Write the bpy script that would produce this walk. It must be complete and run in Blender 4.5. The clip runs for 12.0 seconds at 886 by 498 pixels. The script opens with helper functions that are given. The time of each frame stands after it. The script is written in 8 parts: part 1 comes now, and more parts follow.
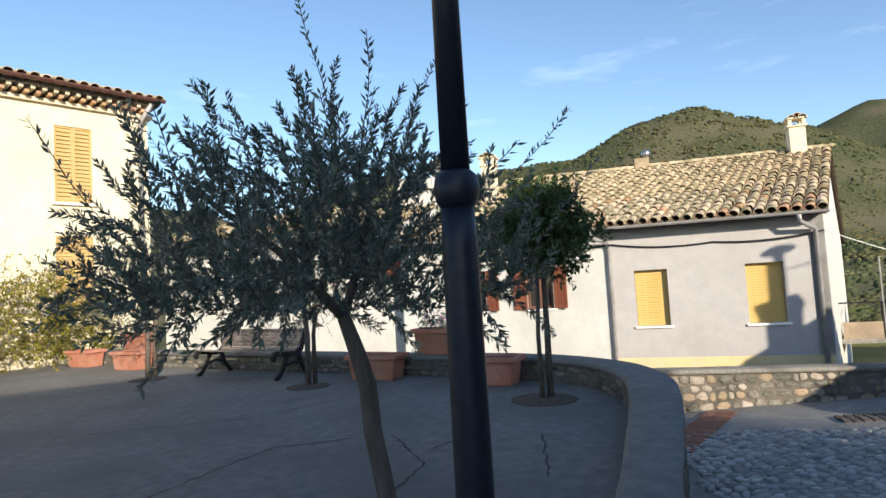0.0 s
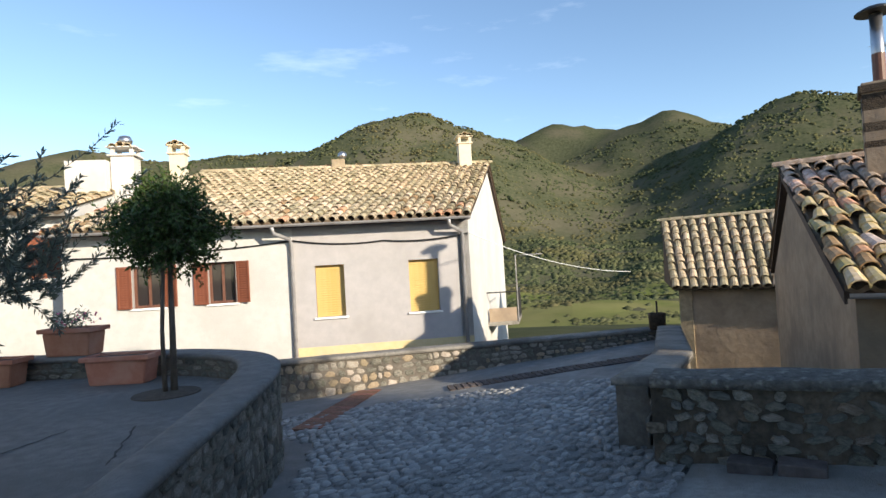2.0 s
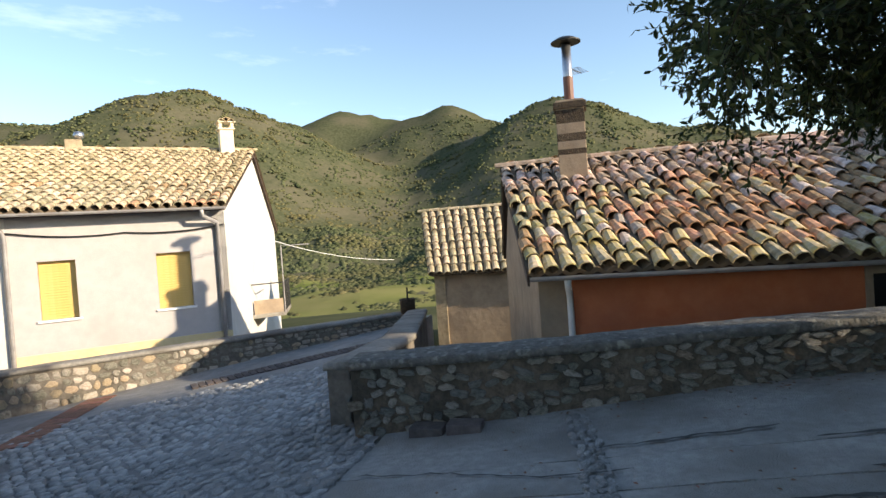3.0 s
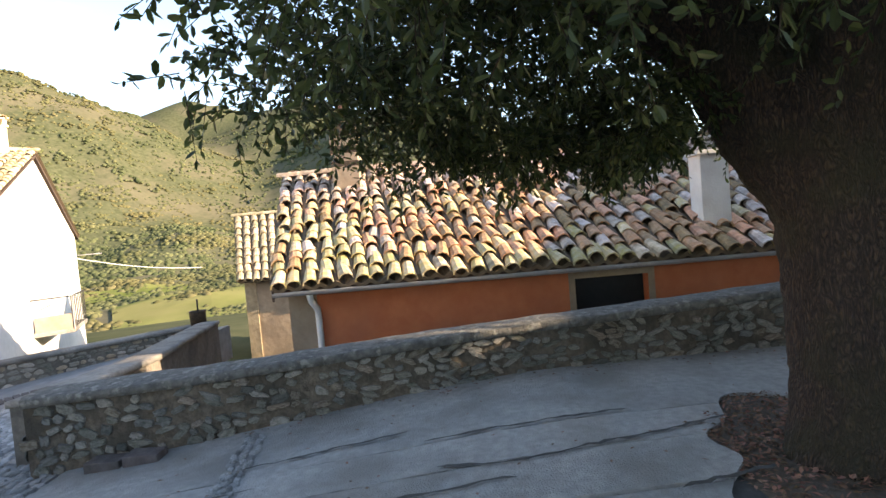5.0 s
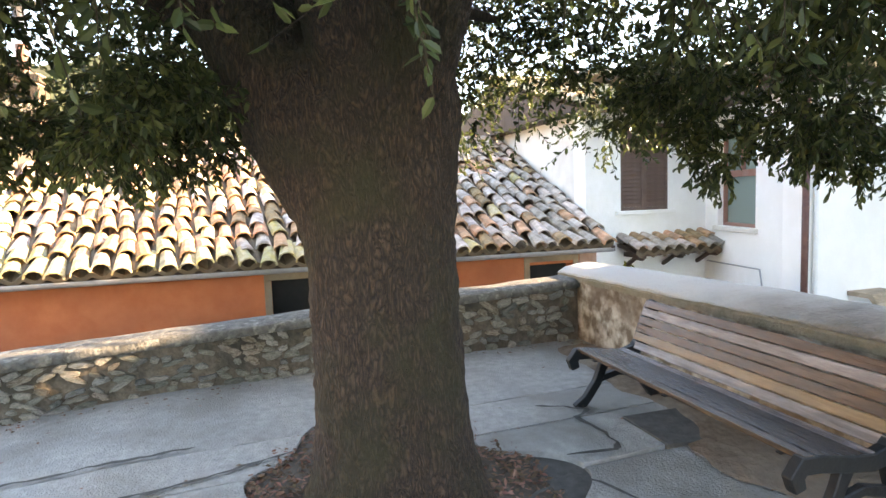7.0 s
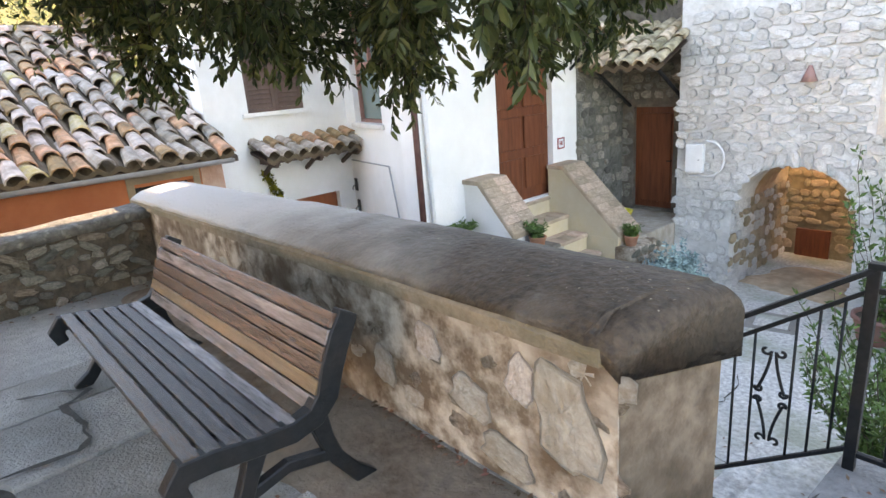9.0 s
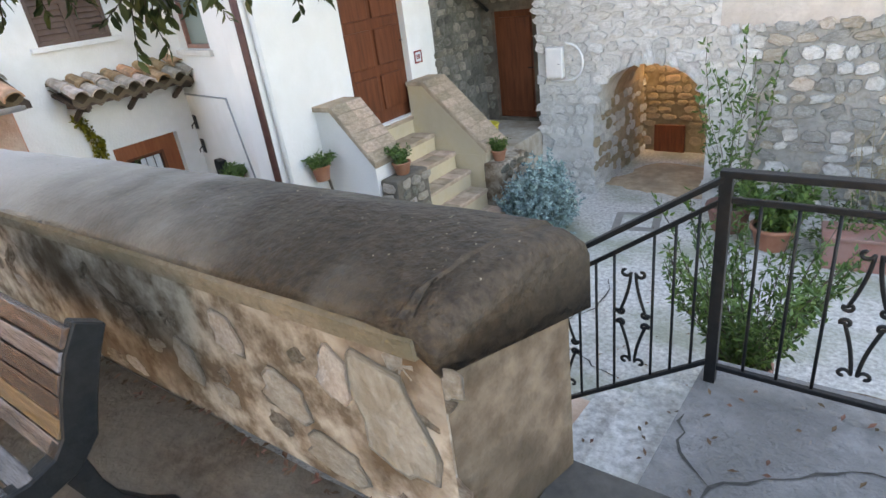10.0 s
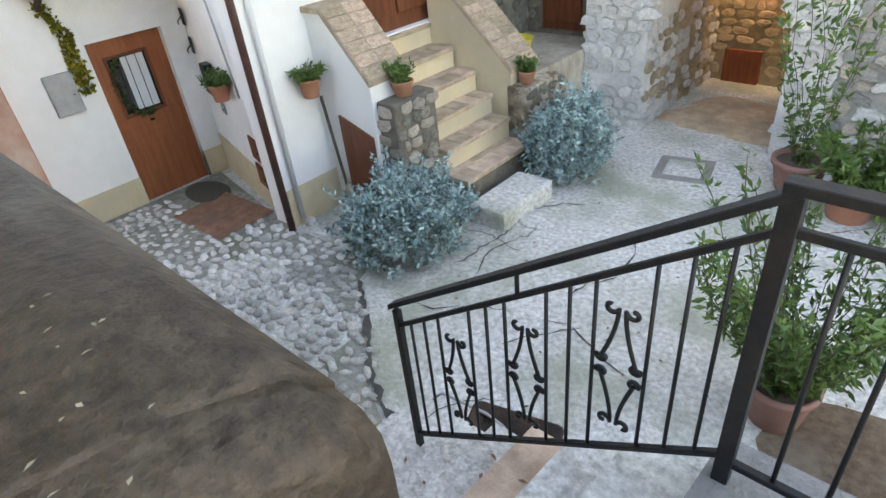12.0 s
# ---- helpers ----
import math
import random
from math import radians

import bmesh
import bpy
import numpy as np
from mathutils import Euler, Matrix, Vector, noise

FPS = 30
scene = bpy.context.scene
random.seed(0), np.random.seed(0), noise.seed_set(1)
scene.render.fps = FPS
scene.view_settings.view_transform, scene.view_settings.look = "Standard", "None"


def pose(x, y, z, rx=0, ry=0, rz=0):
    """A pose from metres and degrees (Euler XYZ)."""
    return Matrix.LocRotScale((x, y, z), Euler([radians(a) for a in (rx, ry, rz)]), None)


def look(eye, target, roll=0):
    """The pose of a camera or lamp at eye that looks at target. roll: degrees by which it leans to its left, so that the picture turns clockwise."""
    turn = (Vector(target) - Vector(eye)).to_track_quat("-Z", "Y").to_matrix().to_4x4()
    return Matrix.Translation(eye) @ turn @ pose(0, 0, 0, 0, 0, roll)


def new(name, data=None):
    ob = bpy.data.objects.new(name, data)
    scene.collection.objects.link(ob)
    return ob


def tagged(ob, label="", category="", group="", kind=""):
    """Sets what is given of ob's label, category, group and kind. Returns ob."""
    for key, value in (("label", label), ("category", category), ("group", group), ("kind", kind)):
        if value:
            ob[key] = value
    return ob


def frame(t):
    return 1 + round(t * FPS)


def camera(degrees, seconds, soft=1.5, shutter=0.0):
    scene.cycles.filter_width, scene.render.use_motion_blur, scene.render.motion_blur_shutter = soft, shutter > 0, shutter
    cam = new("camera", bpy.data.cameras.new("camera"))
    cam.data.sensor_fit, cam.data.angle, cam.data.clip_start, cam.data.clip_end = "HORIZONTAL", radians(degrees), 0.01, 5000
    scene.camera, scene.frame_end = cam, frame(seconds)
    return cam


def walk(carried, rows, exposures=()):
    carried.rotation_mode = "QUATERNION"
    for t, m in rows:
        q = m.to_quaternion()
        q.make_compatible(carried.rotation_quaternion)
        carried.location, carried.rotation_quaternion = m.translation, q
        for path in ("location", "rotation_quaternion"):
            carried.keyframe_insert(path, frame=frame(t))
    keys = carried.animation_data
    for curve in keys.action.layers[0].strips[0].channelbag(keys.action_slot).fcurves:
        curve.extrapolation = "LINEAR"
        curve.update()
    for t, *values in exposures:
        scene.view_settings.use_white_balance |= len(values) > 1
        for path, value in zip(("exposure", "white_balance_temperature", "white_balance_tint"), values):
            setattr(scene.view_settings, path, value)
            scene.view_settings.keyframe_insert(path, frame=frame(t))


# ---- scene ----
cam = camera(74.2, 12.0)
METRES, EYE, TILT, LEAN, TURN = 9.0, 1.5, 0.0, 0.0, -30.1
ROWS = [
    (0.0, 0.0, 0.0, 0.0, 0.21, 3.57, 3.37),
    (0.5, 0.0265, -0.0184, -0.0004, -3.63, 2.94, 2.91),
    (1.0, 0.0558, -0.0384, 0.0005, -10.02, 2.26, 2.92),
    (1.5, 0.0827, -0.0669, 0.0001, -17.38, 1.91, 3.11),
    (2.0, 0.1142, -0.0922, -0.0014, -25.47, 1.29, 3.27),
    (2.5, 0.1406, -0.1218, -0.0019, -35.68, 0.14, 3.36),
    (3.0, 0.1583, -0.1678, 0.0021, -45.94, -1.25, 4.05),
    (5.0, 0.2445, -0.3261, 0.0185, -59.34, -2.75, 4.94),
    (5.5, 0.28, -0.3581, 0.0194, -67.36, -3.69, 3.92),
    (6.0, 0.3075, -0.3974, 0.0232, -70.39, -4.02, 3.24),
    (6.5, 0.3421, -0.4331, 0.0233, -72.89, -4.5, 2.11),
    (8.5, 0.4652, -0.5979, 0.0185, -93.48, -11.51, 4.56),
    (9.0, 0.4773, -0.6277, 0.0192, -102.35, -16.45, 4.4),
    (9.5, 0.4936, -0.6512, 0.0145, -109.98, -21.46, 4.74),
    (10.0, 0.5199, -0.6739, 0.0112, -114.81, -25.39, 7.04),
    (10.5, 0.5421, -0.704, 0.0082, -116.49, -29.34, 8.51),
    (11.0, 0.5627, -0.7303, 0.0079, -115.65, -30.99, 7.42),
    (11.5, 0.5872, -0.7532, -0.0015, -113.72, -31.98, 5.94),
    (12.0, 0.6043, -0.7695, -0.0116, -108.54, -33.46, 5.44),
]
walk(cam, [(t, pose(0, 0, EYE, TILT, LEAN, TURN) @ pose(METRES * x, METRES * y, METRES * z, 90 + pitch, roll, yaw)) for t, x, y, z, yaw, pitch, roll in ROWS],
     exposures=[(0.0, 0.66, 6150, 8), (2.0, 0.75, 6250, 9), (3.0, 1.1, 6800, 10), (5.0, 2.12, 7500, 15), (5.5, 2.6, 7800, 16), (6.0, 2.9, 8100, 17), (6.5, 3.35, 8700, 17), (8.5, 3.9, 8800, 22), (9.0, 3.65, 9000, 21), (10.0, 3.48, 9200, 20), (12.0, 3.76, 10000, 19)])

# ---- world and sun ----
SUN_EL, SUN_WEST = 18.3, 7.0        # elevation; degrees west of due -y
SUN_DIR = Vector((-math.sin(radians(SUN_WEST)) * math.cos(radians(SUN_EL)),
                  -math.cos(radians(SUN_WEST)) * math.cos(radians(SUN_EL)), math.sin(radians(SUN_EL))))
world = bpy.data.worlds.new("sky")
scene.world = world
world.use_nodes = True
wn, wl = world.node_tree.nodes, world.node_tree.links
sky = wn.new("ShaderNodeTexSky")
sky.sky_type = "NISHITA"
sky.sun_disc = False
sky.sun_elevation = radians(SUN_EL)
sky.sun_rotation = math.atan2(SUN_DIR.x, SUN_DIR.y)
sky.altitude = 600
sky.air_density, sky.dust_density, sky.ozone_density = 1.0, 0.6, 1.6
# thin streaks of high cloud
wco = wn.new("ShaderNodeTexCoord")
wmap = wn.new("ShaderNodeMapping")
wmap.inputs["Rotation"].default_value = (0.12, -0.22, 0.4)
wmap.inputs["Scale"].default_value = (1.5, 2.6, 11.0)
wno = wn.new("ShaderNodeTexNoise")
wno.inputs["Scale"].default_value = 1.3
wno.inputs["Detail"].default_value = 7
wno.inputs["Roughness"].default_value = 0.62
wramp = wn.new("ShaderNodeValToRGB")
wramp.color_ramp.elements[0].position = 0.60
wramp.color_ramp.elements[0].color = (0, 0, 0, 1)
wramp.color_ramp.elements[1].position = 0.82
wramp.color_ramp.elements[1].color = (0.2, 0.2, 0.2, 1)
wmix = wn.new("ShaderNodeMix")
wmix.data_type = "RGBA"
wmix.inputs["B"].default_value = (9.5, 9.8, 10.2, 1)
wl.new(wco.outputs["Generated"], wmap.inputs["Vector"])
wl.new(wmap.outputs["Vector"], wno.inputs["Vector"])
wl.new(wno.outputs["Fac"], wramp.inputs["Fac"])
wl.new(wramp.outputs["Color"], wmix.inputs["Factor"])
wl.new(sky.outputs["Color"], wmix.inputs["A"])
wl.new(wmix.outputs["Result"], wn["Background"].inputs["Color"])
wn["Background"].inputs["Strength"].default_value = 0.14
sun_data = bpy.data.lights.new("sun", "SUN")
sun_data.energy, sun_data.angle, sun_data.color = 4.6, radians(0.55), (1.0, 0.86, 0.66)
sun = new("sun", sun_data)
sun.matrix_world = look(tuple(SUN_DIR * 60), (0, 0, 0))


# ---- materials ----
def material(name, c1, c2, scale=8.0, rough=0.8, bump=0.15, c3=None, scale3=1.2, amount3=0.5, metal=0.0,
             vary=0.0, island=0.0, detail=8.0, stretch=(1, 1, 1), bump_scale=None, spec=0.4, trans=0.0, edge=(0.35, 0.7), edge3=(0.45, 0.65)):
    """Two colours mixed by a fine noise, a third by a broad one, and a bump; vary: brightness by piece."""
    m = bpy.data.materials.new(name)
    m.use_nodes = True
    nd, lk = m.node_tree.nodes, m.node_tree.links
    bsdf = nd["Principled BSDF"]
    co = nd.new("ShaderNodeTexCoord")
    mp = nd.new("ShaderNodeMapping")
    mp.inputs["Scale"].default_value = stretch
    lk.new(co.outputs["Object"], mp.inputs["Vector"])
    vec = mp.outputs["Vector"]
    info = nd.new("ShaderNodeObjectInfo")
    if vary:
        add = nd.new("ShaderNodeVectorMath")
        add.operation = "MULTIPLY_ADD"
        add.inputs[1].default_value = (37, 23, 51)
        lk.new(info.outputs["Random"], add.inputs[0])
        lk.new(mp.outputs["Vector"], add.inputs[2])
        vec = add.outputs["Vector"]
    n1 = nd.new("ShaderNodeTexNoise")
    n1.inputs["Scale"].default_value, n1.inputs["Detail"].default_value, n1.inputs["Roughness"].default_value = scale, detail, 0.62
    lk.new(vec, n1.inputs["Vector"])

    def ramp(src, lo, hi):
        r = nd.new("ShaderNodeMapRange")
        r.inputs["From Min"].default_value, r.inputs["From Max"].default_value = lo, hi
        lk.new(src, r.inputs["Value"])
        return r.outputs["Result"]

    def mix(fac, a, b, blend="MIX"):
        x = nd.new("ShaderNodeMix")
        x.data_type, x.blend_type = "RGBA", blend
        for key, v in (("Factor", fac), ("A", a), ("B", b)):
            if hasattr(v, "links"):
                lk.new(v, x.inputs[key])
            elif key == "Factor":
                x.inputs[key].default_value = v
            else:
                x.inputs[key].default_value = (*v, 1) if len(v) == 3 else v
        return x.outputs["Result"]

    col = mix(ramp(n1.outputs["Fac"], *edge), c1, c2)
    if c3:
        n3 = nd.new("ShaderNodeTexNoise")
        n3.inputs["Scale"].default_value, n3.inputs["Detail"].default_value = scale3, 5
        lk.new(vec, n3.inputs["Vector"])
        f = nd.new("ShaderNodeMath")
        f.operation = "MULTIPLY"
        f.inputs[1].default_value = amount3
        lk.new(ramp(n3.outputs["Fac"], *edge3), f.inputs[0])
        col = mix(f.outputs["Value"], col, c3)
    for amount, src in ((vary, info.outputs["Random"]), (island, None)):
        if amount:
            if src is None:
                src = nd.new("ShaderNodeNewGeometry").outputs["Random Per Island"]
            hsv = nd.new("ShaderNodeHueSaturation")
            r = nd.new("ShaderNodeMapRange")
            r.inputs["To Min"].default_value, r.inputs["To Max"].default_value = 1 - amount, 1 + amount
            lk.new(src, r.inputs["Value"])
            lk.new(r.outputs["Result"], hsv.inputs["Value"])
            h = nd.new("ShaderNodeMapRange")
            h.inputs["To Min"].default_value, h.inputs["To Max"].default_value = 0.5 + amount * 0.05, 0.5 - amount * 0.05
            lk.new(src, h.inputs["Value"])
            lk.new(h.outputs["Result"], hsv.inputs["Hue"])
            lk.new(col, hsv.inputs["Color"])
            col = hsv.outputs["Color"]
    lk.new(col, bsdf.inputs["Base Color"])
    bsdf.inputs["Roughness"].default_value = rough
    bsdf.inputs["Metallic"].default_value = metal
    bsdf.inputs["Specular IOR Level"].default_value = spec
    if bump:
        b = nd.new("ShaderNodeBump")
        b.inputs["Strength"].default_value = min(1.0, bump * 2)
        b.inputs["Distance"].default_value = 0.02
        src = n1.outputs["Fac"]
        if bump_scale:
            nb = nd.new("ShaderNodeTexNoise")
            nb.inputs["Scale"].default_value, nb.inputs["Detail"].default_value = bump_scale, 6
            lk.new(vec, nb.inputs["Vector"])
            src = nb.outputs["Fac"]
        lk.new(src, b.inputs["Height"])
        lk.new(b.outputs["Normal"], bsdf.inputs["Normal"])
    if trans:
        tr = nd.new("ShaderNodeBsdfTranslucent")
        lk.new(col, tr.inputs["Color"])
        ms = nd.new("ShaderNodeMixShader")
        ms.inputs["Fac"].default_value = trans
        lk.new(bsdf.outputs["BSDF"], ms.inputs[1])
        lk.new(tr.outputs["BSDF"], ms.inputs[2])
        lk.new(ms.outputs["Shader"], nd["Material Output"].inputs["Surface"])
    return m


M = {
    "mortar": material("mortar", (0.13, 0.11, 0.088), (0.22, 0.19, 0.155), 14, 0.95, 0.5, (0.085, 0.075, 0.06), 1.6, 0.8),
    "mortar_dark": material("mortar_dark", (0.075, 0.057, 0.040), (0.185, 0.145, 0.105), 16, 0.95, 0.9, (0.042, 0.036, 0.027), 2.2, 0.8, bump_scale=24),
    "cap_lichen": material("cap_lichen", (0.080, 0.074, 0.064), (0.175, 0.163, 0.143), 14, 0.92, 0.7, (0.36, 0.34, 0.29), 13, 0.55, bump_scale=40, edge3=(0.56, 0.68)),
    "tread": material("tread", (0.40, 0.29, 0.205), (0.58, 0.45, 0.345), 8, 0.9, 0.5, (0.27, 0.205, 0.15), 3.0, 0.6, vary=0.22),
    "plaster_beige": material("plaster_beige", (0.50, 0.44, 0.385), (0.60, 0.535, 0.475), 7, 0.92, 0.3, (0.40, 0.35, 0.30), 1.0, 0.7, bump_scale=30),
    "mortar_pale": material("mortar_pale", (0.15, 0.105, 0.068), (0.50, 0.425, 0.34), 6.5, 0.95, 1.0, (0.11, 0.068, 0.037), 2.0, 0.8, bump_scale=12, edge=(0.40, 0.60), edge3=(0.48, 0.62)),
    "stone": material("stone", (0.20, 0.18, 0.145), (0.38, 0.35, 0.29), 11, 0.9, 0.5, (0.11, 0.11, 0.085), 3.0, 0.7, vary=0.35),
    "stone_dark": material("stone_dark", (0.13, 0.125, 0.11), (0.26, 0.245, 0.215), 12, 0.92, 0.5, (0.075, 0.08, 0.06), 3.0, 0.7, vary=0.4),
    "stone_pale": material("stone_pale", (0.40, 0.34, 0.275), (0.56, 0.50, 0.43), 9, 0.9, 0.5, (0.31, 0.235, 0.165), 3.0, 0.6, vary=0.22),
    "stone_white": material("stone_white", (0.56, 0.545, 0.515), (0.78, 0.765, 0.735), 11, 0.9, 1.0, (0.40, 0.375, 0.335), 3.5, 0.55, vary=0.16, bump_scale=16),
    "stone_grey": material("stone_grey", (0.30, 0.29, 0.265), (0.48, 0.465, 0.435), 10, 0.9, 0.8, (0.22, 0.21, 0.185), 3.0, 0.6, vary=0.25, bump_scale=18),
    "stone_tan": material("stone_tan", (0.33, 0.25, 0.16), (0.48, 0.38, 0.26), 9, 0.9, 0.5, (0.22, 0.17, 0.12), 2.5, 0.5, vary=0.2),
    "cap": material("cap", (0.20, 0.185, 0.16), (0.32, 0.295, 0.26), 18, 0.92, 0.35, (0.115, 0.10, 0.085), 1.5, 0.85, bump_scale=45),
    "cap_dark": material("cap_dark", (0.027, 0.018, 0.010), (0.094, 0.063, 0.037), 22, 0.75, 1.0, (0.165, 0.135, 0.095), 1.1, 0.5, bump_scale=46, edge3=(0.50, 0.74)),
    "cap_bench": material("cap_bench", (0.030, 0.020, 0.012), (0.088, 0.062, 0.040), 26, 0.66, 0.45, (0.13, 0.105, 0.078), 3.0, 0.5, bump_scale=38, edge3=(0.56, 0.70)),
    "concrete": material("concrete", (0.265, 0.255, 0.236), (0.385, 0.37, 0.345), 14, 0.85, 0.5, (0.20, 0.188, 0.168), 1.3, 0.85, vary=0.09, bump_scale=70),
    "plaza": material("plaza", (0.145, 0.139, 0.131), (0.225, 0.216, 0.203), 9, 0.85, 0.3, (0.135, 0.13, 0.122), 0.9, 0.8, bump_scale=50),
    "lane": material("lane", (0.20, 0.195, 0.185), (0.30, 0.29, 0.275), 5, 0.88, 0.3, (0.15, 0.145, 0.14), 0.8, 0.7, bump_scale=30),
    "soil": material("soil", (0.07, 0.055, 0.042), (0.13, 0.10, 0.075), 20, 0.98, 0.6),
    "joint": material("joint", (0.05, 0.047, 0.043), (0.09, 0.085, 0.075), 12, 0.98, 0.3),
    "court": material("court", (0.36, 0.35, 0.325), (0.74, 0.73, 0.695), 22, 0.85, 1.0, (0.27, 0.285, 0.21), 1.1, 0.8, bump_scale=26),
    "cobble": material("cobble", (0.24, 0.235, 0.225), (0.42, 0.41, 0.39), 10, 0.8, 0.4, (0.15, 0.145, 0.135), 4, 0.6, vary=0.3, island=0.0),
    "cobble_far": material("cobble_far", (0.24, 0.235, 0.225), (0.40, 0.39, 0.37), 10, 0.8, 0.4, island=0.3),
    "brick": material("brick", (0.22, 0.10, 0.065), (0.34, 0.17, 0.11), 10, 0.9, 0.4, (0.16, 0.10, 0.08), 3, 0.6, vary=0.25),
    "terracotta": material("terracotta", (0.36, 0.145, 0.085), (0.46, 0.20, 0.125), 6, 0.75, 0.12, (0.42, 0.24, 0.17), 3, 0.5, vary=0.12),
    "terracotta_dull": material("terracotta_dull", (0.27, 0.125, 0.10), (0.36, 0.18, 0.145), 6, 0.75, 0.12, (0.24, 0.17, 0.15), 3, 0.5, vary=0.1),
    "tile": material("tile", (0.42, 0.335, 0.215), (0.63, 0.53, 0.375), 10, 0.9, 0.5, (0.21, 0.165, 0.105), 7, 0.85, vary=0.35),
    "tile_far": material("tile_far", (0.44, 0.34, 0.205), (0.62, 0.51, 0.34), 7, 0.9, 0.4, (0.25, 0.19, 0.11), 5, 0.75, island=0.3),
    "tile_red": material("tile_red", (0.42, 0.22, 0.11), (0.60, 0.38, 0.23), 9, 0.9, 0.5, (0.21, 0.145, 0.085), 7, 0.75, vary=0.35),
    "tile_lichen": material("tile_lichen", (0.42, 0.33, 0.19), (0.62, 0.52, 0.34), 12, 0.92, 0.6, (0.50, 0.37, 0.06), 8, 0.5, vary=0.3, edge3=(0.44, 0.62)),
    "tile_pale": material("tile_pale", (0.43, 0.335, 0.27), (0.64, 0.55, 0.475), 10, 0.9, 0.5, (0.25, 0.20, 0.16), 7, 0.7, vary=0.3),
    "tile_mix": material("tile_mix", (0.42, 0.27, 0.185), (0.63, 0.51, 0.42), 9, 0.9, 0.4, (0.24, 0.18, 0.13), 5, 0.75, island=0.35),
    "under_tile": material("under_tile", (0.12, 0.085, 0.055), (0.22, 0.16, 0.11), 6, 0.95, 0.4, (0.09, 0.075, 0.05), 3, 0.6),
    "white_wall": material("white_wall", (0.80, 0.79, 0.765), (0.86, 0.85, 0.835), 5, 0.9, 0.12, (0.73, 0.715, 0.68), 0.7, 0.6, bump_scale=35),
    "old_white": material("old_white", (0.52, 0.505, 0.48), (0.60, 0.585, 0.555), 5, 0.92, 0.1, (0.45, 0.43, 0.40), 0.6, 0.6, bump_scale=35),
    "white_mortar": material("white_mortar", (0.56, 0.545, 0.515), (0.72, 0.705, 0.675), 12, 0.95, 0.8, (0.36, 0.34, 0.305), 2.0, 0.6, bump_scale=18),
    "lip": material("lip", (0.20, 0.155, 0.105), (0.31, 0.25, 0.18), 16, 0.92, 0.4, (0.13, 0.115, 0.07), 2.0, 0.7, bump_scale=50),
    "cream_base": material("cream_base", (0.60, 0.49, 0.315), (0.68, 0.575, 0.40), 6, 0.9, 0.12, (0.45, 0.39, 0.31), 1.5, 0.5),
    "grey_wall": material("grey_wall", (0.40, 0.375, 0.37), (0.46, 0.43, 0.42), 4, 0.92, 0.1, (0.37, 0.345, 0.33), 0.6, 0.6, bump_scale=40),
    "yellow_wall": material("yellow_wall", (0.62, 0.49, 0.25), (0.68, 0.56, 0.33), 5, 0.92, 0.1, (0.5, 0.42, 0.3), 0.8, 0.6),
    "pale_wall": material("pale_wall", (0.62, 0.58, 0.53), (0.72, 0.69, 0.64), 4, 0.92, 0.12, (0.50, 0.47, 0.43), 0.6, 0.7, bump_scale=30),
    "cream_wall": material("cream_wall", (0.66, 0.57, 0.41), (0.75, 0.66, 0.50), 3, 0.92, 0.1, (0.56, 0.49, 0.37), 0.6, 0.6),
    "orange_wall": material("orange_wall", (0.48, 0.140, 0.060), (0.56, 0.185, 0.085), 4, 0.9, 0.12, (0.38, 0.125, 0.065), 0.8, 0.6),
    "rough_wall": material("rough_wall", (0.30, 0.225, 0.155), (0.40, 0.31, 0.22), 5, 0.95, 0.4, (0.22, 0.17, 0.125), 1.2, 0.8),
    "door_wood": material("door_wood", (0.115, 0.030, 0.012), (0.20, 0.062, 0.026), 3, 0.5, 0.12, stretch=(6, 6, 0.7)),
    "door_red": material("door_red", (0.27, 0.075, 0.028), (0.37, 0.115, 0.045), 3, 0.55, 0.1, stretch=(6, 6, 0.6)),
    "shutter_wood": material("shutter_wood", (0.18, 0.055, 0.028), (0.27, 0.095, 0.05), 4, 0.6, 0.1, stretch=(6, 6, 1)),
    "shutter_yellow": material("shutter_yellow", (0.60, 0.40, 0.12), (0.68, 0.48, 0.18), 5, 0.6, 0.05),
    "shutter_tan": material("shutter_tan", (0.46, 0.30, 0.11), (0.54, 0.37, 0.16), 5, 0.6, 0.05),
    "shutter_brown": material("shutter_brown", (0.115, 0.07, 0.055), (0.16, 0.105, 0.085), 5, 0.6, 0.05),
    "sash": material("sash", (0.13, 0.055, 0.035), (0.18, 0.085, 0.055), 6, 0.5, 0.05),
    "iron": material("iron", (0.005, 0.006, 0.007), (0.013, 0.015, 0.016), 30, 0.5, 0.12, (0.03, 0.022, 0.018), 6, 0.25, spec=0.3),
    "lamp_iron": material("lamp_iron", (0.010, 0.012, 0.022), (0.02, 0.022, 0.034), 20, 0.42, 0.06, metal=0.2),
    "steel": material("steel", (0.42, 0.42, 0.43), (0.6, 0.6, 0.61), 12, 0.3, 0.03, (0.25, 0.2, 0.17), 3, 0.4, metal=0.9),
    "gutter": material("gutter", (0.30, 0.29, 0.29), (0.42, 0.40, 0.40), 8, 0.5, 0.05, (0.2, 0.18, 0.17), 2, 0.5, metal=0.3),
    "gutter_brown": material("gutter_brown", (0.085, 0.035, 0.03), (0.13, 0.06, 0.05), 8, 0.5, 0.05, metal=0.2),
    "pipe_white": material("pipe_white", (0.66, 0.66, 0.65), (0.74, 0.74, 0.73), 8, 0.5, 0.03),
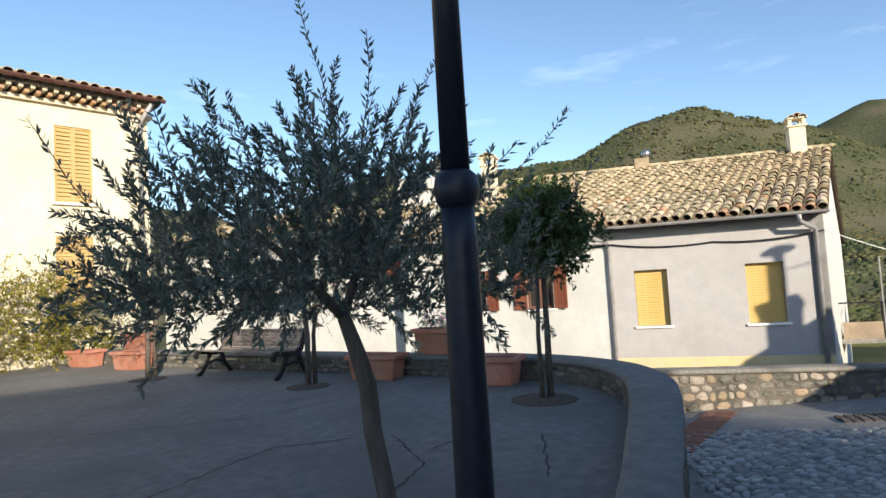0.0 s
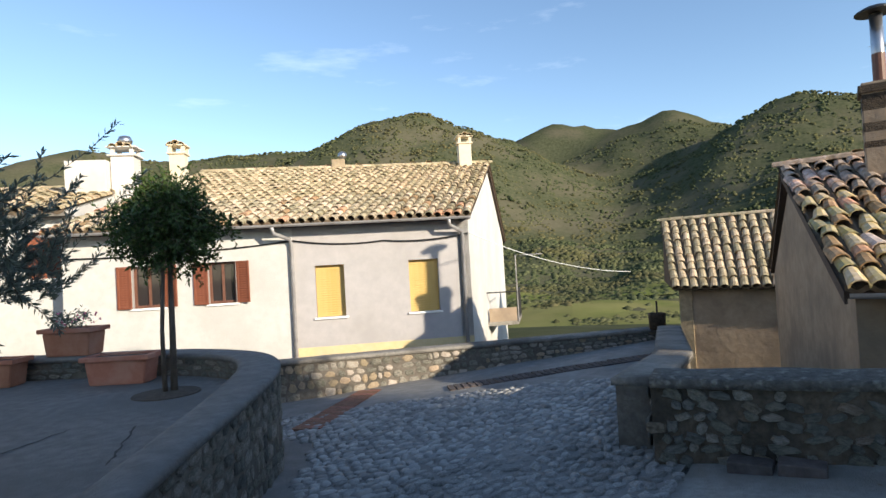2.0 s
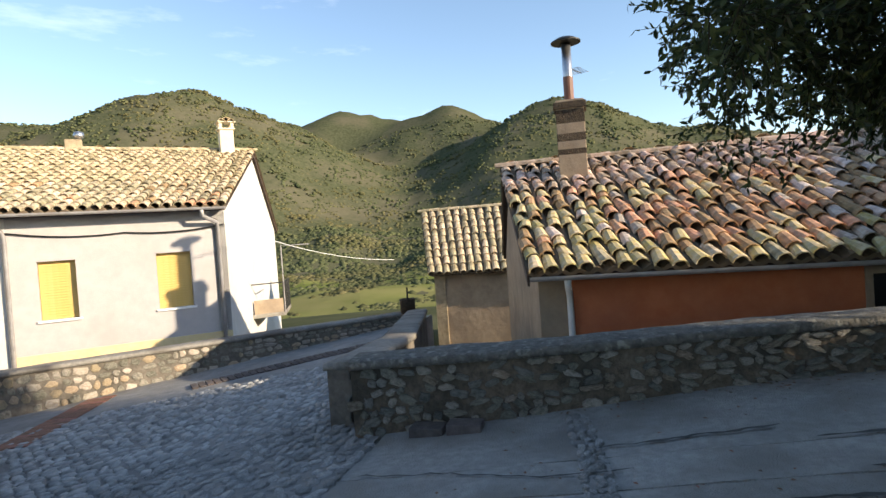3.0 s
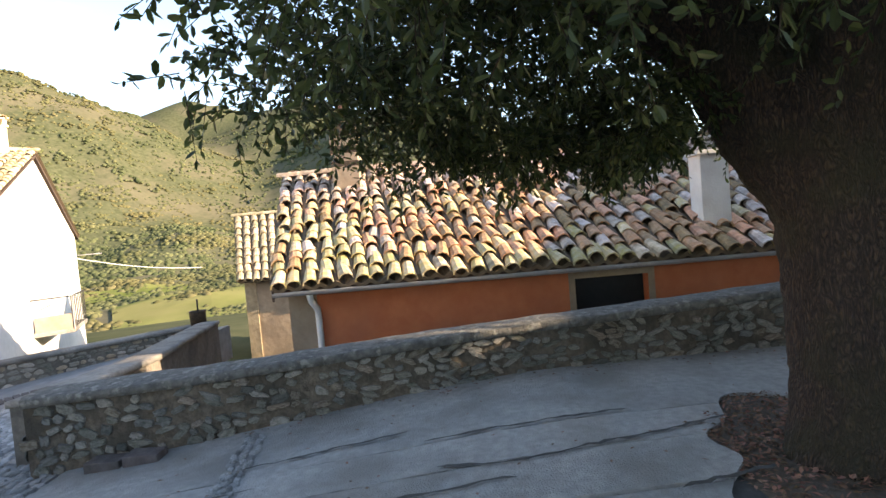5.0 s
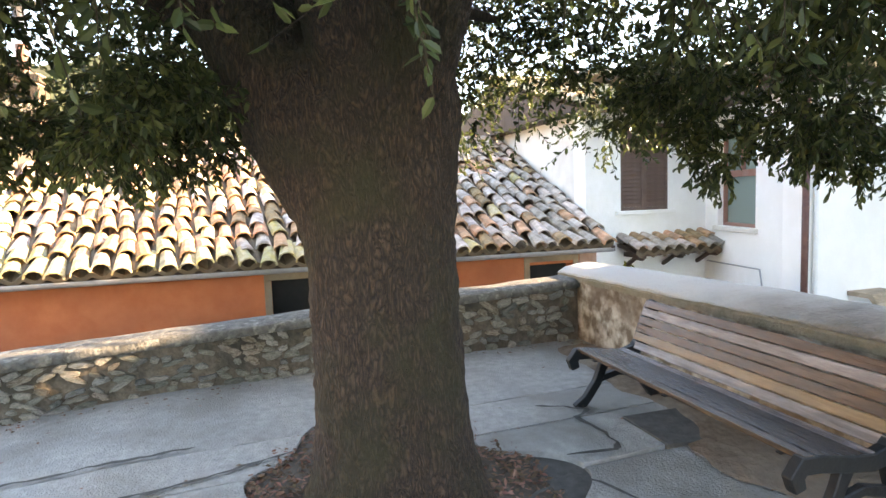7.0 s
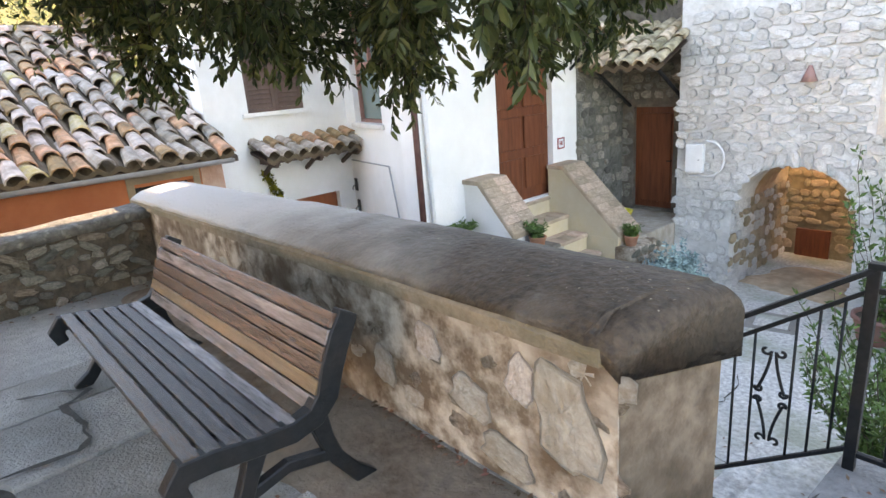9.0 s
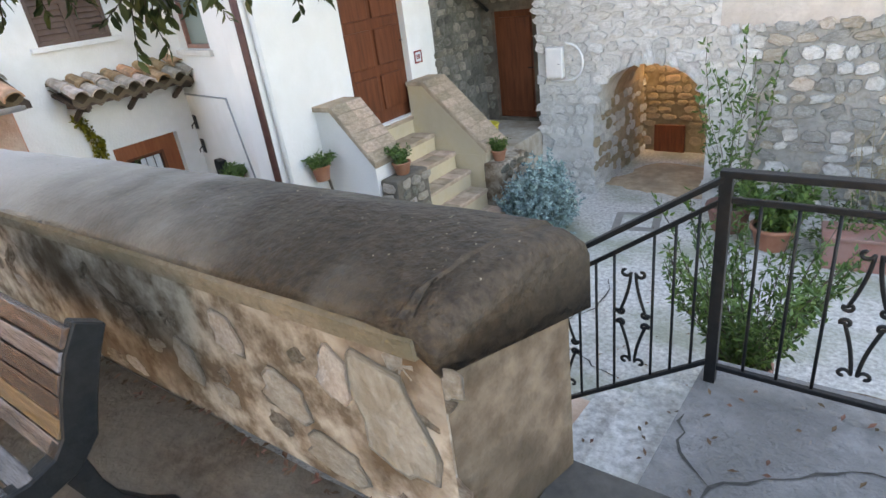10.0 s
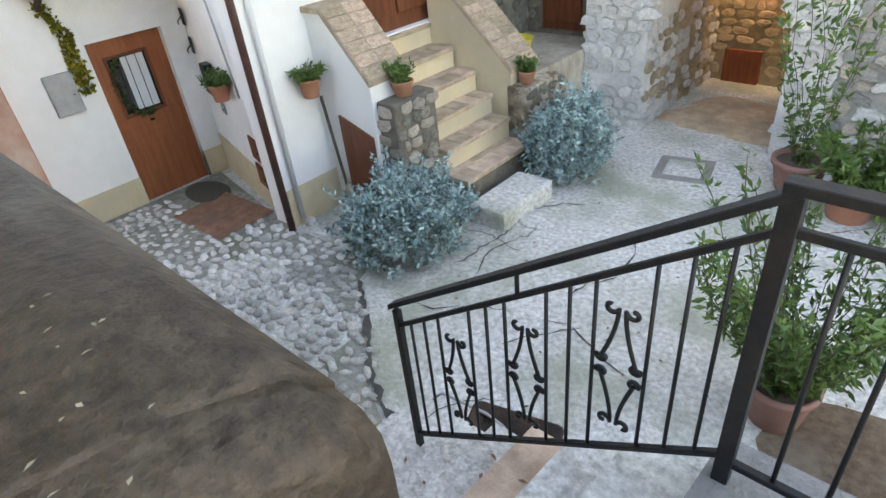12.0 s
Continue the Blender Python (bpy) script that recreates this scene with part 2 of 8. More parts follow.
    "slat_dark": material("slat_dark", (0.016, 0.012, 0.011), (0.046, 0.035, 0.032), 5, 0.26, 0.25, (0.075, 0.064, 0.06), 3, 0.4, stretch=(1, 8, 8), vary=0.2, spec=0.7),
    "step_stone": material("step_stone", (0.165, 0.16, 0.152), (0.27, 0.26, 0.248), 10, 0.88, 0.5, (0.145, 0.14, 0.13), 2.5, 0.75, vary=0.18, bump_scale=40),
    "court_bed": material("court_bed", (0.19, 0.18, 0.155), (0.36, 0.345, 0.31), 14, 0.95, 0.6, (0.14, 0.16, 0.10), 2.0, 0.7),
    "dirt": material("dirt", (0.105, 0.068, 0.043), (0.20, 0.142, 0.098), 16, 0.98, 0.7, (0.26, 0.215, 0.17), 2.2, 0.5),
    "stone_wall": material("stone_wall", (0.22, 0.17, 0.12), (0.47, 0.40, 0.32), 8, 0.92, 0.9, (0.13, 0.09, 0.055), 4.0, 0.8, vary=0.2, bump_scale=20),
    "brick_dark": material("brick_dark", (0.075, 0.06, 0.055), (0.14, 0.115, 0.105), 10, 0.9, 0.4, vary=0.2),
    "slat": material("slat", (0.055, 0.026, 0.015), (0.125, 0.068, 0.042), 5, 0.25, 0.2, (0.045, 0.03, 0.024), 3, 0.6, stretch=(1, 8, 8), vary=0.25, spec=0.7),
    "slat_grey": material("slat_grey", (0.11, 0.085, 0.078), (0.27, 0.225, 0.21), 5, 0.24, 0.2, (0.06, 0.048, 0.043), 3, 0.6, stretch=(1, 8, 8), vary=0.2, spec=0.7),
    "slat_honey": material("slat_honey", (0.17, 0.095, 0.042), (0.27, 0.17, 0.09), 5, 0.28, 0.2, (0.10, 0.055, 0.03), 3, 0.5, stretch=(1, 8, 8), vary=0.1, spec=0.6),
    "bark": material("bark", (0.011, 0.007, 0.004), (0.055, 0.034, 0.019), 17, 0.95, 1.0, (0.034, 0.031, 0.010), 1.8, 0.6, stretch=(1.5, 1.5, 0.5), bump_scale=26),
    "bark_grey": material("bark_grey", (0.085, 0.065, 0.05), (0.15, 0.12, 0.095), 16, 0.95, 0.7, stretch=(1.3, 1.3, 0.4)),
    "leaf_oak": material("leaf_oak", (0.036, 0.054, 0.018), (0.088, 0.106, 0.032), 3, 0.42, 0.0, island=0.55, trans=0.45, spec=0.4),
    "leaf_olive": material("leaf_olive", (0.115, 0.140, 0.108), (0.195, 0.225, 0.180), 3, 0.5, 0.0, island=0.4, trans=0.25),
    "leaf_green": material("leaf_green", (0.062, 0.130, 0.028), (0.110, 0.200, 0.048), 3, 0.4, 0.0, island=0.4, trans=0.25, spec=0.5),
    "leaf_dark": material("leaf_dark", (0.035, 0.07, 0.018), (0.075, 0.12, 0.03), 3, 0.45, 0.0, island=0.4, trans=0.25),
    "leaf_yellow": material("leaf_yellow", (0.15, 0.15, 0.012), (0.29, 0.26, 0.018), 3, 0.6, 0.0, island=0.4, trans=0.35),
    "leaf_silver": material("leaf_silver", (0.16, 0.265, 0.26), (0.37, 0.49, 0.48), 5, 0.75, 0.0, island=0.5, trans=0.1),
    "dead_leaf": material("dead_leaf", (0.12, 0.06, 0.035), (0.24, 0.14, 0.085), 5, 0.85, 0.0, island=0.5),
    "straw": material("straw", (0.30, 0.25, 0.17), (0.40, 0.34, 0.24), 5, 0.8, 0.0, island=0.3),
    "flower": material("flower", (0.55, 0.13, 0.25), (0.65, 0.25, 0.35), 5, 0.7, 0.0, island=0.3),
    "hill": material("hill", (0.052, 0.060, 0.032), (0.100, 0.102, 0.060), 0.22, 1.0, 0.0, (0.14, 0.12, 0.085), 0.014, 0.55, detail=14, spec=0.0),
    "wood_far": material("wood_far", (0.052, 0.064, 0.032), (0.098, 0.106, 0.054), 0.08, 1.0, 0.0, (0.125, 0.10, 0.046), 0.015, 0.5, island=0.3, spec=0.0),
    "field": material("field", (0.10, 0.12, 0.035), (0.17, 0.18, 0.06), 0.03, 1.0, 0.0, (0.22, 0.19, 0.09), 0.02, 0.6, spec=0.0),
    "rock": material("rock", (0.30, 0.28, 0.25), (0.42, 0.40, 0.37), 0.4, 1.0, 0.0),
    "black": material("black", (0.008, 0.008, 0.008), (0.014, 0.013, 0.013), 8, 0.7, 0.0),
    "dark_wood": material("dark_wood", (0.05, 0.03, 0.022), (0.085, 0.055, 0.04), 4, 0.7, 0.15, stretch=(6, 6, 0.7)),
    "grey_metal": material("grey_metal", (0.30, 0.31, 0.31), (0.38, 0.39, 0.39), 10, 0.5, 0.03, metal=0.2),
    "red_paint": material("red_paint", (0.25, 0.035, 0.03), (0.32, 0.06, 0.05), 6, 0.6, 0.05),
    "yellow_plastic": material("yellow_plastic", (0.62, 0.50, 0.05), (0.70, 0.58, 0.09), 6, 0.4, 0.0),
    "plaster_pink": material("plaster_pink", (0.46, 0.27, 0.20), (0.58, 0.38, 0.30), 6, 0.92, 0.3, (0.62, 0.50, 0.42), 2.0, 0.7, bump_scale=24),
    "rust": material("rust", (0.018, 0.012, 0.010), (0.045, 0.026, 0.019), 14, 0.75, 0.3, (0.085, 0.04, 0.022), 4, 0.5),
    "pebble": material("pebble", (0.45, 0.43, 0.39), (0.72, 0.70, 0.66), 12, 0.85, 0.6, (0.26, 0.25, 0.22), 5, 0.5, vary=0.28),
    "pebble_far": material("pebble_far", (0.45, 0.43, 0.39), (0.72, 0.70, 0.66), 12, 0.85, 0.6, (0.26, 0.25, 0.22), 5, 0.5, island=0.28),
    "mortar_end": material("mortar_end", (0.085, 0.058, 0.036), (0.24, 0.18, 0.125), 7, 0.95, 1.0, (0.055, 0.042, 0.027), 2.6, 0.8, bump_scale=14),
    "mortar_grey": material("mortar_grey", (0.27, 0.26, 0.235), (0.40, 0.385, 0.355), 10, 0.95, 0.8, (0.20, 0.19, 0.165), 2.2, 0.6, bump_scale=20),
    "curtain": material("curtain", (0.62, 0.64, 0.66), (0.75, 0.77, 0.78), 9, 0.8, 0.2, stretch=(5, 5, 0.3)),
    "mat_coir": material("mat_coir", (0.055, 0.05, 0.04), (0.11, 0.095, 0.07), 60, 1.0, 0.6),
}


def sky_sheen(m, colour, x0, x1, rough=3.0):
    """Blends a paler colour in along x with a ragged edge: sky sheen painted on a coping."""
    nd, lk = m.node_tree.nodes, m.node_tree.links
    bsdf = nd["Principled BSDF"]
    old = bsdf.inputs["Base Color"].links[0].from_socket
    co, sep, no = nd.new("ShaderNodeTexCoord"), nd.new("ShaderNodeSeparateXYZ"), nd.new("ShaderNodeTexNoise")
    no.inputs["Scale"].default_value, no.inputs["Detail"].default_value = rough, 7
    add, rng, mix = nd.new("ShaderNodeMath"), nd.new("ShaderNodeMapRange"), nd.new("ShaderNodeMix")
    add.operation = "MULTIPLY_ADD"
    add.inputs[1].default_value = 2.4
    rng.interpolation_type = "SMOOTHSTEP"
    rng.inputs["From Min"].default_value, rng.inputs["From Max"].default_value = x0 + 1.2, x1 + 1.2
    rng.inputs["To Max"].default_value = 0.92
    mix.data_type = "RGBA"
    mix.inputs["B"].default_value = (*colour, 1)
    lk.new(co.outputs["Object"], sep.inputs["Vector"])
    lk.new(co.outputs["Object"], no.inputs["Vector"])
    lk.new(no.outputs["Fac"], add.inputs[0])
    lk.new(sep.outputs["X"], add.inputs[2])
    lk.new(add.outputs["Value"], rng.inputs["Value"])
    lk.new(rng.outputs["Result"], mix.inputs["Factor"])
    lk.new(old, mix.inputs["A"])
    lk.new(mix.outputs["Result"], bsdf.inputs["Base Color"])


# bench coping stays dark brown near, its far part painted paler as sky-lit
sky_sheen(M["cap_bench"], (0.47, 0.44, 0.40), 2.1, 5.0)


def fissured(name, dark, ridge, moss):
    """Bark: ridges parted by dark upright fissures, with a thin film of moss."""
    m = bpy.data.materials.new(name)
    m.use_nodes = True
    nd, lk = m.node_tree.nodes, m.node_tree.links
    bsdf = nd["Principled BSDF"]
    co, mp = nd.new("ShaderNodeTexCoord"), nd.new("ShaderNodeMapping")
    mp.inputs["Scale"].default_value = (1.0, 1.0, 0.28)
    lk.new(co.outputs["Object"], mp.inputs["Vector"])
    warp, push = nd.new("ShaderNodeTexNoise"), nd.new("ShaderNodeVectorMath")
    warp.inputs["Scale"].default_value, warp.inputs["Detail"].default_value = 9, 4
    push.operation = "MULTIPLY_ADD"
    push.inputs[1].default_value = (0.34, 0.34, 0.2)
    lk.new(mp.outputs["Vector"], warp.inputs["Vector"])
    lk.new(warp.outputs["Color"], push.inputs[0])
    lk.new(mp.outputs["Vector"], push.inputs[2])
    vo = nd.new("ShaderNodeTexVoronoi")
    vo.feature = "DISTANCE_TO_EDGE"
    vo.inputs["Scale"].default_value = 33
    lk.new(push.outputs["Vector"], vo.inputs["Vector"])
    edge = nd.new("ShaderNodeMapRange")
    edge.inputs["From Max"].default_value = 0.4
    lk.new(vo.outputs["Distance"], edge.inputs["Value"])
    fine = nd.new("ShaderNodeTexNoise")
    fine.inputs["Scale"].default_value, fine.inputs["Detail"].default_value = 55, 6
    lk.new(mp.outputs["Vector"], fine.inputs["Vector"])
    high = nd.new("ShaderNodeMath")
    high.operation = "MULTIPLY_ADD"
    high.inputs[1].default_value = 0.9
    lk.new(fine.outputs["Fac"], high.inputs[0])
    lk.new(edge.outputs["Result"], high.inputs[2])
    tone, film, broad = nd.new("ShaderNodeMix"), nd.new("ShaderNodeMix"), nd.new("ShaderNodeTexNoise")
    tone.data_type = film.data_type = "RGBA"
    tone.inputs["A"].default_value, tone.inputs["B"].default_value = (*dark, 1), (*ridge, 1)
    film.inputs["B"].default_value = (*moss, 1)
    spread = nd.new("ShaderNodeMapRange")
    spread.inputs["From Min"].default_value, spread.inputs["From Max"].default_value, spread.inputs["To Max"].default_value = 0.48, 0.66, 0.75
    broad.inputs["Scale"].default_value, broad.inputs["Detail"].default_value = 2.2, 8
    tall = nd.new("ShaderNodeMapRange")
    tall.inputs["From Min"].default_value, tall.inputs["From Max"].default_value = 0.3, 1.35
    lk.new(high.outputs["Value"], tall.inputs["Value"])
    lk.new(tall.outputs["Result"], tone.inputs["Factor"])
    lk.new(co.outputs["Object"], broad.inputs["Vector"])
    lk.new(broad.outputs["Fac"], spread.inputs["Value"])
    lk.new(spread.outputs["Result"], film.inputs["Factor"])
    lk.new(tone.outputs["Result"], film.inputs["A"])
    lk.new(film.outputs["Result"], bsdf.inputs["Base Color"])
    bsdf.inputs["Roughness"].default_value = 0.92
    bump = nd.new("ShaderNodeBump")
    bump.inputs["Strength"].default_value, bump.inputs["Distance"].default_value = 1.0, 0.03
    lk.new(high.outputs["Value"], bump.inputs["Height"])
    lk.new(bump.outputs["Normal"], bsdf.inputs["Normal"])
    return m


M["bark_oak"] = fissured("bark_oak", (0.010, 0.006, 0.004), (0.092, 0.052, 0.031), (0.038, 0.033, 0.010))


def glass(name, tint, rough=0.05):
    m = bpy.data.materials.new(name)
    m.use_nodes = True
    b = m.node_tree.nodes["Principled BSDF"]
    b.inputs["Base Color"].default_value = (*tint, 1)
    b.inputs["Roughness"].default_value = rough
    b.inputs["Specular IOR Level"].default_value = 0.8
    return m


M["glass_dark"] = glass("glass_dark", (0.035, 0.03, 0.03))
M["glass_green"] = glass("glass_green", (0.16, 0.22, 0.20), 0.15)


# ---- mesh helpers ----
def thing(name, label, category, at=(0, 0, 0), turn=0.0, group="", kind=""):
    ob = new(name)
    ob.matrix_basis = pose(*at, 0, 0, turn)
    return tagged(ob, label, category, group, kind)


def to_mesh(name, bm, mat, smooth=False):
    me = bpy.data.meshes.new(name)
    bm.to_mesh(me)
    bm.free()
    me.materials.append(M[mat])
    if smooth:
        me.shade_smooth()
    return me


def part(name, bm, mat, parent=None, label="", smooth=False, kind=""):
    ob = new(name, to_mesh(name, bm, mat, smooth))
    if parent is not None:
        ob.parent = parent
    return tagged(ob, label, "", "", kind)


def single(name, bm, mat, label, category, kind="", group="", smooth=False):
    return tagged(new(name, to_mesh(name, bm, mat, smooth)), label, category, group, kind)


def piece(name, me, parent, m):
    """An object of its own on a shared mesh."""
    ob = new(name, me)
    ob.parent = parent
    ob.matrix_basis = m
    return ob


def box(bm, x0, x1, y0, y1, z0, z1, bevel=0.0, m=None):
    r = bmesh.ops.create_cube(bm, size=1.0)
    t = Matrix.Translation(((x0 + x1) / 2, (y0 + y1) / 2, (z0 + z1) / 2)) @ Matrix.Diagonal((x1 - x0, y1 - y0, z1 - z0, 1))
    bmesh.ops.transform(bm, matrix=t, verts=r["verts"])
    vs = r["verts"]
    if bevel:
        es = list({e for v in vs for e in v.link_edges})
        out = bmesh.ops.bevel(bm, geom=es, offset=bevel, segments=2, profile=0.6, affect="EDGES")
        vs = list({v for f in out["faces"] for v in f.verts} | {v for v in vs if v.is_valid})
    if m is not None:
        bmesh.ops.transform(bm, matrix=m, verts=vs)
    return bm


def boxed(x0, x1, y0, y1, z0, z1, bevel=0.0, m=None):
    return box(bmesh.new(), x0, x1, y0, y1, z0, z1, bevel, m)


def tube(bm, pts, radii, sides=8, cap=True):
    """A round bar through the points, with a radius at each."""
    pts = [Vector(p) for p in pts]
    if not hasattr(radii, "__len__"):
        radii = [radii] * len(pts)
    rings, side = [], None
    for i, p in enumerate(pts):
        d = (pts[min(i + 1, len(pts) - 1)] - pts[max(i - 1, 0)]).normalized()
        if side is None:
            side = d.orthogonal().normalized()
        side = (side - d * side.dot(d)).normalized()
        up = d.cross(side)
        rings.append([bm.verts.new(p + radii[i] * (math.cos(a) * side + math.sin(a) * up))
                      for a in (2 * math.pi * k / sides for k in range(sides))])
    for a, b in zip(rings, rings[1:]):
        for k in range(sides):
            bm.faces.new((a[k], a[(k + 1) % sides], b[(k + 1) % sides], b[k]))
    if cap:
        bm.faces.new(rings[0][::-1])
        bm.faces.new(rings[-1])
    return bm


def lathe(bm, profile, sides=24, at=(0, 0, 0), scale_y=1.0):
    """A turned shape from (radius, z) pairs."""
    rings = []
    for r, z in profile:
        rings.append([bm.verts.new((at[0] + r * math.cos(2 * math.pi * k / sides), at[1] + scale_y * r * math.sin(2 * math.pi * k / sides), at[2] + z))
                      for k in range(sides)])
    for a, b in zip(rings, rings[1:]):
        for k in range(sides):
            bm.faces.new((a[k], a[(k + 1) % sides], b[(k + 1) % sides], b[k]))
    bm.faces.new(rings[0][::-1])
    bm.faces.new(rings[-1])
    return bm


def prism(bm, outline, z0, z1, m=None):
    """An upright prism over a plan outline; z0 and z1 are numbers or functions of x and y."""
    f0 = z0 if callable(z0) else (lambda x, y: z0)
    f1 = z1 if callable(z1) else (lambda x, y: z1)
    lo = [bm.verts.new((x, y, f0(x, y))) for x, y in outline]
    hi = [bm.verts.new((x, y, f1(x, y))) for x, y in outline]
    n = len(outline)
    bm.faces.new(hi)
    bm.faces.new(lo[::-1])
    for i in range(n):
        bm.faces.new((lo[i], lo[(i + 1) % n], hi[(i + 1) % n], hi[i]))
    if m is not None:
        bmesh.ops.transform(bm, matrix=m, verts=lo + hi)
    bmesh.ops.recalc_face_normals(bm, faces=bm.faces)
    return bm


def wall_panel(bm, m, length, z0, z1, thick, holes=()):
    """A wall along local x, its face at local y = 0 (seen from -y), with holes (x0, x1, z0, z1) through it."""
    xs = sorted({0.0, length, *(h[0] for h in holes), *(h[1] for h in holes)})
    zs = sorted({z0, z1, *(h[2] for h in holes), *(h[3] for h in holes)})
    nx, nz = len(xs) - 1, len(zs) - 1

    def solid(i, k):
        if not (0 <= i < nx and 0 <= k < nz):
            return False
        cx, cz = (xs[i] + xs[i + 1]) / 2, (zs[k] + zs[k + 1]) / 2
        return not any(h[0] < cx < h[1] and h[2] < cz < h[3] for h in holes)

    cache = {}

    def v(i, k, s):
        if (i, k, s) not in cache:
            cache[i, k, s] = bm.verts.new(m @ Vector((xs[i], thick * s, zs[k])))
        return cache[i, k, s]

    for i in range(nx):
        for k in range(nz):
            if not solid(i, k):
                continue
            bm.faces.new((v(i, k, 0), v(i + 1, k, 0), v(i + 1, k + 1, 0), v(i, k + 1, 0)))
            bm.faces.new((v(i, k, 1), v(i, k + 1, 1), v(i + 1, k + 1, 1), v(i + 1, k, 1)))
            if not solid(i - 1, k):
                bm.faces.new((v(i, k, 0), v(i, k + 1, 0), v(i, k + 1, 1), v(i, k, 1)))
            if not solid(i + 1, k):
                bm.faces.new((v(i + 1, k, 0), v(i + 1, k, 1), v(i + 1, k + 1, 1), v(i + 1, k + 1, 0)))
            if not solid(i, k - 1):
                bm.faces.new((v(i, k, 0), v(i, k, 1), v(i + 1, k, 1), v(i + 1, k, 0)))
            if not solid(i, k + 1):
                bm.faces.new((v(i, k + 1, 0), v(i + 1, k + 1, 0), v(i + 1, k + 1, 1), v(i, k + 1, 1)))
    return bm


def facing(x, y, tx, ty):
    """The frame of a wall that starts at (x, y) and runs towards (tx, ty), its face to the right hand."""
    d = Vector((tx - x, ty - y, 0)).normalized()
    m = Matrix.Identity(4)
    m.col[0][:3], m.col[1][:3], m.col[2][:3] = d, Vector((-d.y, d.x, 0)), (0, 0, 1)
    m.translation = (x, y, 0)
    return m


def blob_mesh(name, mat, seed, sides=7, flat=0.55):
    """A rough stone about 1 across in x and z, lying against y = 0 and standing out to y = -1."""
    rnd = random.Random(seed)
    bm = bmesh.new()
    angles = [(k + rnd.uniform(-0.28, 0.28)) * 2 * math.pi / sides for k in range(sides)]
    rad = [rnd.uniform(0.42, 0.56) for _ in range(sides)]

    def ring(scale, y, jit):
        out = []
        for a, r in zip(angles, rad):
            c, s = math.cos(a), math.sin(a)
            q = max(abs(c), abs(s)) ** 0.55
            out.append(bm.verts.new((c * r * scale / q, y + rnd.uniform(-jit, jit), s * r * scale / q)))
        return out

    r0, r1, r2 = ring(1.0, 0.3, 0), ring(0.97, -0.45, 0.1), ring(flat + 0.18, -0.95, 0.12)
    for a, b in ((r0, r1), (r1, r2)):
        for k in range(sides):
            bm.faces.new((a[k], a[(k + 1) % sides], b[(k + 1) % sides], b[k]))
    bm.faces.new(r2)
    bmesh.ops.recalc_face_normals(bm, faces=bm.faces)
    return to_mesh(name, bm, mat, True)


STONES = {m: [blob_mesh("stone", m, 50 + i + 17 * k, 6 + i % 3) for i in range(7)]
          for k, m in enumerate(("stone", "stone_dark", "stone_pale", "stone_white", "stone_tan", "stone_wall"))}


def flat_stone(name, mat, seed, sides=7, dome=0.15, inner=0.86):
    """A broken stone dressed flush: sharp outline, nearly level face."""
    rnd = random.Random(seed)
    bm = bmesh.new()
    angles = [(k + rnd.uniform(-0.33, 0.33)) * 2 * math.pi / sides for k in range(sides)]
    rad = [rnd.uniform(0.38, 0.60) for _ in range(sides)]
    rows = []
    for sc, y in ((1.0, 0.3), (0.98, -0.55), (inner, -1.0)):
        rows.append([bm.verts.new((math.cos(a) * r_ * sc / max(abs(math.cos(a)), abs(math.sin(a))) ** 0.5, y + (rnd.uniform(-0.2, 0.2) if y < 0 else 0),
                                   math.sin(a) * r_ * sc / max(abs(math.cos(a)), abs(math.sin(a))) ** 0.5)) for a, r_ in zip(angles, rad)])
    mid = bm.verts.new((rnd.uniform(-0.1, 0.1), -1.0 - dome, rnd.uniform(-0.1, 0.1)))
    for a, b in zip(rows, rows[1:]):
        for k in range(sides):
            bm.faces.new((a[k], a[(k + 1) % sides], b[(k + 1) % sides], b[k]))
    for k in range(sides):
        bm.faces.new((rows[2][k], rows[2][(k + 1) % sides], mid))
    bmesh.ops.recalc_face_normals(bm, faces=bm.faces)
    return to_mesh(name, bm, mat)


RAGGED = {m: [flat_stone("stone", m, 300 + i + 13 * k, 11 + i % 5, 0.0, 0.9) for i in range(9)] for k, m in enumerate(("stone_pale", "stone_wall", "stone", "stone_dark", "stone_white", "stone_grey"))}
FLAT = {m: [flat_stone("stone", m, 90 + i + 13 * k, 6 + i % 4) for i in range(9)] for k, m in enumerate(STONES)}


def lay_stones(parent, place, length, z_of, rows, size, mats, rnd, fill=1.0, proud=0.02, skip=None, limit=300, kinds=None, spin=9):
    """Rough courses of stones on a wall face; place(u, v) gives the frame at u metres along and v of the height."""
    n, v0 = 0, 0.0
    heights = [rnd.uniform(0.7, 1.3) for _ in range(rows)]
    total = sum(heights)
    for h in heights:
        h /= total
        u = rnd.uniform(-0.1, 0)
        while u < length - 0.04:
            w = size * rnd.uniform(0.6, 1.7)
            uc, vc = u + w / 2, v0 + h / 2
            u += w
            if uc > length - 0.05 or uc < 0.04 or rnd.random() > fill or n >= limit or (skip and skip(uc, vc)):
                continue
            hh = h * z_of(uc)
            m = place(uc, vc + rnd.uniform(-0.1, 0.1) * h)
            me = rnd.choice((kinds or STONES)[rnd.choice(mats)])
            s = Matrix.Diagonal((w * rnd.uniform(0.86, 0.97), proud * rnd.uniform(0.6, 1.5), min(hh * rnd.uniform(0.8, 0.96), w * 1.3), 1))
            piece("stone", me, parent, m @ pose(0, 0, 0, 0, rnd.uniform(-spin, spin), 0) @ s)
            n += 1
        v0 += h
    return n


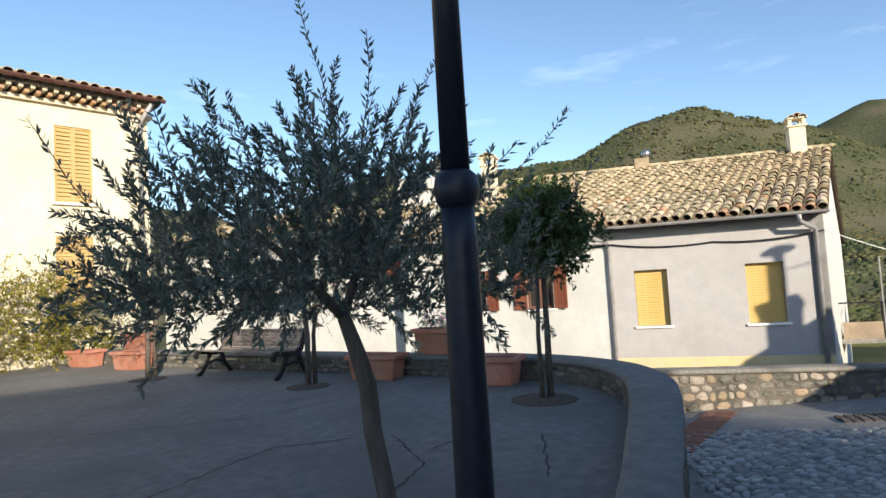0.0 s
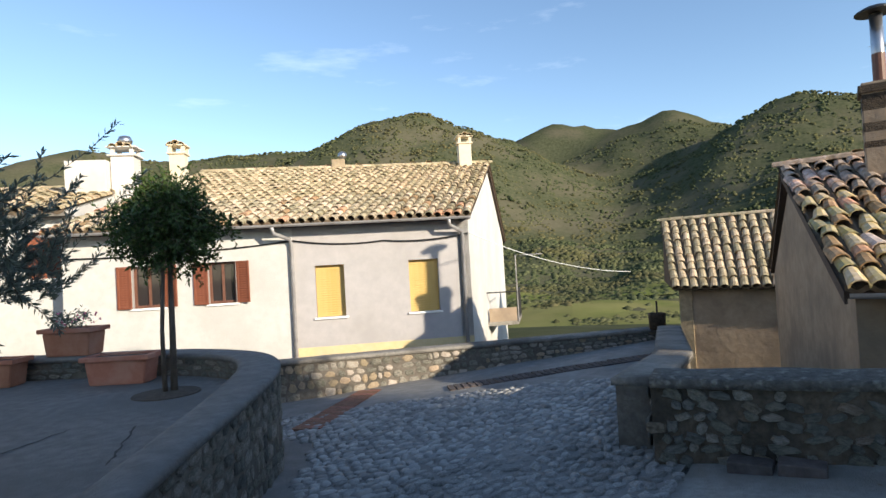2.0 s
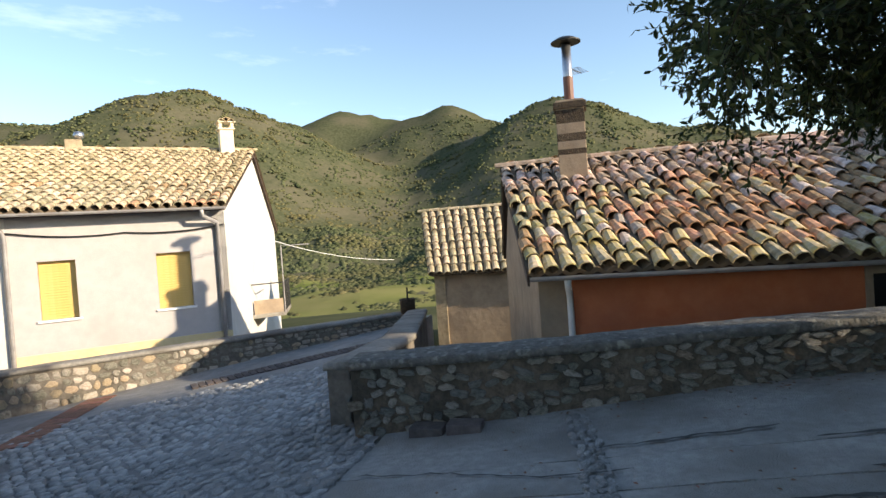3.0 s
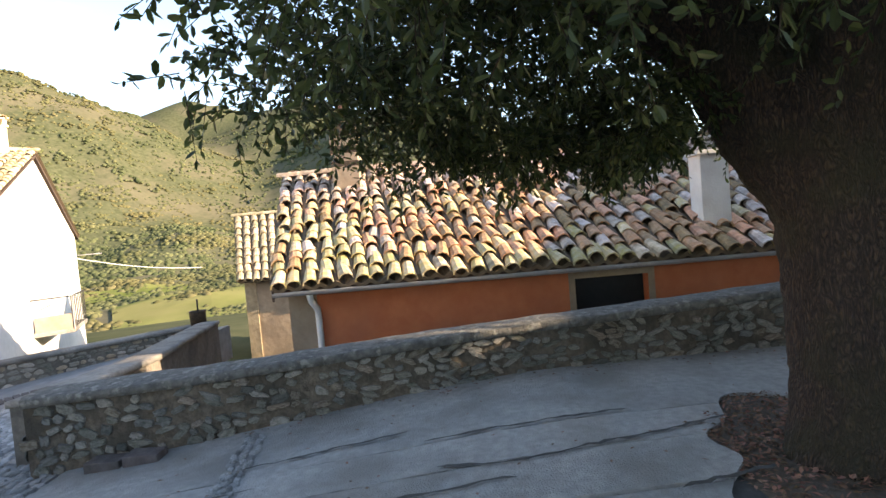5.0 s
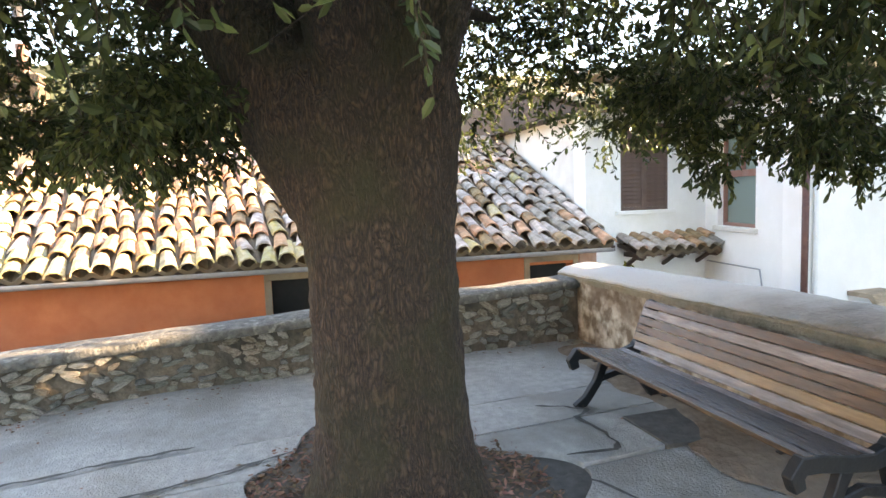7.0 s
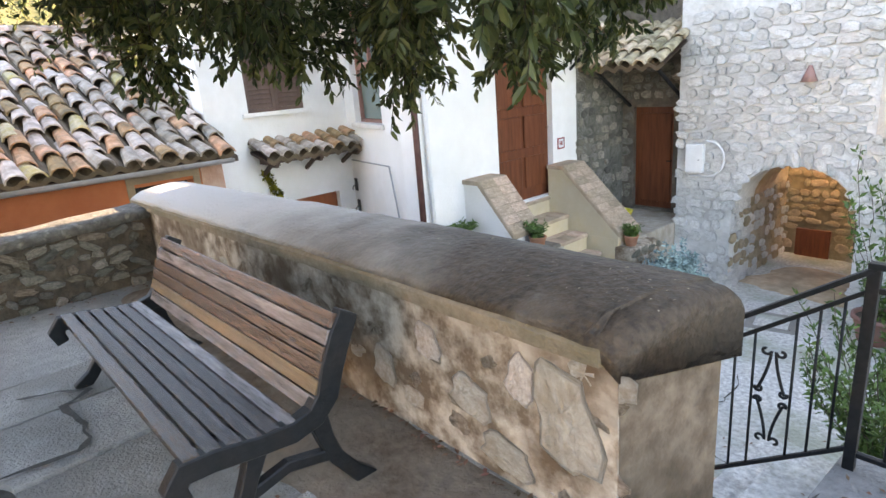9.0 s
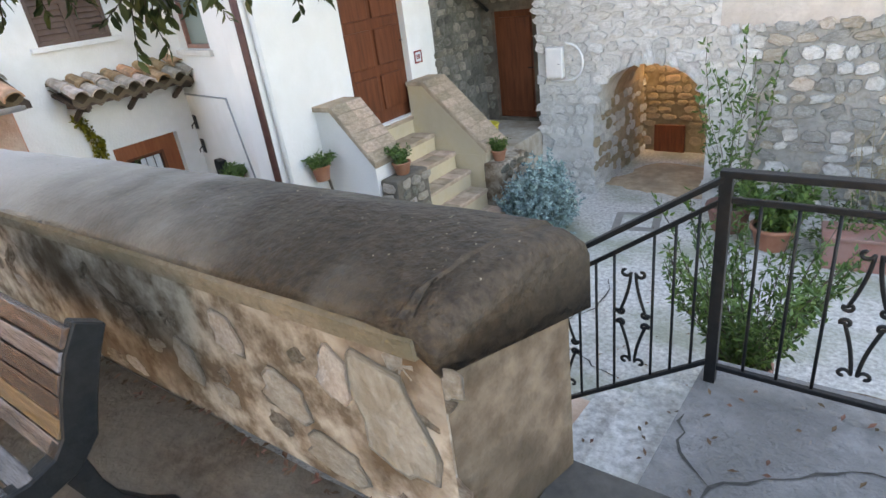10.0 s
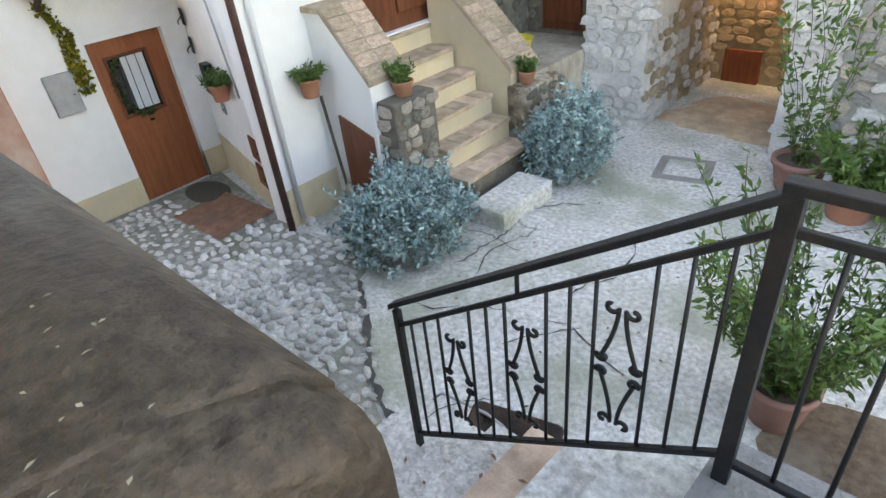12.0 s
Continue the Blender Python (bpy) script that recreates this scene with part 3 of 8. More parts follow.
def path_frame(pts):
    """Length along a plan polyline, and a function that gives place and direction there."""
    ps = [Vector((p[0], p[1], 0)) for p in pts]
    seg = [(b - a).length for a, b in zip(ps, ps[1:])]

    def at(u):
        for a, b, l in zip(ps, ps[1:], seg):
            if u <= l or b is ps[-1]:
                return a + (b - a) * (u / l), (b - a).normalized()
            u -= l
    return sum(seg), at


def smooth_path(pts, n=8):
    """A rounded polyline through plan points."""
    out = []
    q = [Vector((*pts[0], 0)) * 2 - Vector((*pts[1], 0)), *(Vector((*p, 0)) for p in pts), Vector((*pts[-1], 0)) * 2 - Vector((*pts[-2], 0))]
    for i in range(1, len(q) - 2):
        for k in range(n):
            t = k / n
            a, b, c, d = q[i - 1], q[i], q[i + 1], q[i + 2]
            p = 0.5 * (2 * b + (c - a) * t + (2 * a - 5 * b + 4 * c - d) * t * t + (3 * b - a - 3 * c + d) * t ** 3)
            out.append((p.x, p.y))
    out.append(pts[-1])
    return out


def band(bm, pts, half, z0, z1, round_top=0.0, offset=0.0, wobble=0.0):
    """A wall or strip along a plan polyline; half, z0 and z1 are numbers or functions of the length walked."""
    f = [v if callable(v) else (lambda u, v=v: v) for v in (half, z0, z1)]
    ps = [Vector((p[0], p[1], 0)) for p in pts]
    u, rings = 0.0, []
    for i, p in enumerate(ps):
        d = (ps[min(i + 1, len(ps) - 1)] - ps[max(i - 1, 0)]).normalized()
        side = Vector((-d.y, d.x, 0))
        if i:
            u += (p - ps[i - 1]).length
        h, a, b = (g(u) for g in f)
        c = p + side * offset
        w = [wobble * noise.noise((c.x * 3.1 + k * 7, c.y * 3.1, k)) for k in range(4)]
        row = [(-h - w[0], a), (-h - w[0], b - round_top), (-h * 0.75, b - round_top * 0.25 + w[1]), (0, b + w[2] * 0.6), (h * 0.75, b - round_top * 0.25 + w[2]), (h + w[3], b - round_top), (h + w[3], a)]
        rings.append([bm.verts.new((c.x + side.x * k, c.y + side.y * k, z)) for k, z in row])
    for a, b in zip(rings, rings[1:]):
        for k in range(7):
            bm.faces.new((a[k], b[k], b[(k + 1) % 7], a[(k + 1) % 7]))
    bm.faces.new(rings[0])
    bm.faces.new(rings[-1][::-1])
    bmesh.ops.recalc_face_normals(bm, faces=bm.faces)
    return bm


def even(pts, step):
    """The polyline cut into equal short steps."""
    n, at = path_frame(pts)
    k = max(2, round(n / step))
    return [tuple(at(n * i / k)[0][:2]) for i in range(k + 1)]


# ---- ground, terrace, lane, plaza ----
def ground_z(x, y):
    """The paved slope: level by the bench, falling towards the lane."""
    f = max(0.0, y + 4.6)
    soft = f * f / (f + 0.9)
    return 0.155 - soft * (0.046 + 0.0108 * min(max(x, 0.0), 5.0))


def court_z(x, y):
    return -1.78 - 0.05 * max(0.0, x - 4.5) + 0.02 * noise.noise((x * 0.7, y * 0.7, 3))


PLAZA_Z, PLAZA_TOP = 0.2, 0.5
PARAPET = smooth_path([(5.33, 0.16), (5.60, -1.7), (5.98, -3.7), (6.16, -6.2), (6.28, -8.42)], 6)
PLAZA_WALL = smooth_path([(1.22, 1.14), (1.90, 1.74), (2.85, 2.52), (3.86, 3.36), (4.62, 4.12), (5.06, 4.95), (5.08, 5.8), (4.84, 6.6), (4.36, 7.45), (2.35, 11.1), (-0.45, 16.2)], 7)


def grid_mesh(x0, x1, y0, y1, step, z, keep=None):
    bm = bmesh.new()
    nx, ny = round((x1 - x0) / step), round((y1 - y0) / step)
    vs = {}
    for i in range(nx + 1):
        for k in range(ny + 1):
            x, y = x0 + (x1 - x0) * i / nx, y0 + (y1 - y0) * k / ny
            vs[i, k] = bm.verts.new((x, y, z(x, y)))
    for i in range(nx):
        for k in range(ny):
            c = (x0 + (x1 - x0) * (i + 0.5) / nx, y0 + (y1 - y0) * (k + 0.5) / ny)
            if keep is None or keep(*c):
                bm.faces.new((vs[i, k], vs[i + 1, k], vs[i + 1, k + 1], vs[i, k + 1]))
    for v in [v for v in bm.verts if not v.link_faces]:
        bm.verts.remove(v)
    return bm


def skirt(bm, depth):
    """Gives a sheet its thickness downwards."""
    es = [e for e in bm.edges if len(e.link_faces) == 1]
    r = bmesh.ops.extrude_edge_only(bm, edges=es)
    bmesh.ops.translate(bm, verts=[g for g in r["geom"] if isinstance(g, bmesh.types.BMVert)], vec=(0, 0, -depth))
    return bm


# the valley and its hills
HILLS = [(53.0, 900, 14.5, 349, 260), (38.0, 980, 11.2, 381, 240), (24.0, 1000, 10.4, 339, 260), (67.0, 1150, 12.5, 307, 230), (77.0, 1050, 12.2, 280, 260),
         (88.0, 880, 12.0, 243, 260), (101.0, 900, 7.7, 254, 240), (118.0, 900, 5.8, 318, 260), (5.0, 1000, 8.1, 275, 260), (-30.0, 1000, 7.1, 318, 260)]


def terrain_z(x, y):
    r = math.hypot(x, y)
    fall = min(1.0, max(0.0, (r - 26) / 130.0))
    z = -2.7 - 31 * (fall * fall * (3 - 2 * fall))
    top = 0.0
    for az, dist, el, wide, deep in HILLS:
        a = radians(az)
        across = x * math.cos(a) - y * math.sin(a)
        along = x * math.sin(a) + y * math.cos(a) - dist
        deep2 = deep * 1.0 if along < 0 else deep * 2
        d = math.sqrt((across / wide) ** 2 + (along / deep2) ** 2)
        h = (dist * math.tan(radians(el)) + 35) * math.exp(-0.95 * d ** 1.6)
        top = (top ** 7 + h ** 7) ** (1 / 7)
    z += top
    rough = min(1.0, max(0.0, (r - 180) / 300))
    z += rough * (16 * noise.noise((x * 0.006, y * 0.006, 2)) + 9 * noise.noise((x * 0.017, y * 0.017, 5)) + 4 * noise.noise((x * 0.05, y * 0.05, 8)))
    return z


bm = bmesh.new()
rings, spokes = [0, 10, 20, 30, 40] + [40 * 1.035 ** k for k in range(1, 118)] + [2400, 3000, 4500], 360
grid = []
for r in rings:
    grid.append([bm.verts.new((r * math.sin(2 * math.pi * k / spokes), r * math.cos(2 * math.pi * k / spokes),
                               terrain_z(r * math.sin(2 * math.pi * k / spokes), r * math.cos(2 * math.pi * k / spokes)))) for k in range(spokes)] if r else None)
centre = bm.verts.new((0, 0, -2.7))
for k in range(spokes):
    bm.faces.new((centre, grid[1][(k + 1) % spokes], grid[1][k]))
for a, b in zip(grid[1:], grid[2:]):
    for k in range(spokes):
        bm.faces.new((a[k], a[(k + 1) % spokes], b[(k + 1) % spokes], b[k]))
bmesh.ops.recalc_face_normals(bm, faces=bm.faces)
ground = single("ground", bm, "hill", "wooded green hills round a valley below the village", "ground", "structure", smooth=True)

# terrace: dark bed, then concrete slabs
def in_terrace(x, y):
    edge = 5.5 + max(0.0, -y) * 0.115
    return x < edge and (y > -8.6 or x < 1.55)


single("terrace_bed", skirt(grid_mesh(-4.0, 6.6, -8.9, -0.1, 0.35, lambda x, y: ground_z(x, y) - 0.03, in_terrace), 0.6), "joint",
       "dark joints and bedding between the terrace slabs", "floor", "structure")
# strip of terrace between the slabs and the plaza's edge
single("terrace_edge", skirt(grid_mesh(-4.0, 1.35, -0.1, 1.12, 0.2, lambda x, y: ground_z(x, y) - 0.004), 0.6), "concrete", "worn concrete at the foot of the plaza", "floor", "structure")
# lane
single("lane", skirt(grid_mesh(1.0, 14.6, -0.1, 12.5, 0.5, lambda x, y: ground_z(x, y) - 0.02 * noise.noise((x, y, 0)), lambda x, y: x < 7.5 or y > 0.75 + 0.22 * (x - 8.1)), 0.8), "lane",
       "worn concrete lane sloping down past the houses", "lane", "structure")
# plaza floor
outline = [(p[0], p[1]) for p in PLAZA_WALL] + [(-9, 19.0), (-9, 0.9), (1.0, 0.75)]
single("plaza_floor", prism(bmesh.new(), outline, -0.6, PLAZA_Z), "plaza", "cracked grey concrete plaza floor", "floor", "structure")

# plaza wall, curved, with a broad smooth top
n_wall, wall_at = path_frame(PLAZA_WALL)
half_wall = lambda u: 0.15 + 0.07 * min(1.0, max(0.0, (u - 1.5) / 2.5))
plaza_wall = single("wall_plaza", band(bmesh.new(), even(PLAZA_WALL, 0.25), lambda u: half_wall(u) - 0.03, -1.3, PLAZA_TOP - 0.06, 0, 0, 0.01), "mortar",
                    "low curved stone wall round the plaza", "wall", "structure")
part("coping", band(bmesh.new(), even(PLAZA_WALL, 0.16), half_wall, PLAZA_TOP - 0.07, PLAZA_TOP, 0.018, 0, 0.008), "plaza", plaza_wall, "smooth grey cement coping", True)

# terrace parapet and bench wall
n_par, par_at = path_frame(PARAPET)
par_top = lambda u: 0.47 + 0.33 * (u / n_par) ** 1.25
PAR_MID = [(p[0] + 0.2, p[1]) for p in PARAPET]
parapet = single("wall_parapet", band(bmesh.new(), even(PAR_MID, 0.3), 0.19, -2.6, lambda u: par_top(u) - 0.08, 0, 0, 0.012), "mortar_dark",
                 "terrace parapet wall of rough grey stones", "wall", "structure")
part("coping", band(bmesh.new(), even(PAR_MID, 0.12), 0.235, lambda u: par_top(u) - 0.09, lambda u: par_top(u), 0.02, 0, 0.016), "cap_lichen", parapet, "weathered cement coping with lichen", True)
BENCH_WALL = [(6.66, -8.67), (1.62, -8.66)]
bm = band(bmesh.new(), even(BENCH_WALL, 0.3), 0.225, -2.4, 0.80, 0, 0, 0.006)
for v in bm.verts:                  # the free end stands askew
    if v.co.x < 1.75:
        v.co.x += 0.02 + 0.2 * (v.co.y + 8.89)
wall_bench = single("wall_bench", bm, "mortar_pale",
                    "low wall of pale stones in brown mortar behind the bench", "wall", "structure")


def coping_bm(profile, x0, x1, step, wob, back):
    """A coping swept along x from a cross-section of (y, z); the top of its free end lies back by so much."""
    bm = bmesh.new()
    rows, n = [], round((x0 - x1) / step)
    for i in range(n + 1):
        x = x0 + (x1 - x0) * i / n
        f = min(1.0, i / n * 1.6)
        row = []
        for k, (y, z, z_far) in enumerate(profile):
            w = wob * noise.noise((x * 2.3, y * 4, k * 0.7)) + wob * 0.6 * noise.noise((x * 7, y * 9, 3))
            end = 0.03 * noise.noise((y * 9, z * 9, 1)) if i == n else 0
            row.append(bm.verts.new((x + end + (back if i == n and z > 0.9 else 0) + (0.30 * (y + 8.92) if i == n else 0.24 * (y + 8.92) if i == n - 1 else 0.1 * (y + 8.92) if i == n - 2 else 0), y + w * 0.6, z_far + (z - z_far) * f + w)))
        rows.append(row)
    m_ = len(profile)
    for a, b in zip(rows, rows[1:]):
        for k in range(m_):
            bm.faces.new((a[k], b[k], b[(k + 1) % m_], a[(k + 1) % m_]))
    bm.faces.new(rows[0])
    bm.faces.new(rows[-1][::-1])
    bmesh.ops.recalc_face_normals(bm, faces=bm.faces)
    return bm


part("coping", coping_bm([(-8.415, 0.79, 0.76), (-8.41, 0.845, 0.80), (-8.43, 0.865, 0.82), (-8.93, 0.90, 0.82), (-8.94, 0.79, 0.76)], 6.70, 1.635, 0.08, 0.007, 0.0), "lip", wall_bench, "tan mortar lip under the coping")
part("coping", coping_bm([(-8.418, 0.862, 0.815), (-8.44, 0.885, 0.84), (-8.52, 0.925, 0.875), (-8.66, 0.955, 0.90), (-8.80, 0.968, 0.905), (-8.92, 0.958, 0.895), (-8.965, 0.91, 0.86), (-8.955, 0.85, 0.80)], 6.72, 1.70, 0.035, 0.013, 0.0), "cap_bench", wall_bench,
     "rounded dark cement coping with sky sheen painted on its far part", True)

# thick dark end of the coping, worn round, lapping over the wall's free end
bm = bmesh.new()
section = [(-8.42, 0.815), (-8.415, 0.872), (-8.53, 0.918), (-8.66, 0.95), (-8.80, 0.962), (-8.91, 0.952), (-8.962, 0.905), (-8.955, 0.80)]
loops = []
for x0, f, sink, low in ((1.90, 0.96, 0.0, 0.0), (1.72, 1.0, 0.0, 0.0), (1.64, 1.0, 0.004, 0.01), (1.604, 0.99, 0.02, 0.04), (1.588, 0.97, 0.05, 0.06)):
    loop = []
    for k, (y, z) in enumerate(section):
        q = 0.010 * noise.noise((x0 * 9, y * 11, z * 9))
        loop.append(bm.verts.new((x0 + 0.28 * (y + 8.92) + q, -8.69 + (y + 8.69) * f + q, z * (1 if f > 0.965 else 0.99) - (sink if 0 < k < 7 else low * (1 if k == 0 else 1.8)) + q)))
    loops.append(loop)
for a, b in zip(loops, loops[1:]):
    for k in range(8):
        bm.faces.new((a[k], a[(k + 1) % 8], b[(k + 1) % 8], b[k]))
bm.faces.new(loops[0])
bm.faces.new(loops[-1][::-1])
bmesh.ops.recalc_face_normals(bm, faces=bm.faces)
part("end_render", prism(bmesh.new(), [(1.76, -8.44), (1.728, -8.44), (1.620, -8.89), (1.66, -8.89)], -0.5, 0.83), "mortar_end", wall_bench, "darker brown mortar on the wall's free end")
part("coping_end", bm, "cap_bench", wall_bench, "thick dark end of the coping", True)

# lane walls
LANE_WALL = [(5.4, 10.0), (8.35, 7.35), (10.35, 5.5), (13.7, 2.35)]
lane_wall = single("wall_lane", band(bmesh.new(), even(LANE_WALL, 0.4), 0.17, -3.0, -0.27, 0, 0, 0.012), "mortar", "low stone wall along the lane's edge", "wall", "structure")
part("coping", band(bmesh.new(), even(LANE_WALL, 0.3), 0.21, -0.28, -0.2, 0.015, 0, 0.01), "cap", lane_wall, "cement coping", True)
SPUR = [(5.75, 0.36), (8.1, 0.60), (13.5, 1.95)]
spur_top = lambda u: 0.36 - 0.062 * u
spur = single("wall_spur", band(bmesh.new(), even(SPUR, 0.4), 0.19, -3.0, lambda u: spur_top(u) - 0.07, 0, 0, 0.01), "mortar", "stone wall running down beside the lane", "wall", "structure")
part("coping", band(bmesh.new(), even(SPUR, 0.3), 0.23, lambda u: spur_top(u) - 0.08, spur_top, 0.015, 0, 0.01), "cap", spur, "cement coping", True)

# courtyard floor below
single("court_floor", skirt(grid_mesh(-6, 15, -22, 2.2, 0.5, court_z, lambda x, y: not (x < 1.4 and y > -9.6)), 0.6), "court", "pale cement and cobble floor of the lower courtyard", "floor", "structure")

# landing and stair down to the courtyard
LAND_Z = -0.33
stair = thing("staircase", "worn grey stone steps down to the courtyard", "stairs", kind="structure")
part("landing", prism(bmesh.new(), [(-4.0, -10.25), (1.50, -10.25), (1.55, -9.2), (1.58, -8.9), (-4.0, -8.9)], -2.4, LAND_Z), "step_stone", stair)
for i in range(2):
    part("step", prism(bmesh.new(), [(-4.0, -8.92 + 0.24 * i), (1.52, -8.92 + 0.24 * i), (1.52, -8.66 + 0.24 * i), (-4.0, -8.66 + 0.24 * i)], -1.0, LAND_Z + 0.16 * (i + 1)), "concrete", stair)
for i in range(8):
    x = 1.50 + 0.245 * i
    top = LAND_Z - 0.172 * (i + 1)
    bm = prism(bmesh.new(), [(x, -10.2 - 0.02 * i), (x + 0.30, -10.2 - 0.02 * i), (x + 0.34, -9.5), (x + 0.27, -8.86), (x, -8.86)], -2.4, top)
    part("step", bm, "tread" if i == 2 else "court", stair)

# ---- houses ----
TILE_ME = {}


def tile_bm(bm, m, r0=0.105, r1=0.074, length=0.42, seg=5):
    """A tapered half-round clay tile along local y, its wide end at y = 0."""
    outer, inner = [], []
    for y, r in ((0.0, r0), (length, r1)):
        outer.append([bm.verts.new(m @ Vector((-r * math.cos(math.pi * k / seg), y, r * 0.85 * math.sin(math.pi * k / seg)))) for k in range(seg + 1)])
    inner = [bm.verts.new(m @ Vector((-(r0 - 0.018) * math.cos(math.pi * k / seg), 0.0, (r0 - 0.018) * 0.85 * math.sin(math.pi * k / seg)))) for k in range(seg + 1)]
    deep = [bm.verts.new(m @ Vector((-(r0 - 0.02) * math.cos(math.pi * k / seg), 0.12, (r0 - 0.02) * 0.85 * math.sin(math.pi * k / seg)))) for k in range(seg + 1)]
    for k in range(seg):
        bm.faces.new((outer[0][k], outer[0][k + 1], outer[1][k + 1], outer[1][k]))
        bm.faces.new((outer[0][k + 1], outer[0][k], inner[k], inner[k + 1]))
        bm.faces.new((inner[k + 1], inner[k], deep[k], deep[k + 1]))
    return bm


for mname in ("tile", "tile_red", "tile_lichen", "tile_pale"):
    TILE_ME[mname] = to_mesh("tile", tile_bm(bmesh.new(), Matrix.Identity(4)), mname)


def tiled_roof(parent, eave0, eave1, ridge0, ridge1, pitch, row, mats, rnd, parts=300, stuff="tile_far", jitter=1.0, skip=None):
    """Clay tiles from the eave line to the ridge line: a bed of channel tiles, and cover tiles in rows."""
    e0, e1, r0, r1 = (Vector(v) for v in (eave0, eave1, ridge0, ridge1))
    cols = max(2, round((e1 - e0).length / pitch))
    slope = ((r0 - e0).length + (r1 - e1).length) / 2
    rows_n = max(2, round(slope / row))
    nrm = (e1 - e0).cross(r0 - e0).normalized()
    nrm = nrm if nrm.z > 0 else -nrm
    bm = bmesh.new()
    per = 6
    strips = []
    for k in range(cols * per + 1):
        u = k / (cols * per)
        dip = -0.035 * math.cos(2 * math.pi * (k % per) / per) * -1
        a, b = e0.lerp(e1, u) + nrm * (dip - 0.02), r0.lerp(r1, u) + nrm * (dip - 0.02)
        strips.append([bm.verts.new(v) for v in (a - nrm * 0.07, a, b, b - nrm * 0.07)])
    for a, b in zip(strips, strips[1:]):
        for k in range(3):
            bm.faces.new((a[k], b[k], b[k + 1], a[k + 1]))
        bm.faces.new((a[3], b[3], b[0], a[0]))
    bmesh.ops.recalc_face_normals(bm, faces=bm.faces)
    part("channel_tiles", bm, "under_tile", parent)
    rest, n = bmesh.new(), 0
    for j in range(rows_n):
        for i in range(cols):
            u, v = (i + 0.5) / cols, (j - 0.12) / rows_n
            a, b = e0.lerp(e1, u), r0.lerp(r1, u)
            up = (b - a).normalized()
            p = a.lerp(b, v)
            if skip and skip(u, v):
                continue
            across = up.cross(nrm).normalized()
            m = Matrix.Identity(4)
            m.col[0][:3], m.col[1][:3], m.col[2][:3] = across, up, nrm
            m.translation = p + nrm * (0.012 + rnd.uniform(-0.008, 0.012) * jitter) + across * rnd.uniform(-0.012, 0.012) * jitter + up * rnd.uniform(-0.03, 0.03) * jitter
            m = m @ pose(0, 0, 0, rnd.uniform(-2.5, 1.0) - 2.0, rnd.uniform(-4, 4) * jitter, rnd.uniform(-3.5, 3.5) * jitter) @ Matrix.Diagonal((pitch / 0.22, row / 0.33, pitch / 0.22, 1))
            if n < parts:
                piece("tile", TILE_ME[mats(u, v, rnd)], parent, m)
                n += 1
            else:
                tile_bm(rest, m)
    if rest.verts:
        part("tiles", rest, stuff, parent, "", False, "stuff")
    else:
        rest.free()
    # ridge
    if skip is None:
        bm = bmesh.new()
        d = (r1 - r0)
        k = max(2, round(d.length / 0.36))
        for i in range(k):
            m = Matrix.Identity(4)
            y = d.normalized()
            x = y.cross(Vector((0, 0, 1))).normalized()
            m.col[0][:3], m.col[1][:3], m.col[2][:3] = x, y, x.cross(y)
            m.translation = r0 + d * (i / k) + Vector((0, 0, 0.02 + rnd.uniform(0, 0.012)))
            tile_bm(bm, m, 0.115, 0.1, 0.44)
        part("ridge_tiles", bm, stuff, parent)


def gutter(bm, a, b, r=0.065):
    """A half-round gutter from a to b."""
    a, b = Vector(a), Vector(b)
    d = (b - a).normalized()
    x = d.cross(Vector((0, 0, 1))).normalized()
    rows = []
    for p in (a, b):
        rows.append([bm.verts.new(p + x * (-rr * math.cos(t)) + Vector((0, 0, -rr * math.sin(t)))) for rr, t in
                     [(r, math.pi * k / 6) for k in range(7)] + [(r - 0.008, math.pi * k / 6) for k in range(6, -1, -1)]])
    n = len(rows[0])
    for k in range(n):
        bm.faces.new((rows[0][k], rows[0][(k + 1) % n], rows[1][(k + 1) % n], rows[1][k]))
    bmesh.ops.recalc_face_normals(bm, faces=bm.faces)
    return bm


def gable_wall(bm, pts, thick_vec):
    """A wall from an upright outline, thickened."""
    a = [bm.verts.new(p) for p in pts]
    b = [bm.verts.new(Vector(p) + Vector(thick_vec)) for p in pts]
    bm.faces.new(a)
    bm.faces.new(b[::-1])
    for i in range(len(a)):
        bm.faces.new((a[i], a[(i + 1) % len(a)], b[(i + 1) % len(a)], b[i]))
    bmesh.ops.recalc_face_normals(bm, faces=bm.faces)
    return bm


def louvred(parent, name, m, w, h, mat, slats=14, depth=0.035, frame=0.05):
    """A shutter leaf, its face at local y = 0, from local (0, 0): frame and slats."""
    leaf = part(name, boxed(0, frame, 0, depth, 0, h, 0.004), mat, parent)
    leaf.matrix_basis = m
    bm = bmesh.new()
    box(bm, w - frame, w, 0, depth, 0, h, 0.004)
    box(bm, frame, w - frame, 0, depth, 0, frame, 0.004)
    box(bm, frame, w - frame, 0, depth, h - frame, h, 0.004)
    part("rail", bm, mat, leaf)
    bm = boxed(frame, w - frame, 0.006, 0.016, -0.5 * (h - 2 * frame) / slats, 0.62 * (h - 2 * frame) / slats)
    bmesh.ops.rotate(bm, verts=bm.verts, cent=(0, 0.011, 0), matrix=Matrix.Rotation(radians(-24), 3, "X"))
    me = to_mesh("slat", bm, mat)
    for i in range(slats):
        piece("slat", me, leaf, Matrix.Translation((0, 0.004, frame + (i + 0.5) * (h - 2 * frame) / slats)))
    return leaf


rnd = random.Random(4)
# house with the grey facade across the lane
A0, AS, AN = Vector((11.65, 8.42, 0)), Vector((0.676, -0.737, 0)), Vector((0.737, 0.676, 0))
AQ = (AN * 1.38 + AS * 0.45)


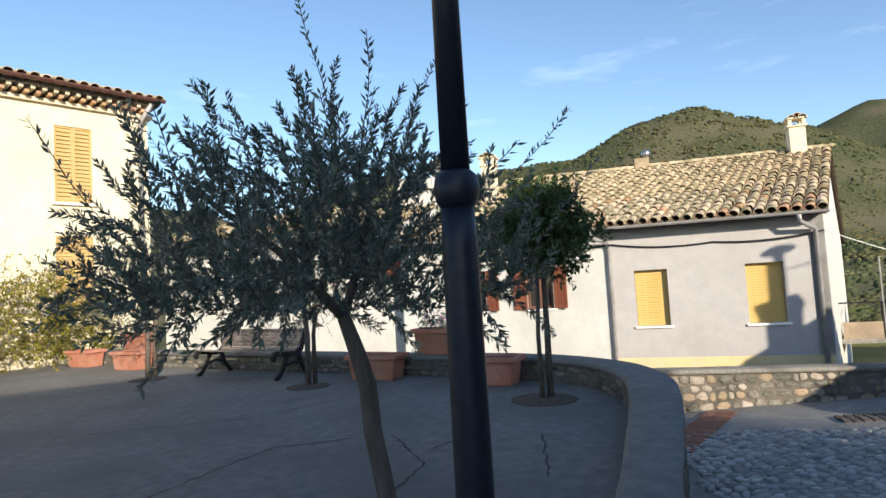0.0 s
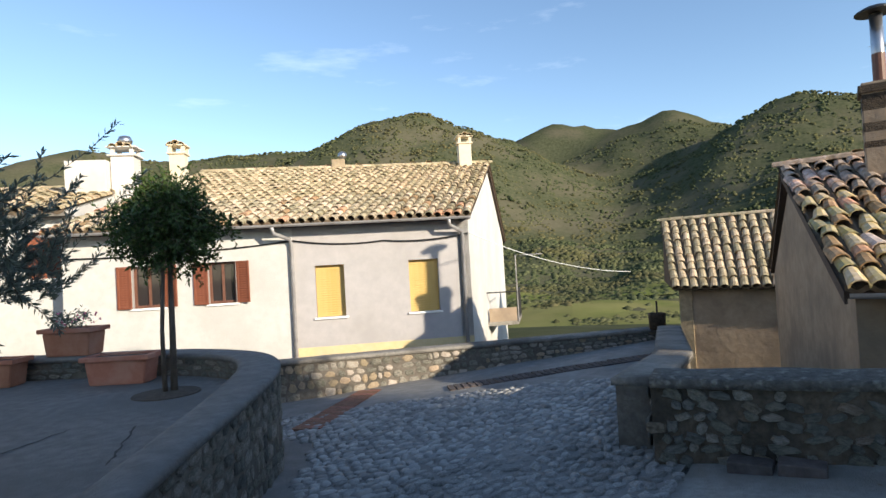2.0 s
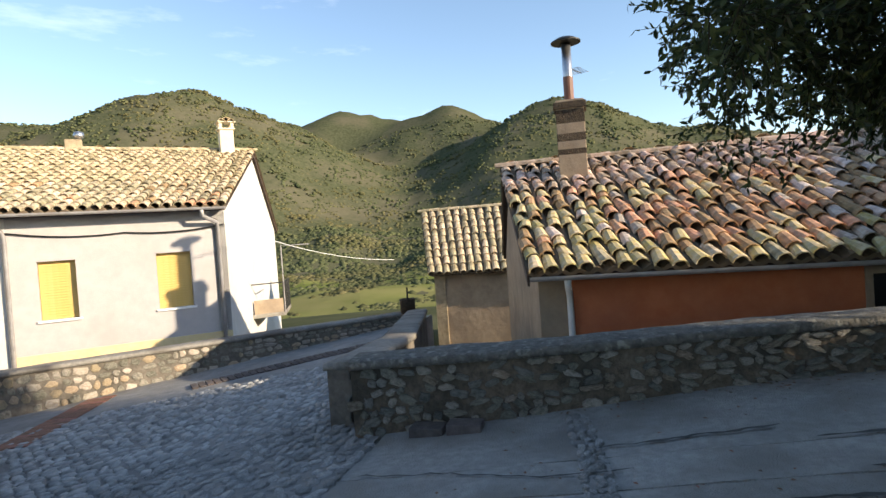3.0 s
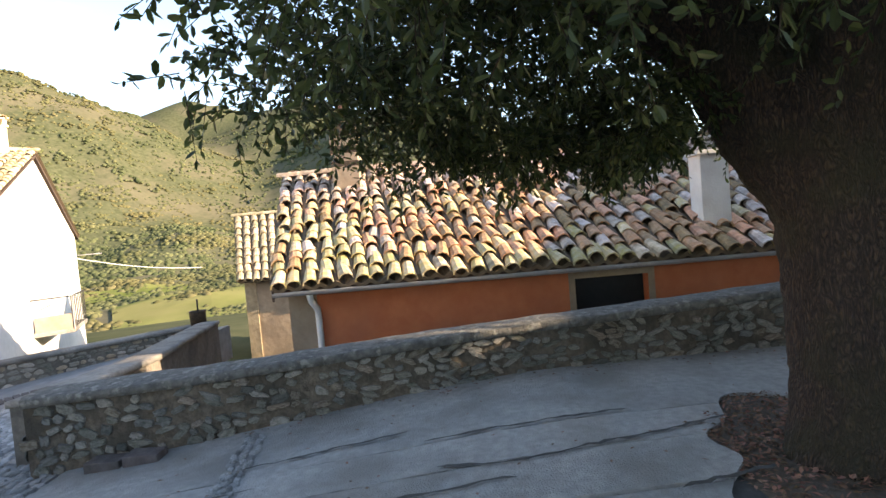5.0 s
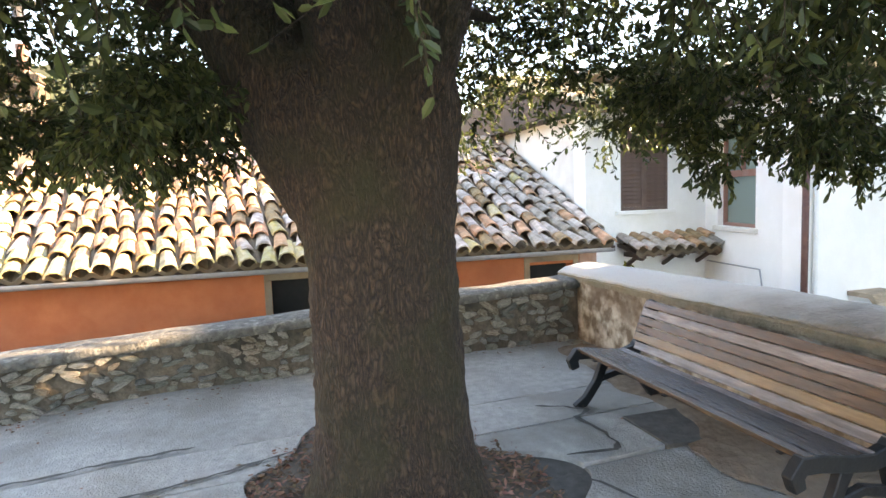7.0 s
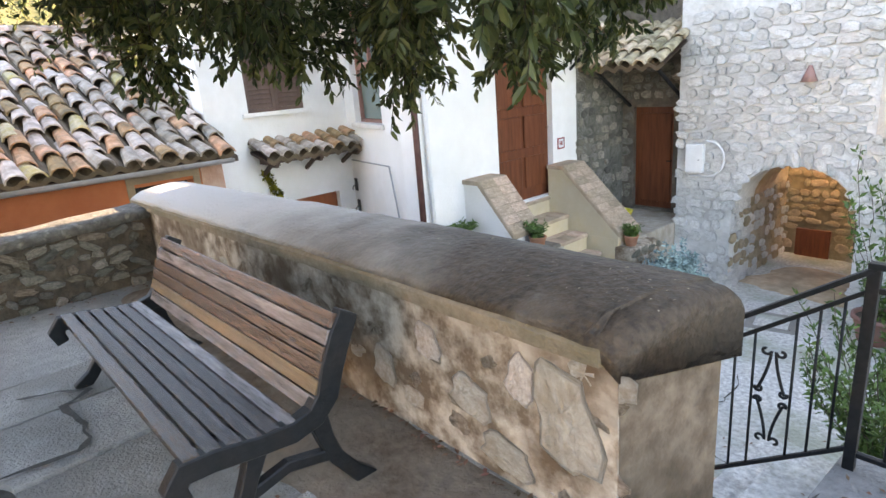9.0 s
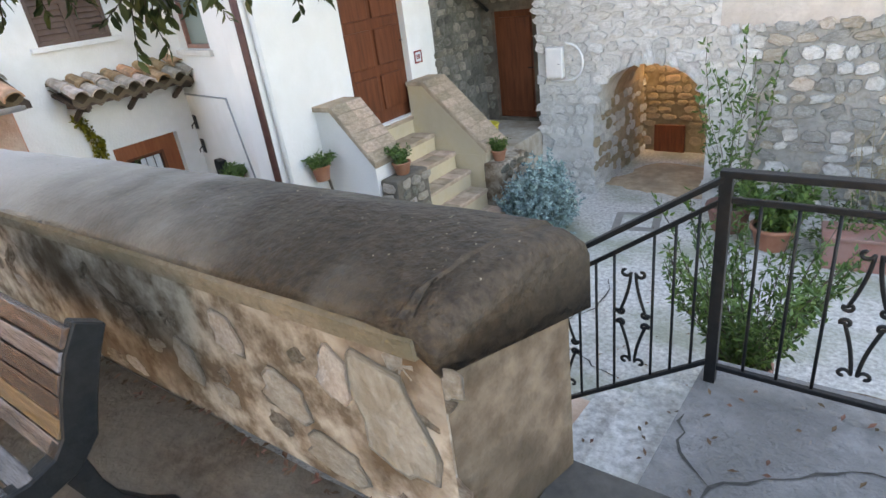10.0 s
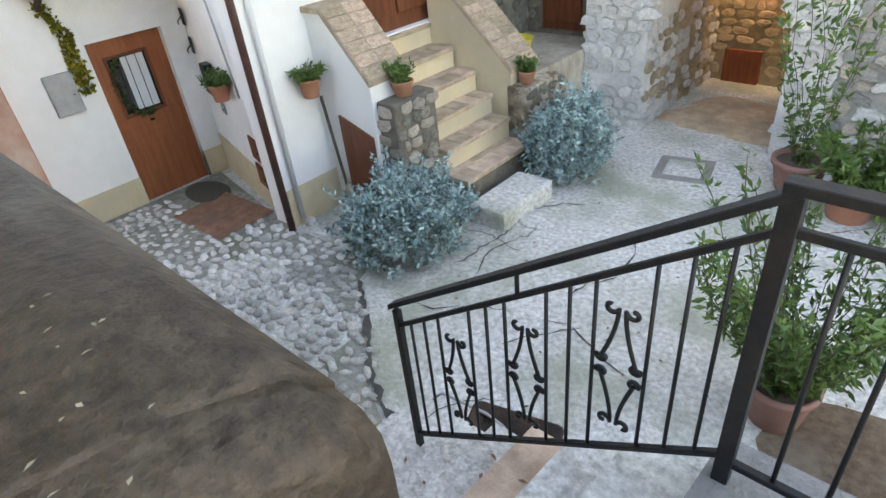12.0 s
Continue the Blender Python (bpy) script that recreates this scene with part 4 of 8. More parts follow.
def a_pt(s, d, z):
    p = A0 + AS * s + AQ * d
    return Vector((p.x, p.y, z))


house_a = thing("house", "plastered house with pale tile roof and yellow roller blinds", "house")
mA = facing(*(A0 + AS * -7.3)[:2], *(A0 + AS * 2.36)[:2])
HOLES_A = [(5.76, 6.47, 0.30, 1.58), (8.08, 8.83, 0.28, 1.59), (3.24, 3.88, 0.80, 1.80), (1.52, 2.22, 0.80, 1.80)]
bm = wall_panel(bmesh.new(), mA, 9.66, -0.62, 2.62, 0.3, HOLES_A)
part("wall", bm, "grey_wall", house_a, "grey rendered facade")
bm = wall_panel(bmesh.new(), mA @ Matrix.Translation((0, -0.004, 0)), 5.25, -0.62, 2.62, 0.1, [h for h in HOLES_A if h[0] < 5])
part("wall", bm, "old_white", house_a, "white rendered facade")
part("plinth", wall_panel(bmesh.new(), mA @ Matrix.Translation((5.25, -0.01, 0)), 4.41, -3.0, -0.42, 0.1), "yellow_wall", house_a, "yellow painted plinth")
part("plinth", wall_panel(bmesh.new(), mA @ Matrix.Translation((0, -0.008, 0)), 5.25, -3.0, -0.62, 0.1), "old_white", house_a)
bm = gable_wall(bmesh.new(), [a_pt(2.36, 0, -3), a_pt(2.36, 8.4, -3), a_pt(2.36, 8.4, 2.3), a_pt(2.36, 4.2, 4.72), a_pt(2.36, 0, 2.62)], -AS * 0.3)
part("gable", bm, "old_white", house_a, "sunlit white gable wall")
part("wall", gable_wall(bmesh.new(), [a_pt(-7.3, 0, -3), a_pt(-7.3, 8.4, -3), a_pt(-7.3, 8.4, 2.3), a_pt(-7.3, 4.2, 4.72), a_pt(-7.3, 0, 2.62)], AS * 0.3), "old_white", house_a)
part("wall", gable_wall(bmesh.new(), [a_pt(-7.3, 8.1, -3), a_pt(2.3, 8.1, -3), a_pt(2.3, 8.1, 2.3), a_pt(-7.3, 8.1, 2.3)], AN * 0.2), "old_white", house_a)
roof = part("roof", gable_wall(bmesh.new(), [a_pt(2.45, -0.25, 2.52), a_pt(2.45, 4.2, 4.76), a_pt(2.45, 8.6, 2.2), a_pt(2.45, 8.6, 2.28), a_pt(2.45, 4.2, 4.86), a_pt(2.45, -0.25, 2.6)], -AS * 9.85), "dark_wood", house_a)
tiled_roof(roof, a_pt(-7.4, -0.3, 2.66), a_pt(2.5, -0.3, 2.66), a_pt(-7.4, 4.2, 4.94), a_pt(2.5, 4.2, 4.94), 0.235, 0.34,
           lambda u, v, r: "tile" if r.random() < 0.9 else "tile_red", rnd, 300)
tiled_roof(roof, a_pt(2.5, 8.65, 2.36), a_pt(-7.4, 8.65, 2.36), a_pt(2.5, 4.25, 4.94), a_pt(-7.4, 4.25, 4.94), 0.5, 0.7, lambda u, v, r: "tile", rnd, 0)
part("gutter", gutter(bmesh.new(), a_pt(-7.4, -0.36, 2.6), a_pt(2.5, -0.36, 2.6)), "gutter", house_a)
for s_pipe in (-2.05, 2.2):
    pts = [a_pt(s_pipe - 0.25, -0.36, 2.55), a_pt(s_pipe - 0.25, -0.3, 2.4), a_pt(s_pipe, -0.09, 2.25), a_pt(s_pipe, -0.05, 2.1), a_pt(s_pipe, -0.05, -2.9)]
    part("downpipe", tube(bmesh.new(), pts, 0.05, 8), "gutter", house_a, "", True)
for k, h in enumerate(HOLES_A):
    m0 = mA @ Matrix.Translation((h[0], 0, h[2]))
    w, hh = h[1] - h[0], h[3] - h[2]
    win = part("window", boxed(0.0, w, 0.16, 0.2, 0, hh), "glass_dark" if k > 1 else "shutter_yellow", house_a)
    win.matrix_basis = m0
    if k < 2:
        me = to_mesh("slat", boxed(0.01, w - 0.01, 0.135, 0.16, 0.004, hh / 22 - 0.004, 0.004), "shutter_yellow")
        for i in range(22):
            piece("slat", me, win, Matrix.Translation((0, 0, i * hh / 22)))
        part("sill", boxed(-0.06, w + 0.06, -0.05, 0.12, -0.05, -0.002, 0.006), "white_wall", win)
    else:
        bm = bmesh.new()
        for x in (0, w / 2 - 0.03, w - 0.06):
            box(bm, x, x + 0.06, 0.12, 0.16, 0, hh, 0.004)
        for z in (0, hh - 0.06):
            box(bm, 0, w, 0.125, 0.158, z, z + 0.06, 0.004)
        part("sash", bm, "sash", win)
        part("sill", boxed(-0.06, w + 0.06, -0.05, 0.12, -0.05, -0.002, 0.006), "white_wall", win)
        louvred(house_a, "shutter", mA @ Matrix.Translation((h[0] - 0.33, -0.05, h[2])) @ pose(0, 0, 0, 0, 0, -8), 0.34, hh, "shutter_wood", 16)
        louvred(house_a, "shutter", mA @ Matrix.Translation((h[1] + 0.01, -0.01, h[2])) @ pose(0, 0, 0, 0, 0, -22), 0.34, hh, "shutter_wood", 16)


def chimney(name, at, w, d, h, turn, mat, cap, label, z0=0.6):
    """A masonry chimney with a tile-topped open head."""
    c = thing(name, label, "chimney", at, turn)
    part("shaft", boxed(-w / 2, w / 2, -d / 2, d / 2, -z0, h, 0.015), mat, c)
    if cap == "head":
        part("ledge", boxed(-w * 0.62, w * 0.62, -d * 0.62, d * 0.62, h - 0.002, h + 0.05, 0.01), mat, c)
        for sx in (-1, 1):
            for sy in (-1, 1):
                part("post", boxed(sx * w * 0.42 - 0.05, sx * w * 0.42 + 0.05, sy * d * 0.42 - 0.05, sy * d * 0.42 + 0.05, h + 0.05, h + 0.24, 0.006), mat, c)
        bm = bmesh.new()
        tile_bm(bm, pose(-w * 0.32, -d * 0.75, h + 0.25), 0.12, 0.11, d * 1.5)
        tile_bm(bm, pose(w * 0.32, -d * 0.75, h + 0.25), 0.12, 0.11, d * 1.5)
        tile_bm(bm, pose(0, -d * 0.75, h + 0.30), 0.12, 0.11, d * 1.5)
        part("cover", bm, "tile_far", c)
        part("slab", boxed(-w * 0.66, w * 0.66, -d * 0.66, d * 0.66, h + 0.235, h + 0.275, 0.008), mat, c)
    return c


aturn = math.degrees(math.atan2(AS.y, AS.x))
chimney("chimney", a_pt(1.62, 4.0, 4.84), 0.44, 0.42, 0.75, aturn, "cream_wall", "head", "plastered chimney with a tiled head on the ridge")
chimney("chimney", a_pt(-2.9, 4.25, 4.90), 0.45, 0.4, 0.35, aturn, "stone_tan", "", "short plastered chimney on the ridge")
cowl = thing("chimney_cowl", "shiny round steel chimney cowl", "cowl", a_pt(-2.75, 4.25, 5.23))
part("ball", lathe(bmesh.new(), [(0.05, 0), (0.05, 0.06), (0.14, 0.1), (0.16, 0.18), (0.12, 0.27), (0.02, 0.31)], 14), "steel", cowl, "", True)
chimney("chimney", a_pt(-6.55, 2.32, 4.2), 0.42, 0.42, 0.85, aturn, "cream_wall", "head", "plastered chimney with a tiled head")
chimney("chimney", a_pt(-8.27, 2.6, 4.0), 0.62, 0.6, 1.1, aturn, "pale_wall", "head", "broad pale chimney with a tiled head")
cowl = thing("chimney_cowl", "dark round steel chimney cowl", "cowl", a_pt(-8.27, 2.6, 5.38))
part("ball", lathe(bmesh.new(), [(0.06, 0), (0.06, 0.08), (0.18, 0.12), (0.21, 0.22), (0.15, 0.34), (0.02, 0.38)], 14), "steel", cowl, "", True)

# lower wing to the side of it
house_w = thing("house", "low white wing with a shallow tile roof beside the grey house", "house")
mW = facing(*(A0 + AS * -15.5 + AN * 0.6)[:2], *(A0 + AS * -7.3 + AN * 0.6)[:2])
part("wall", wall_panel(bmesh.new(), mW, 8.2, -3.0, 3.1, 0.3, [(7.1, 7.95, 1.64, 2.77)]), "old_white", house_w)
part("window", boxed(0, 0.85, 0.1, 0.14, 0, 1.13), "shutter_wood", house_w, "closed reddish shutter").matrix_basis = mW @ Matrix.Translation((7.1, 0, 1.64))
part("eave", boxed(0, 8.2, -0.35, 0.3, 3.1, 3.2, 0.02, mW), "cap", house_w)
roof = part("roof", gable_wall(bmesh.new(), [mW @ Vector((0, -0.35, 3.2)), mW @ Vector((0, 4.5, 4.4)), mW @ Vector((0, 9, 3.2)), mW @ Vector((0, 9, -3)), mW @ Vector((0, 0.3, -3)), mW @ Vector((0, 0.3, 3.1))], AS * 8.2), "old_white", house_w)
tiled_roof(roof, mW @ Vector((0, -0.4, 3.26)), mW @ Vector((8.2, -0.4, 3.26)), mW @ Vector((0, 4.5, 4.46)), mW @ Vector((8.2, 4.5, 4.46)), 0.3, 0.45, lambda u, v, r: "tile", rnd, 0)
box_w = thing("roof_box", "plastered box room on the roof", "roof room")
part("wall", boxed(-0.55, 0.55, -0.5, 0.5, -1.2, 0.75, 0.02), "pale_wall", box_w)
box_w.matrix_basis = pose(*a_pt(-9.13, 2.54, 4.2), 0, 0, aturn)

# tall cream house at the plaza's far end
house_l = thing("house", "tall cream house with tan shutters and a brown tiled eave", "house")
mL = facing(-9.5, 13.6, 1.05, 17.0)
part("wall", wall_panel(bmesh.new(), mL, 11.08, -1.0, 6.35, 0.35, [(8.95, 9.75, 4.0, 5.85), (8.95, 9.75, 1.5, 3.2), (4.9, 5.7, 4.0, 5.85)]), "cream_wall", house_l)
for x, z, h in ((8.95, 4.0, 1.85), (8.95, 1.5, 1.7), (4.9, 4.0, 1.85)):
    for i in range(2):
        louvred(house_l, "shutter", mL @ Matrix.Translation((x + 0.4 * i, 0.03, z)), 0.4, h, "shutter_tan", 18)
    part("sill", boxed(x - 0.08, x + 0.88, -0.08, 0.2, z - 0.07, z - 0.002, 0.008, mL), "pale_wall", house_l)
part("wall", gable_wall(bmesh.new(), [mL @ Vector((11.08, 0.35, -1)), mL @ Vector((11.08, 9, -1)), mL @ Vector((11.08, 9, 6.35)), mL @ Vector((11.08, 0.35, 6.35))], mL.to_3x3() @ Vector((-0.3, 0, 0))), "pale_wall", house_l)
part("wall", gable_wall(bmesh.new(), [mL @ Vector((0, 0.35, -1)), mL @ Vector((0, 9, -1)), mL @ Vector((0, 9, 6.35)), mL @ Vector((0, 0.35, 6.35))], mL.to_3x3() @ Vector((0.3, 0, 0))), "cream_wall", house_l)
part("cornice", boxed(-0.1, 11.18, -0.12, 0.3, 6.32, 6.42, 0.01, mL), "cream_wall", house_l)
part("cornice", boxed(-0.1, 11.25, -0.42, 0.3, 6.6, 6.68, 0.01, mL), "cap", house_l)
me = to_mesh("dentil", boxed(0, 0.09, -0.34, 0.1, 6.42, 6.5, 0.01), "tile_red")
me2 = to_mesh("dentil", boxed(0, 0.09, -0.40, 0.1, 6.51, 6.6, 0.01), "cream_wall")
for i in range(48):
    piece("dentil", me, house_l, mL @ Matrix.Translation((0.1 + 0.228 * i, 0, 0)))
    piece("dentil", me2, house_l, mL @ Matrix.Translation((0.21 + 0.228 * i, 0, 0)))
roof = part("roof", gable_wall(bmesh.new(), [mL @ Vector((-0.1, -0.4, 6.68)), mL @ Vector((-0.1, 4.6, 8.1)), mL @ Vector((-0.1, 9.2, 6.68))], mL.to_3x3() @ Vector((11.4, 0, 0))), "under_tile", house_l)
tiled_roof(roof, mL @ Vector((-0.1, -0.55, 6.74)), mL @ Vector((11.3, -0.55, 6.74)), mL @ Vector((-0.1, 4.6, 8.18)), mL @ Vector((11.3, 4.6, 8.18)), 0.25, 0.4, lambda u, v, r: "tile_red", rnd, 0)
part("gutter", gutter(bmesh.new(), mL @ Vector((-0.1, -0.62, 6.72)), mL @ Vector((11.3, -0.62, 6.72)), 0.08), "gutter_brown", house_l)
part("downpipe", tube(bmesh.new(), [mL @ Vector((11.0, -0.55, 6.6)), mL @ Vector((10.85, -0.15, 6.2)), mL @ Vector((10.85, -0.1, 5.9)), mL @ Vector((10.85, -0.1, 0))], 0.06, 8), "gutter", house_l, "", True)

# orange house below the terrace
OX, OEZ = 8.62, 0.98
house_o = thing("house", "orange plastered house with a mossy clay tile roof below the terrace", "house")
mO = facing(OX, -1.3, OX, -10.05)
part("wall", wall_panel(bmesh.new(), mO, 8.75, -2.6, OEZ, 0.35, [(4.03, 5.05, 0.05, 0.72), (7.65, 8.35, 0.0, 0.66)]), "orange_wall", house_o, "orange rendered wall")
for x0, x1 in ((4.03, 5.05), (7.65, 8.35)):
    part("window", boxed(x0, x1, 0.22, 0.26, -0.02, 0.72, 0, mO), "black", house_o, "dark unlit window opening")
    part("jamb", boxed(x0 - 0.09, x0 - 0.002, -0.02, 0.1, 0, 0.70, 0.006, mO), "rough_wall", house_o)
    part("jamb", boxed(x1 + 0.002, x1 + 0.09, -0.02, 0.1, 0, 0.70, 0.006, mO), "rough_wall", house_o)
    part("lintel", boxed(x0 - 0.09, x1 + 0.09, -0.021, 0.1, 0.70, 0.80, 0.006, mO), "rough_wall", house_o)
# the gable runs askew to the eave
part("gable", gable_wall(bmesh.new(), [(OX - 0.004, -1.30, -2.6), (OX - 0.004, -1.30, OEZ), (12.2, -0.55, 2.66), (15.6, 0.1, 0.8), (15.6, 0.1, -2.6)], (0.06, -0.28, 0)), "rough_wall", house_o, "rough unpainted gable")
part("corner_strip", boxed(0.0, 0.40, -0.012, 0.1, -2.6, OEZ, 0.004, mO), "rough_wall", house_o)
part("corner_strip", boxed(8.46, 8.74, -0.014, 0.1, -2.6, OEZ, 0.004, mO), "plaster_pink", house_o, "faded pink plaster at the corner")
roof = part("roof", gable_wall(bmesh.new(), [(8.22, -1.22, 0.84), (12.25, -0.42, 2.66), (15.9, 0.2, 0.8), (15.9, 0.2, 0.88), (12.25, -0.42, 2.74), (8.22, -1.22, 0.91)], (0, -8.9, 0)), "dark_wood", house_o)
part("verge_board", gable_wall(bmesh.new(), [(8.2, -1.2, 0.78), (8.2, -1.2, 0.92), (12.28, -0.385, 2.75), (12.28, -0.385, 2.61)], (0.005, -0.03, 0)), "dark_wood", house_o)


def orange_mix(u, v, r):
    if v < 0.05 and u < 0.6:
        return "tile_lichen" if r.random() < 0.75 else "tile"
    if 0.22 < u + 0.2 * v < 0.8 and r.random() < 0.5:
        return "tile_red"
    q = r.random()
    return "tile_lichen" if q < 0.62 - 0.62 * u else "tile_pale" if q < 0.66 else "tile_red"


# eave runs from the far gable to the courtyard house
tiled_roof(roof, (8.13, -10.05, 0.985), (8.13, -1.21, 0.985), (12.28, -10.05, 2.80), (12.28, -0.36, 2.80), 0.222, 0.335,
           lambda u, v, r: orange_mix(1 - u, v, r), random.Random(9), 390, "tile_mix", 2.4)
tiled_roof(roof, (15.95, 0.24, 0.95), (15.95, -10.05, 0.95), (12.33, -0.38, 2.80), (12.33, -10.05, 2.80), 0.5, 0.7, lambda u, v, r: "tile", rnd, 0)
part("gutter", gutter(bmesh.new(), (8.09, -10.0, 0.90), (8.09, -1.25, 0.90), 0.055), "gutter", house_o)
part("downpipe", tube(bmesh.new(), [(8.12, -1.72, 0.85), (8.2, -1.72, 0.75), (8.52, -1.72, 0.6), (8.55, -1.72, 0.4), (8.55, -1.72, -2.4)], 0.045, 8), "pipe_white", house_o, "", True)
c = chimney("chimney", (11.50, -1.83, 2.40), 0.50, 0.50, 1.40, 0, "rough_wall", "", "square plastered chimney stained with soot", 0.5)
for z0, z1 in ((0.42, 0.52), (0.66, 0.80), (0.98, 1.22)):
    part("soot_band", boxed(-0.253, 0.253, -0.253, 0.253, z0, z1, 0.008), "cap_dark", c)
part("collar", boxed(-0.29, 0.29, -0.29, 0.29, 1.24, 1.36, 0.015), "cap_dark", c)
flue = part("flue", tube(bmesh.new(), [(0, 0, 1.3), (0, 0, 2.45)], 0.085, 14), "steel", c, "bright steel flue pipe", True)
part("cap", lathe(bmesh.new(), [(0.27, 2.47), (0.27, 2.49), (0.16, 2.55), (0.02, 2.58)], 18), "iron", flue, "black conical cowl")
part("band", tube(bmesh.new(), [(0, 0, 1.3), (0, 0, 1.85)], 0.089, 14), "sash", flue, "rusty brown lower length")

# small house behind it
house_b = thing("house", "small rough house with a sunlit clay tile roof", "house")
part("wall", boxed(18.4, 23.0, -3.4, 2.78, -4, 0.45), "rough_wall", house_b)
part("wall", boxed(18.35, 18.6, 2.45, 2.80, -4, 0.45), "stone_tan", house_b)
roof = part("roof", gable_wall(bmesh.new(), [(18.1, 2.86, 0.3), (20.8, 3.74, 2.3), (23.3, 4.4, 0.3)], (0, -7, 0)), "dark_wood", house_b)
tiled_roof(roof, (18.05, -3.7, 0.38), (18.05, 2.92, 0.38), (20.8, -3.7, 2.42), (20.8, 3.80, 2.42), 0.25, 0.37, lambda u, v, r: "tile" if u < 0.96 else "tile_lichen", rnd, 0)

# courtyard houses
DX, CX, COURT = 8.92, 6.45, -1.9
house_d = thing("house", "white plastered courtyard house with a brown front door", "house")
mD = facing(DX, -10.05, DX, -12.3)
part("wall", wall_panel(bmesh.new(), mD, 2.25, -2.4, 2.95, 0.35, [(1.0, 1.92, -2.05, 0.05), (0.62, 1.5, 1.38, 2.75)]), "white_wall", house_d)
part("plinth", wall_panel(bmesh.new(), mD @ Matrix.Translation((0, -0.012, 0)), 2.25, -2.4, -1.62, 0.1, [(1.0, 1.92, -2.05, -1.62)]), "cream_base", house_d)
part("wall", gable_wall(bmesh.new(), [(DX + 0.355, -10.06, -2.4), (15.5, -10.06, -2.4), (15.5, -10.06, 3.0), (12.2, -10.06, 3.8), (DX + 0.355, -10.06, 2.95)], (0, -0.3, 0)), "pale_wall", house_d)
mE = facing(DX + 0.05, -12.28, CX + 0.1, -11.68)
len_e = math.hypot(DX - CX - 0.05, 0.6)
part("wall", wall_panel(bmesh.new(), mE, len_e, -2.4, 2.95, 0.35, [(0.45, 1.5, 1.1, 2.7)]), "white_wall", house_d)
part("plinth", wall_panel(bmesh.new(), mE @ Matrix.Translation((0, -0.012, 0)), len_e - 0.02, -2.4, -1.45, 0.1), "cream_base", house_d)
roof = part("roof", gable_wall(bmesh.new(), [(8.5, -9.75, 2.9), (12.2, -9.75, 3.9), (15.9, -9.75, 2.9)], (0, -6.2, 0)), "dark_wood", house_d)
tiled_roof(roof, (8.4, -16, 2.95), (8.4, -9.7, 2.95), (12.2, -16, 4.0), (12.2, -9.7, 4.0), 0.25, 0.4, lambda u, v, r: "tile", rnd, 0)

house_c = thing("house", "white plastered house with outside stairs to a wooden door", "house")
mC = facing(CX, -11.65, CX, -14.85)
part("wall", wall_panel(bmesh.new(), mC, 3.2, -2.4, 2.9, 0.35, [(1.42, 2.64, -0.2, 1.92)]), "white_wall", house_c)
part("plinth", wall_panel(bmesh.new(), mC @ Matrix.Translation((0, -0.012, 0)), 1.2, -2.4, -1.42, 0.1), "cream_base", house_c)
part("wall", gable_wall(bmesh.new(), [(CX + 0.36, -12.16, -2.4), (CX + 0.36, -12.16, 2.9), (12, -13.6, 2.9), (12, -13.6, -2.4)], (0, -0.3, 0)), "white_wall", house_c)
part("wall", boxed(CX, 12, -15.15, -14.85, -2.4, 2.9), "white_wall", house_c)
roof = part("roof", boxed(CX - 0.35, 12, -15.3, -11.5, 2.9, 2.98, 0.02), "dark_wood", house_c)
tiled_roof(roof, (CX - 0.4, -15.3, 3.02), (CX - 0.4, -11.4, 3.02), (12, -15.3, 4.1), (12, -11.4, 4.1), 0.25, 0.4, lambda u, v, r: "tile", rnd, 0)
# arch wall and, above 4.15, an unseen upper block added to shade the plaza
AY = -15.75
house_f = thing("house", "old stone house with a low archway and added unseen top", "house")
mF = facing(5.2, AY, -6.0, AY)


def arch_wall(bm, m, length, z0, z1, thick, x0, x1, spring, top, n=14):
    """A wall with one round-headed opening."""
    wall_panel(bm, m, x0, z0, z1, thick)
    wall_panel(bm, m @ Matrix.Translation((x1, 0, 0)), length - x1, z0, z1, thick)
    cx, rx, rz = (x0 + x1) / 2, (x1 - x0) / 2, top - spring
    arc = [(cx - rx * math.cos(math.pi * k / n), spring + rz * math.sin(math.pi * k / n)) for k in range(n + 1)]
    for y, flip in ((0, False), (thick, True)):
        lo = [bm.verts.new(m @ Vector((x, y, z))) for x, z in arc]
        hi = [bm.verts.new(m @ Vector((x, y, z1))) for x, z in arc]
        for k in range(n):
            f = (lo[k], lo[k + 1], hi[k + 1], hi[k])
            bm.faces.new(f[::-1] if flip else f)
        if y == 0:
            front = lo
    for k in range(n):
        bm.faces.new((front[k], front[k + 1], lo[k + 1], lo[k]))
    return bm


part("wall", arch_wall(bmesh.new(), mF, 11.2, -2.4, 4.15, 0.8, 0.85, 2.42, -0.55, 0.16), "white_mortar", house_f)
# unseen tall wall, added to keep the sun off terrace and plaza
part("wall", wall_panel(bmesh.new(), mF @ Matrix.Translation((0.9, 0, 0)), 10.3, 4.15, 9.0, 0.8), "pale_wall", house_f)
part("vault", arch_wall(bmesh.new(), facing(4.7, AY - 0.8, 2.4, AY - 0.8), 2.3, -2.4, 1.2, 0.8, 0.35, 1.92, -0.55, 0.16), "stone_tan", house_f, "tan stone vault of the passage")
part("side_wall", boxed(4.36, 4.7, AY - 2.3, AY - 1.6, -2.4, 0.5), "stone_tan", house_f)
part("side_wall", boxed(2.0, 2.3, AY - 2.3, AY - 1.6, -2.4, 0.5), "stone_tan", house_f)
part("back", boxed(2.0, 4.7, AY - 2.6, AY - 2.3, -2.4, 0.6, 0.02), "stone_tan", house_f)
part("passage_door", boxed(3.62, 4.14, AY - 2.3, AY - 2.24, -1.85, -1.30, 0.01), "door_wood", house_f, "small dark wooden door inside the archway")
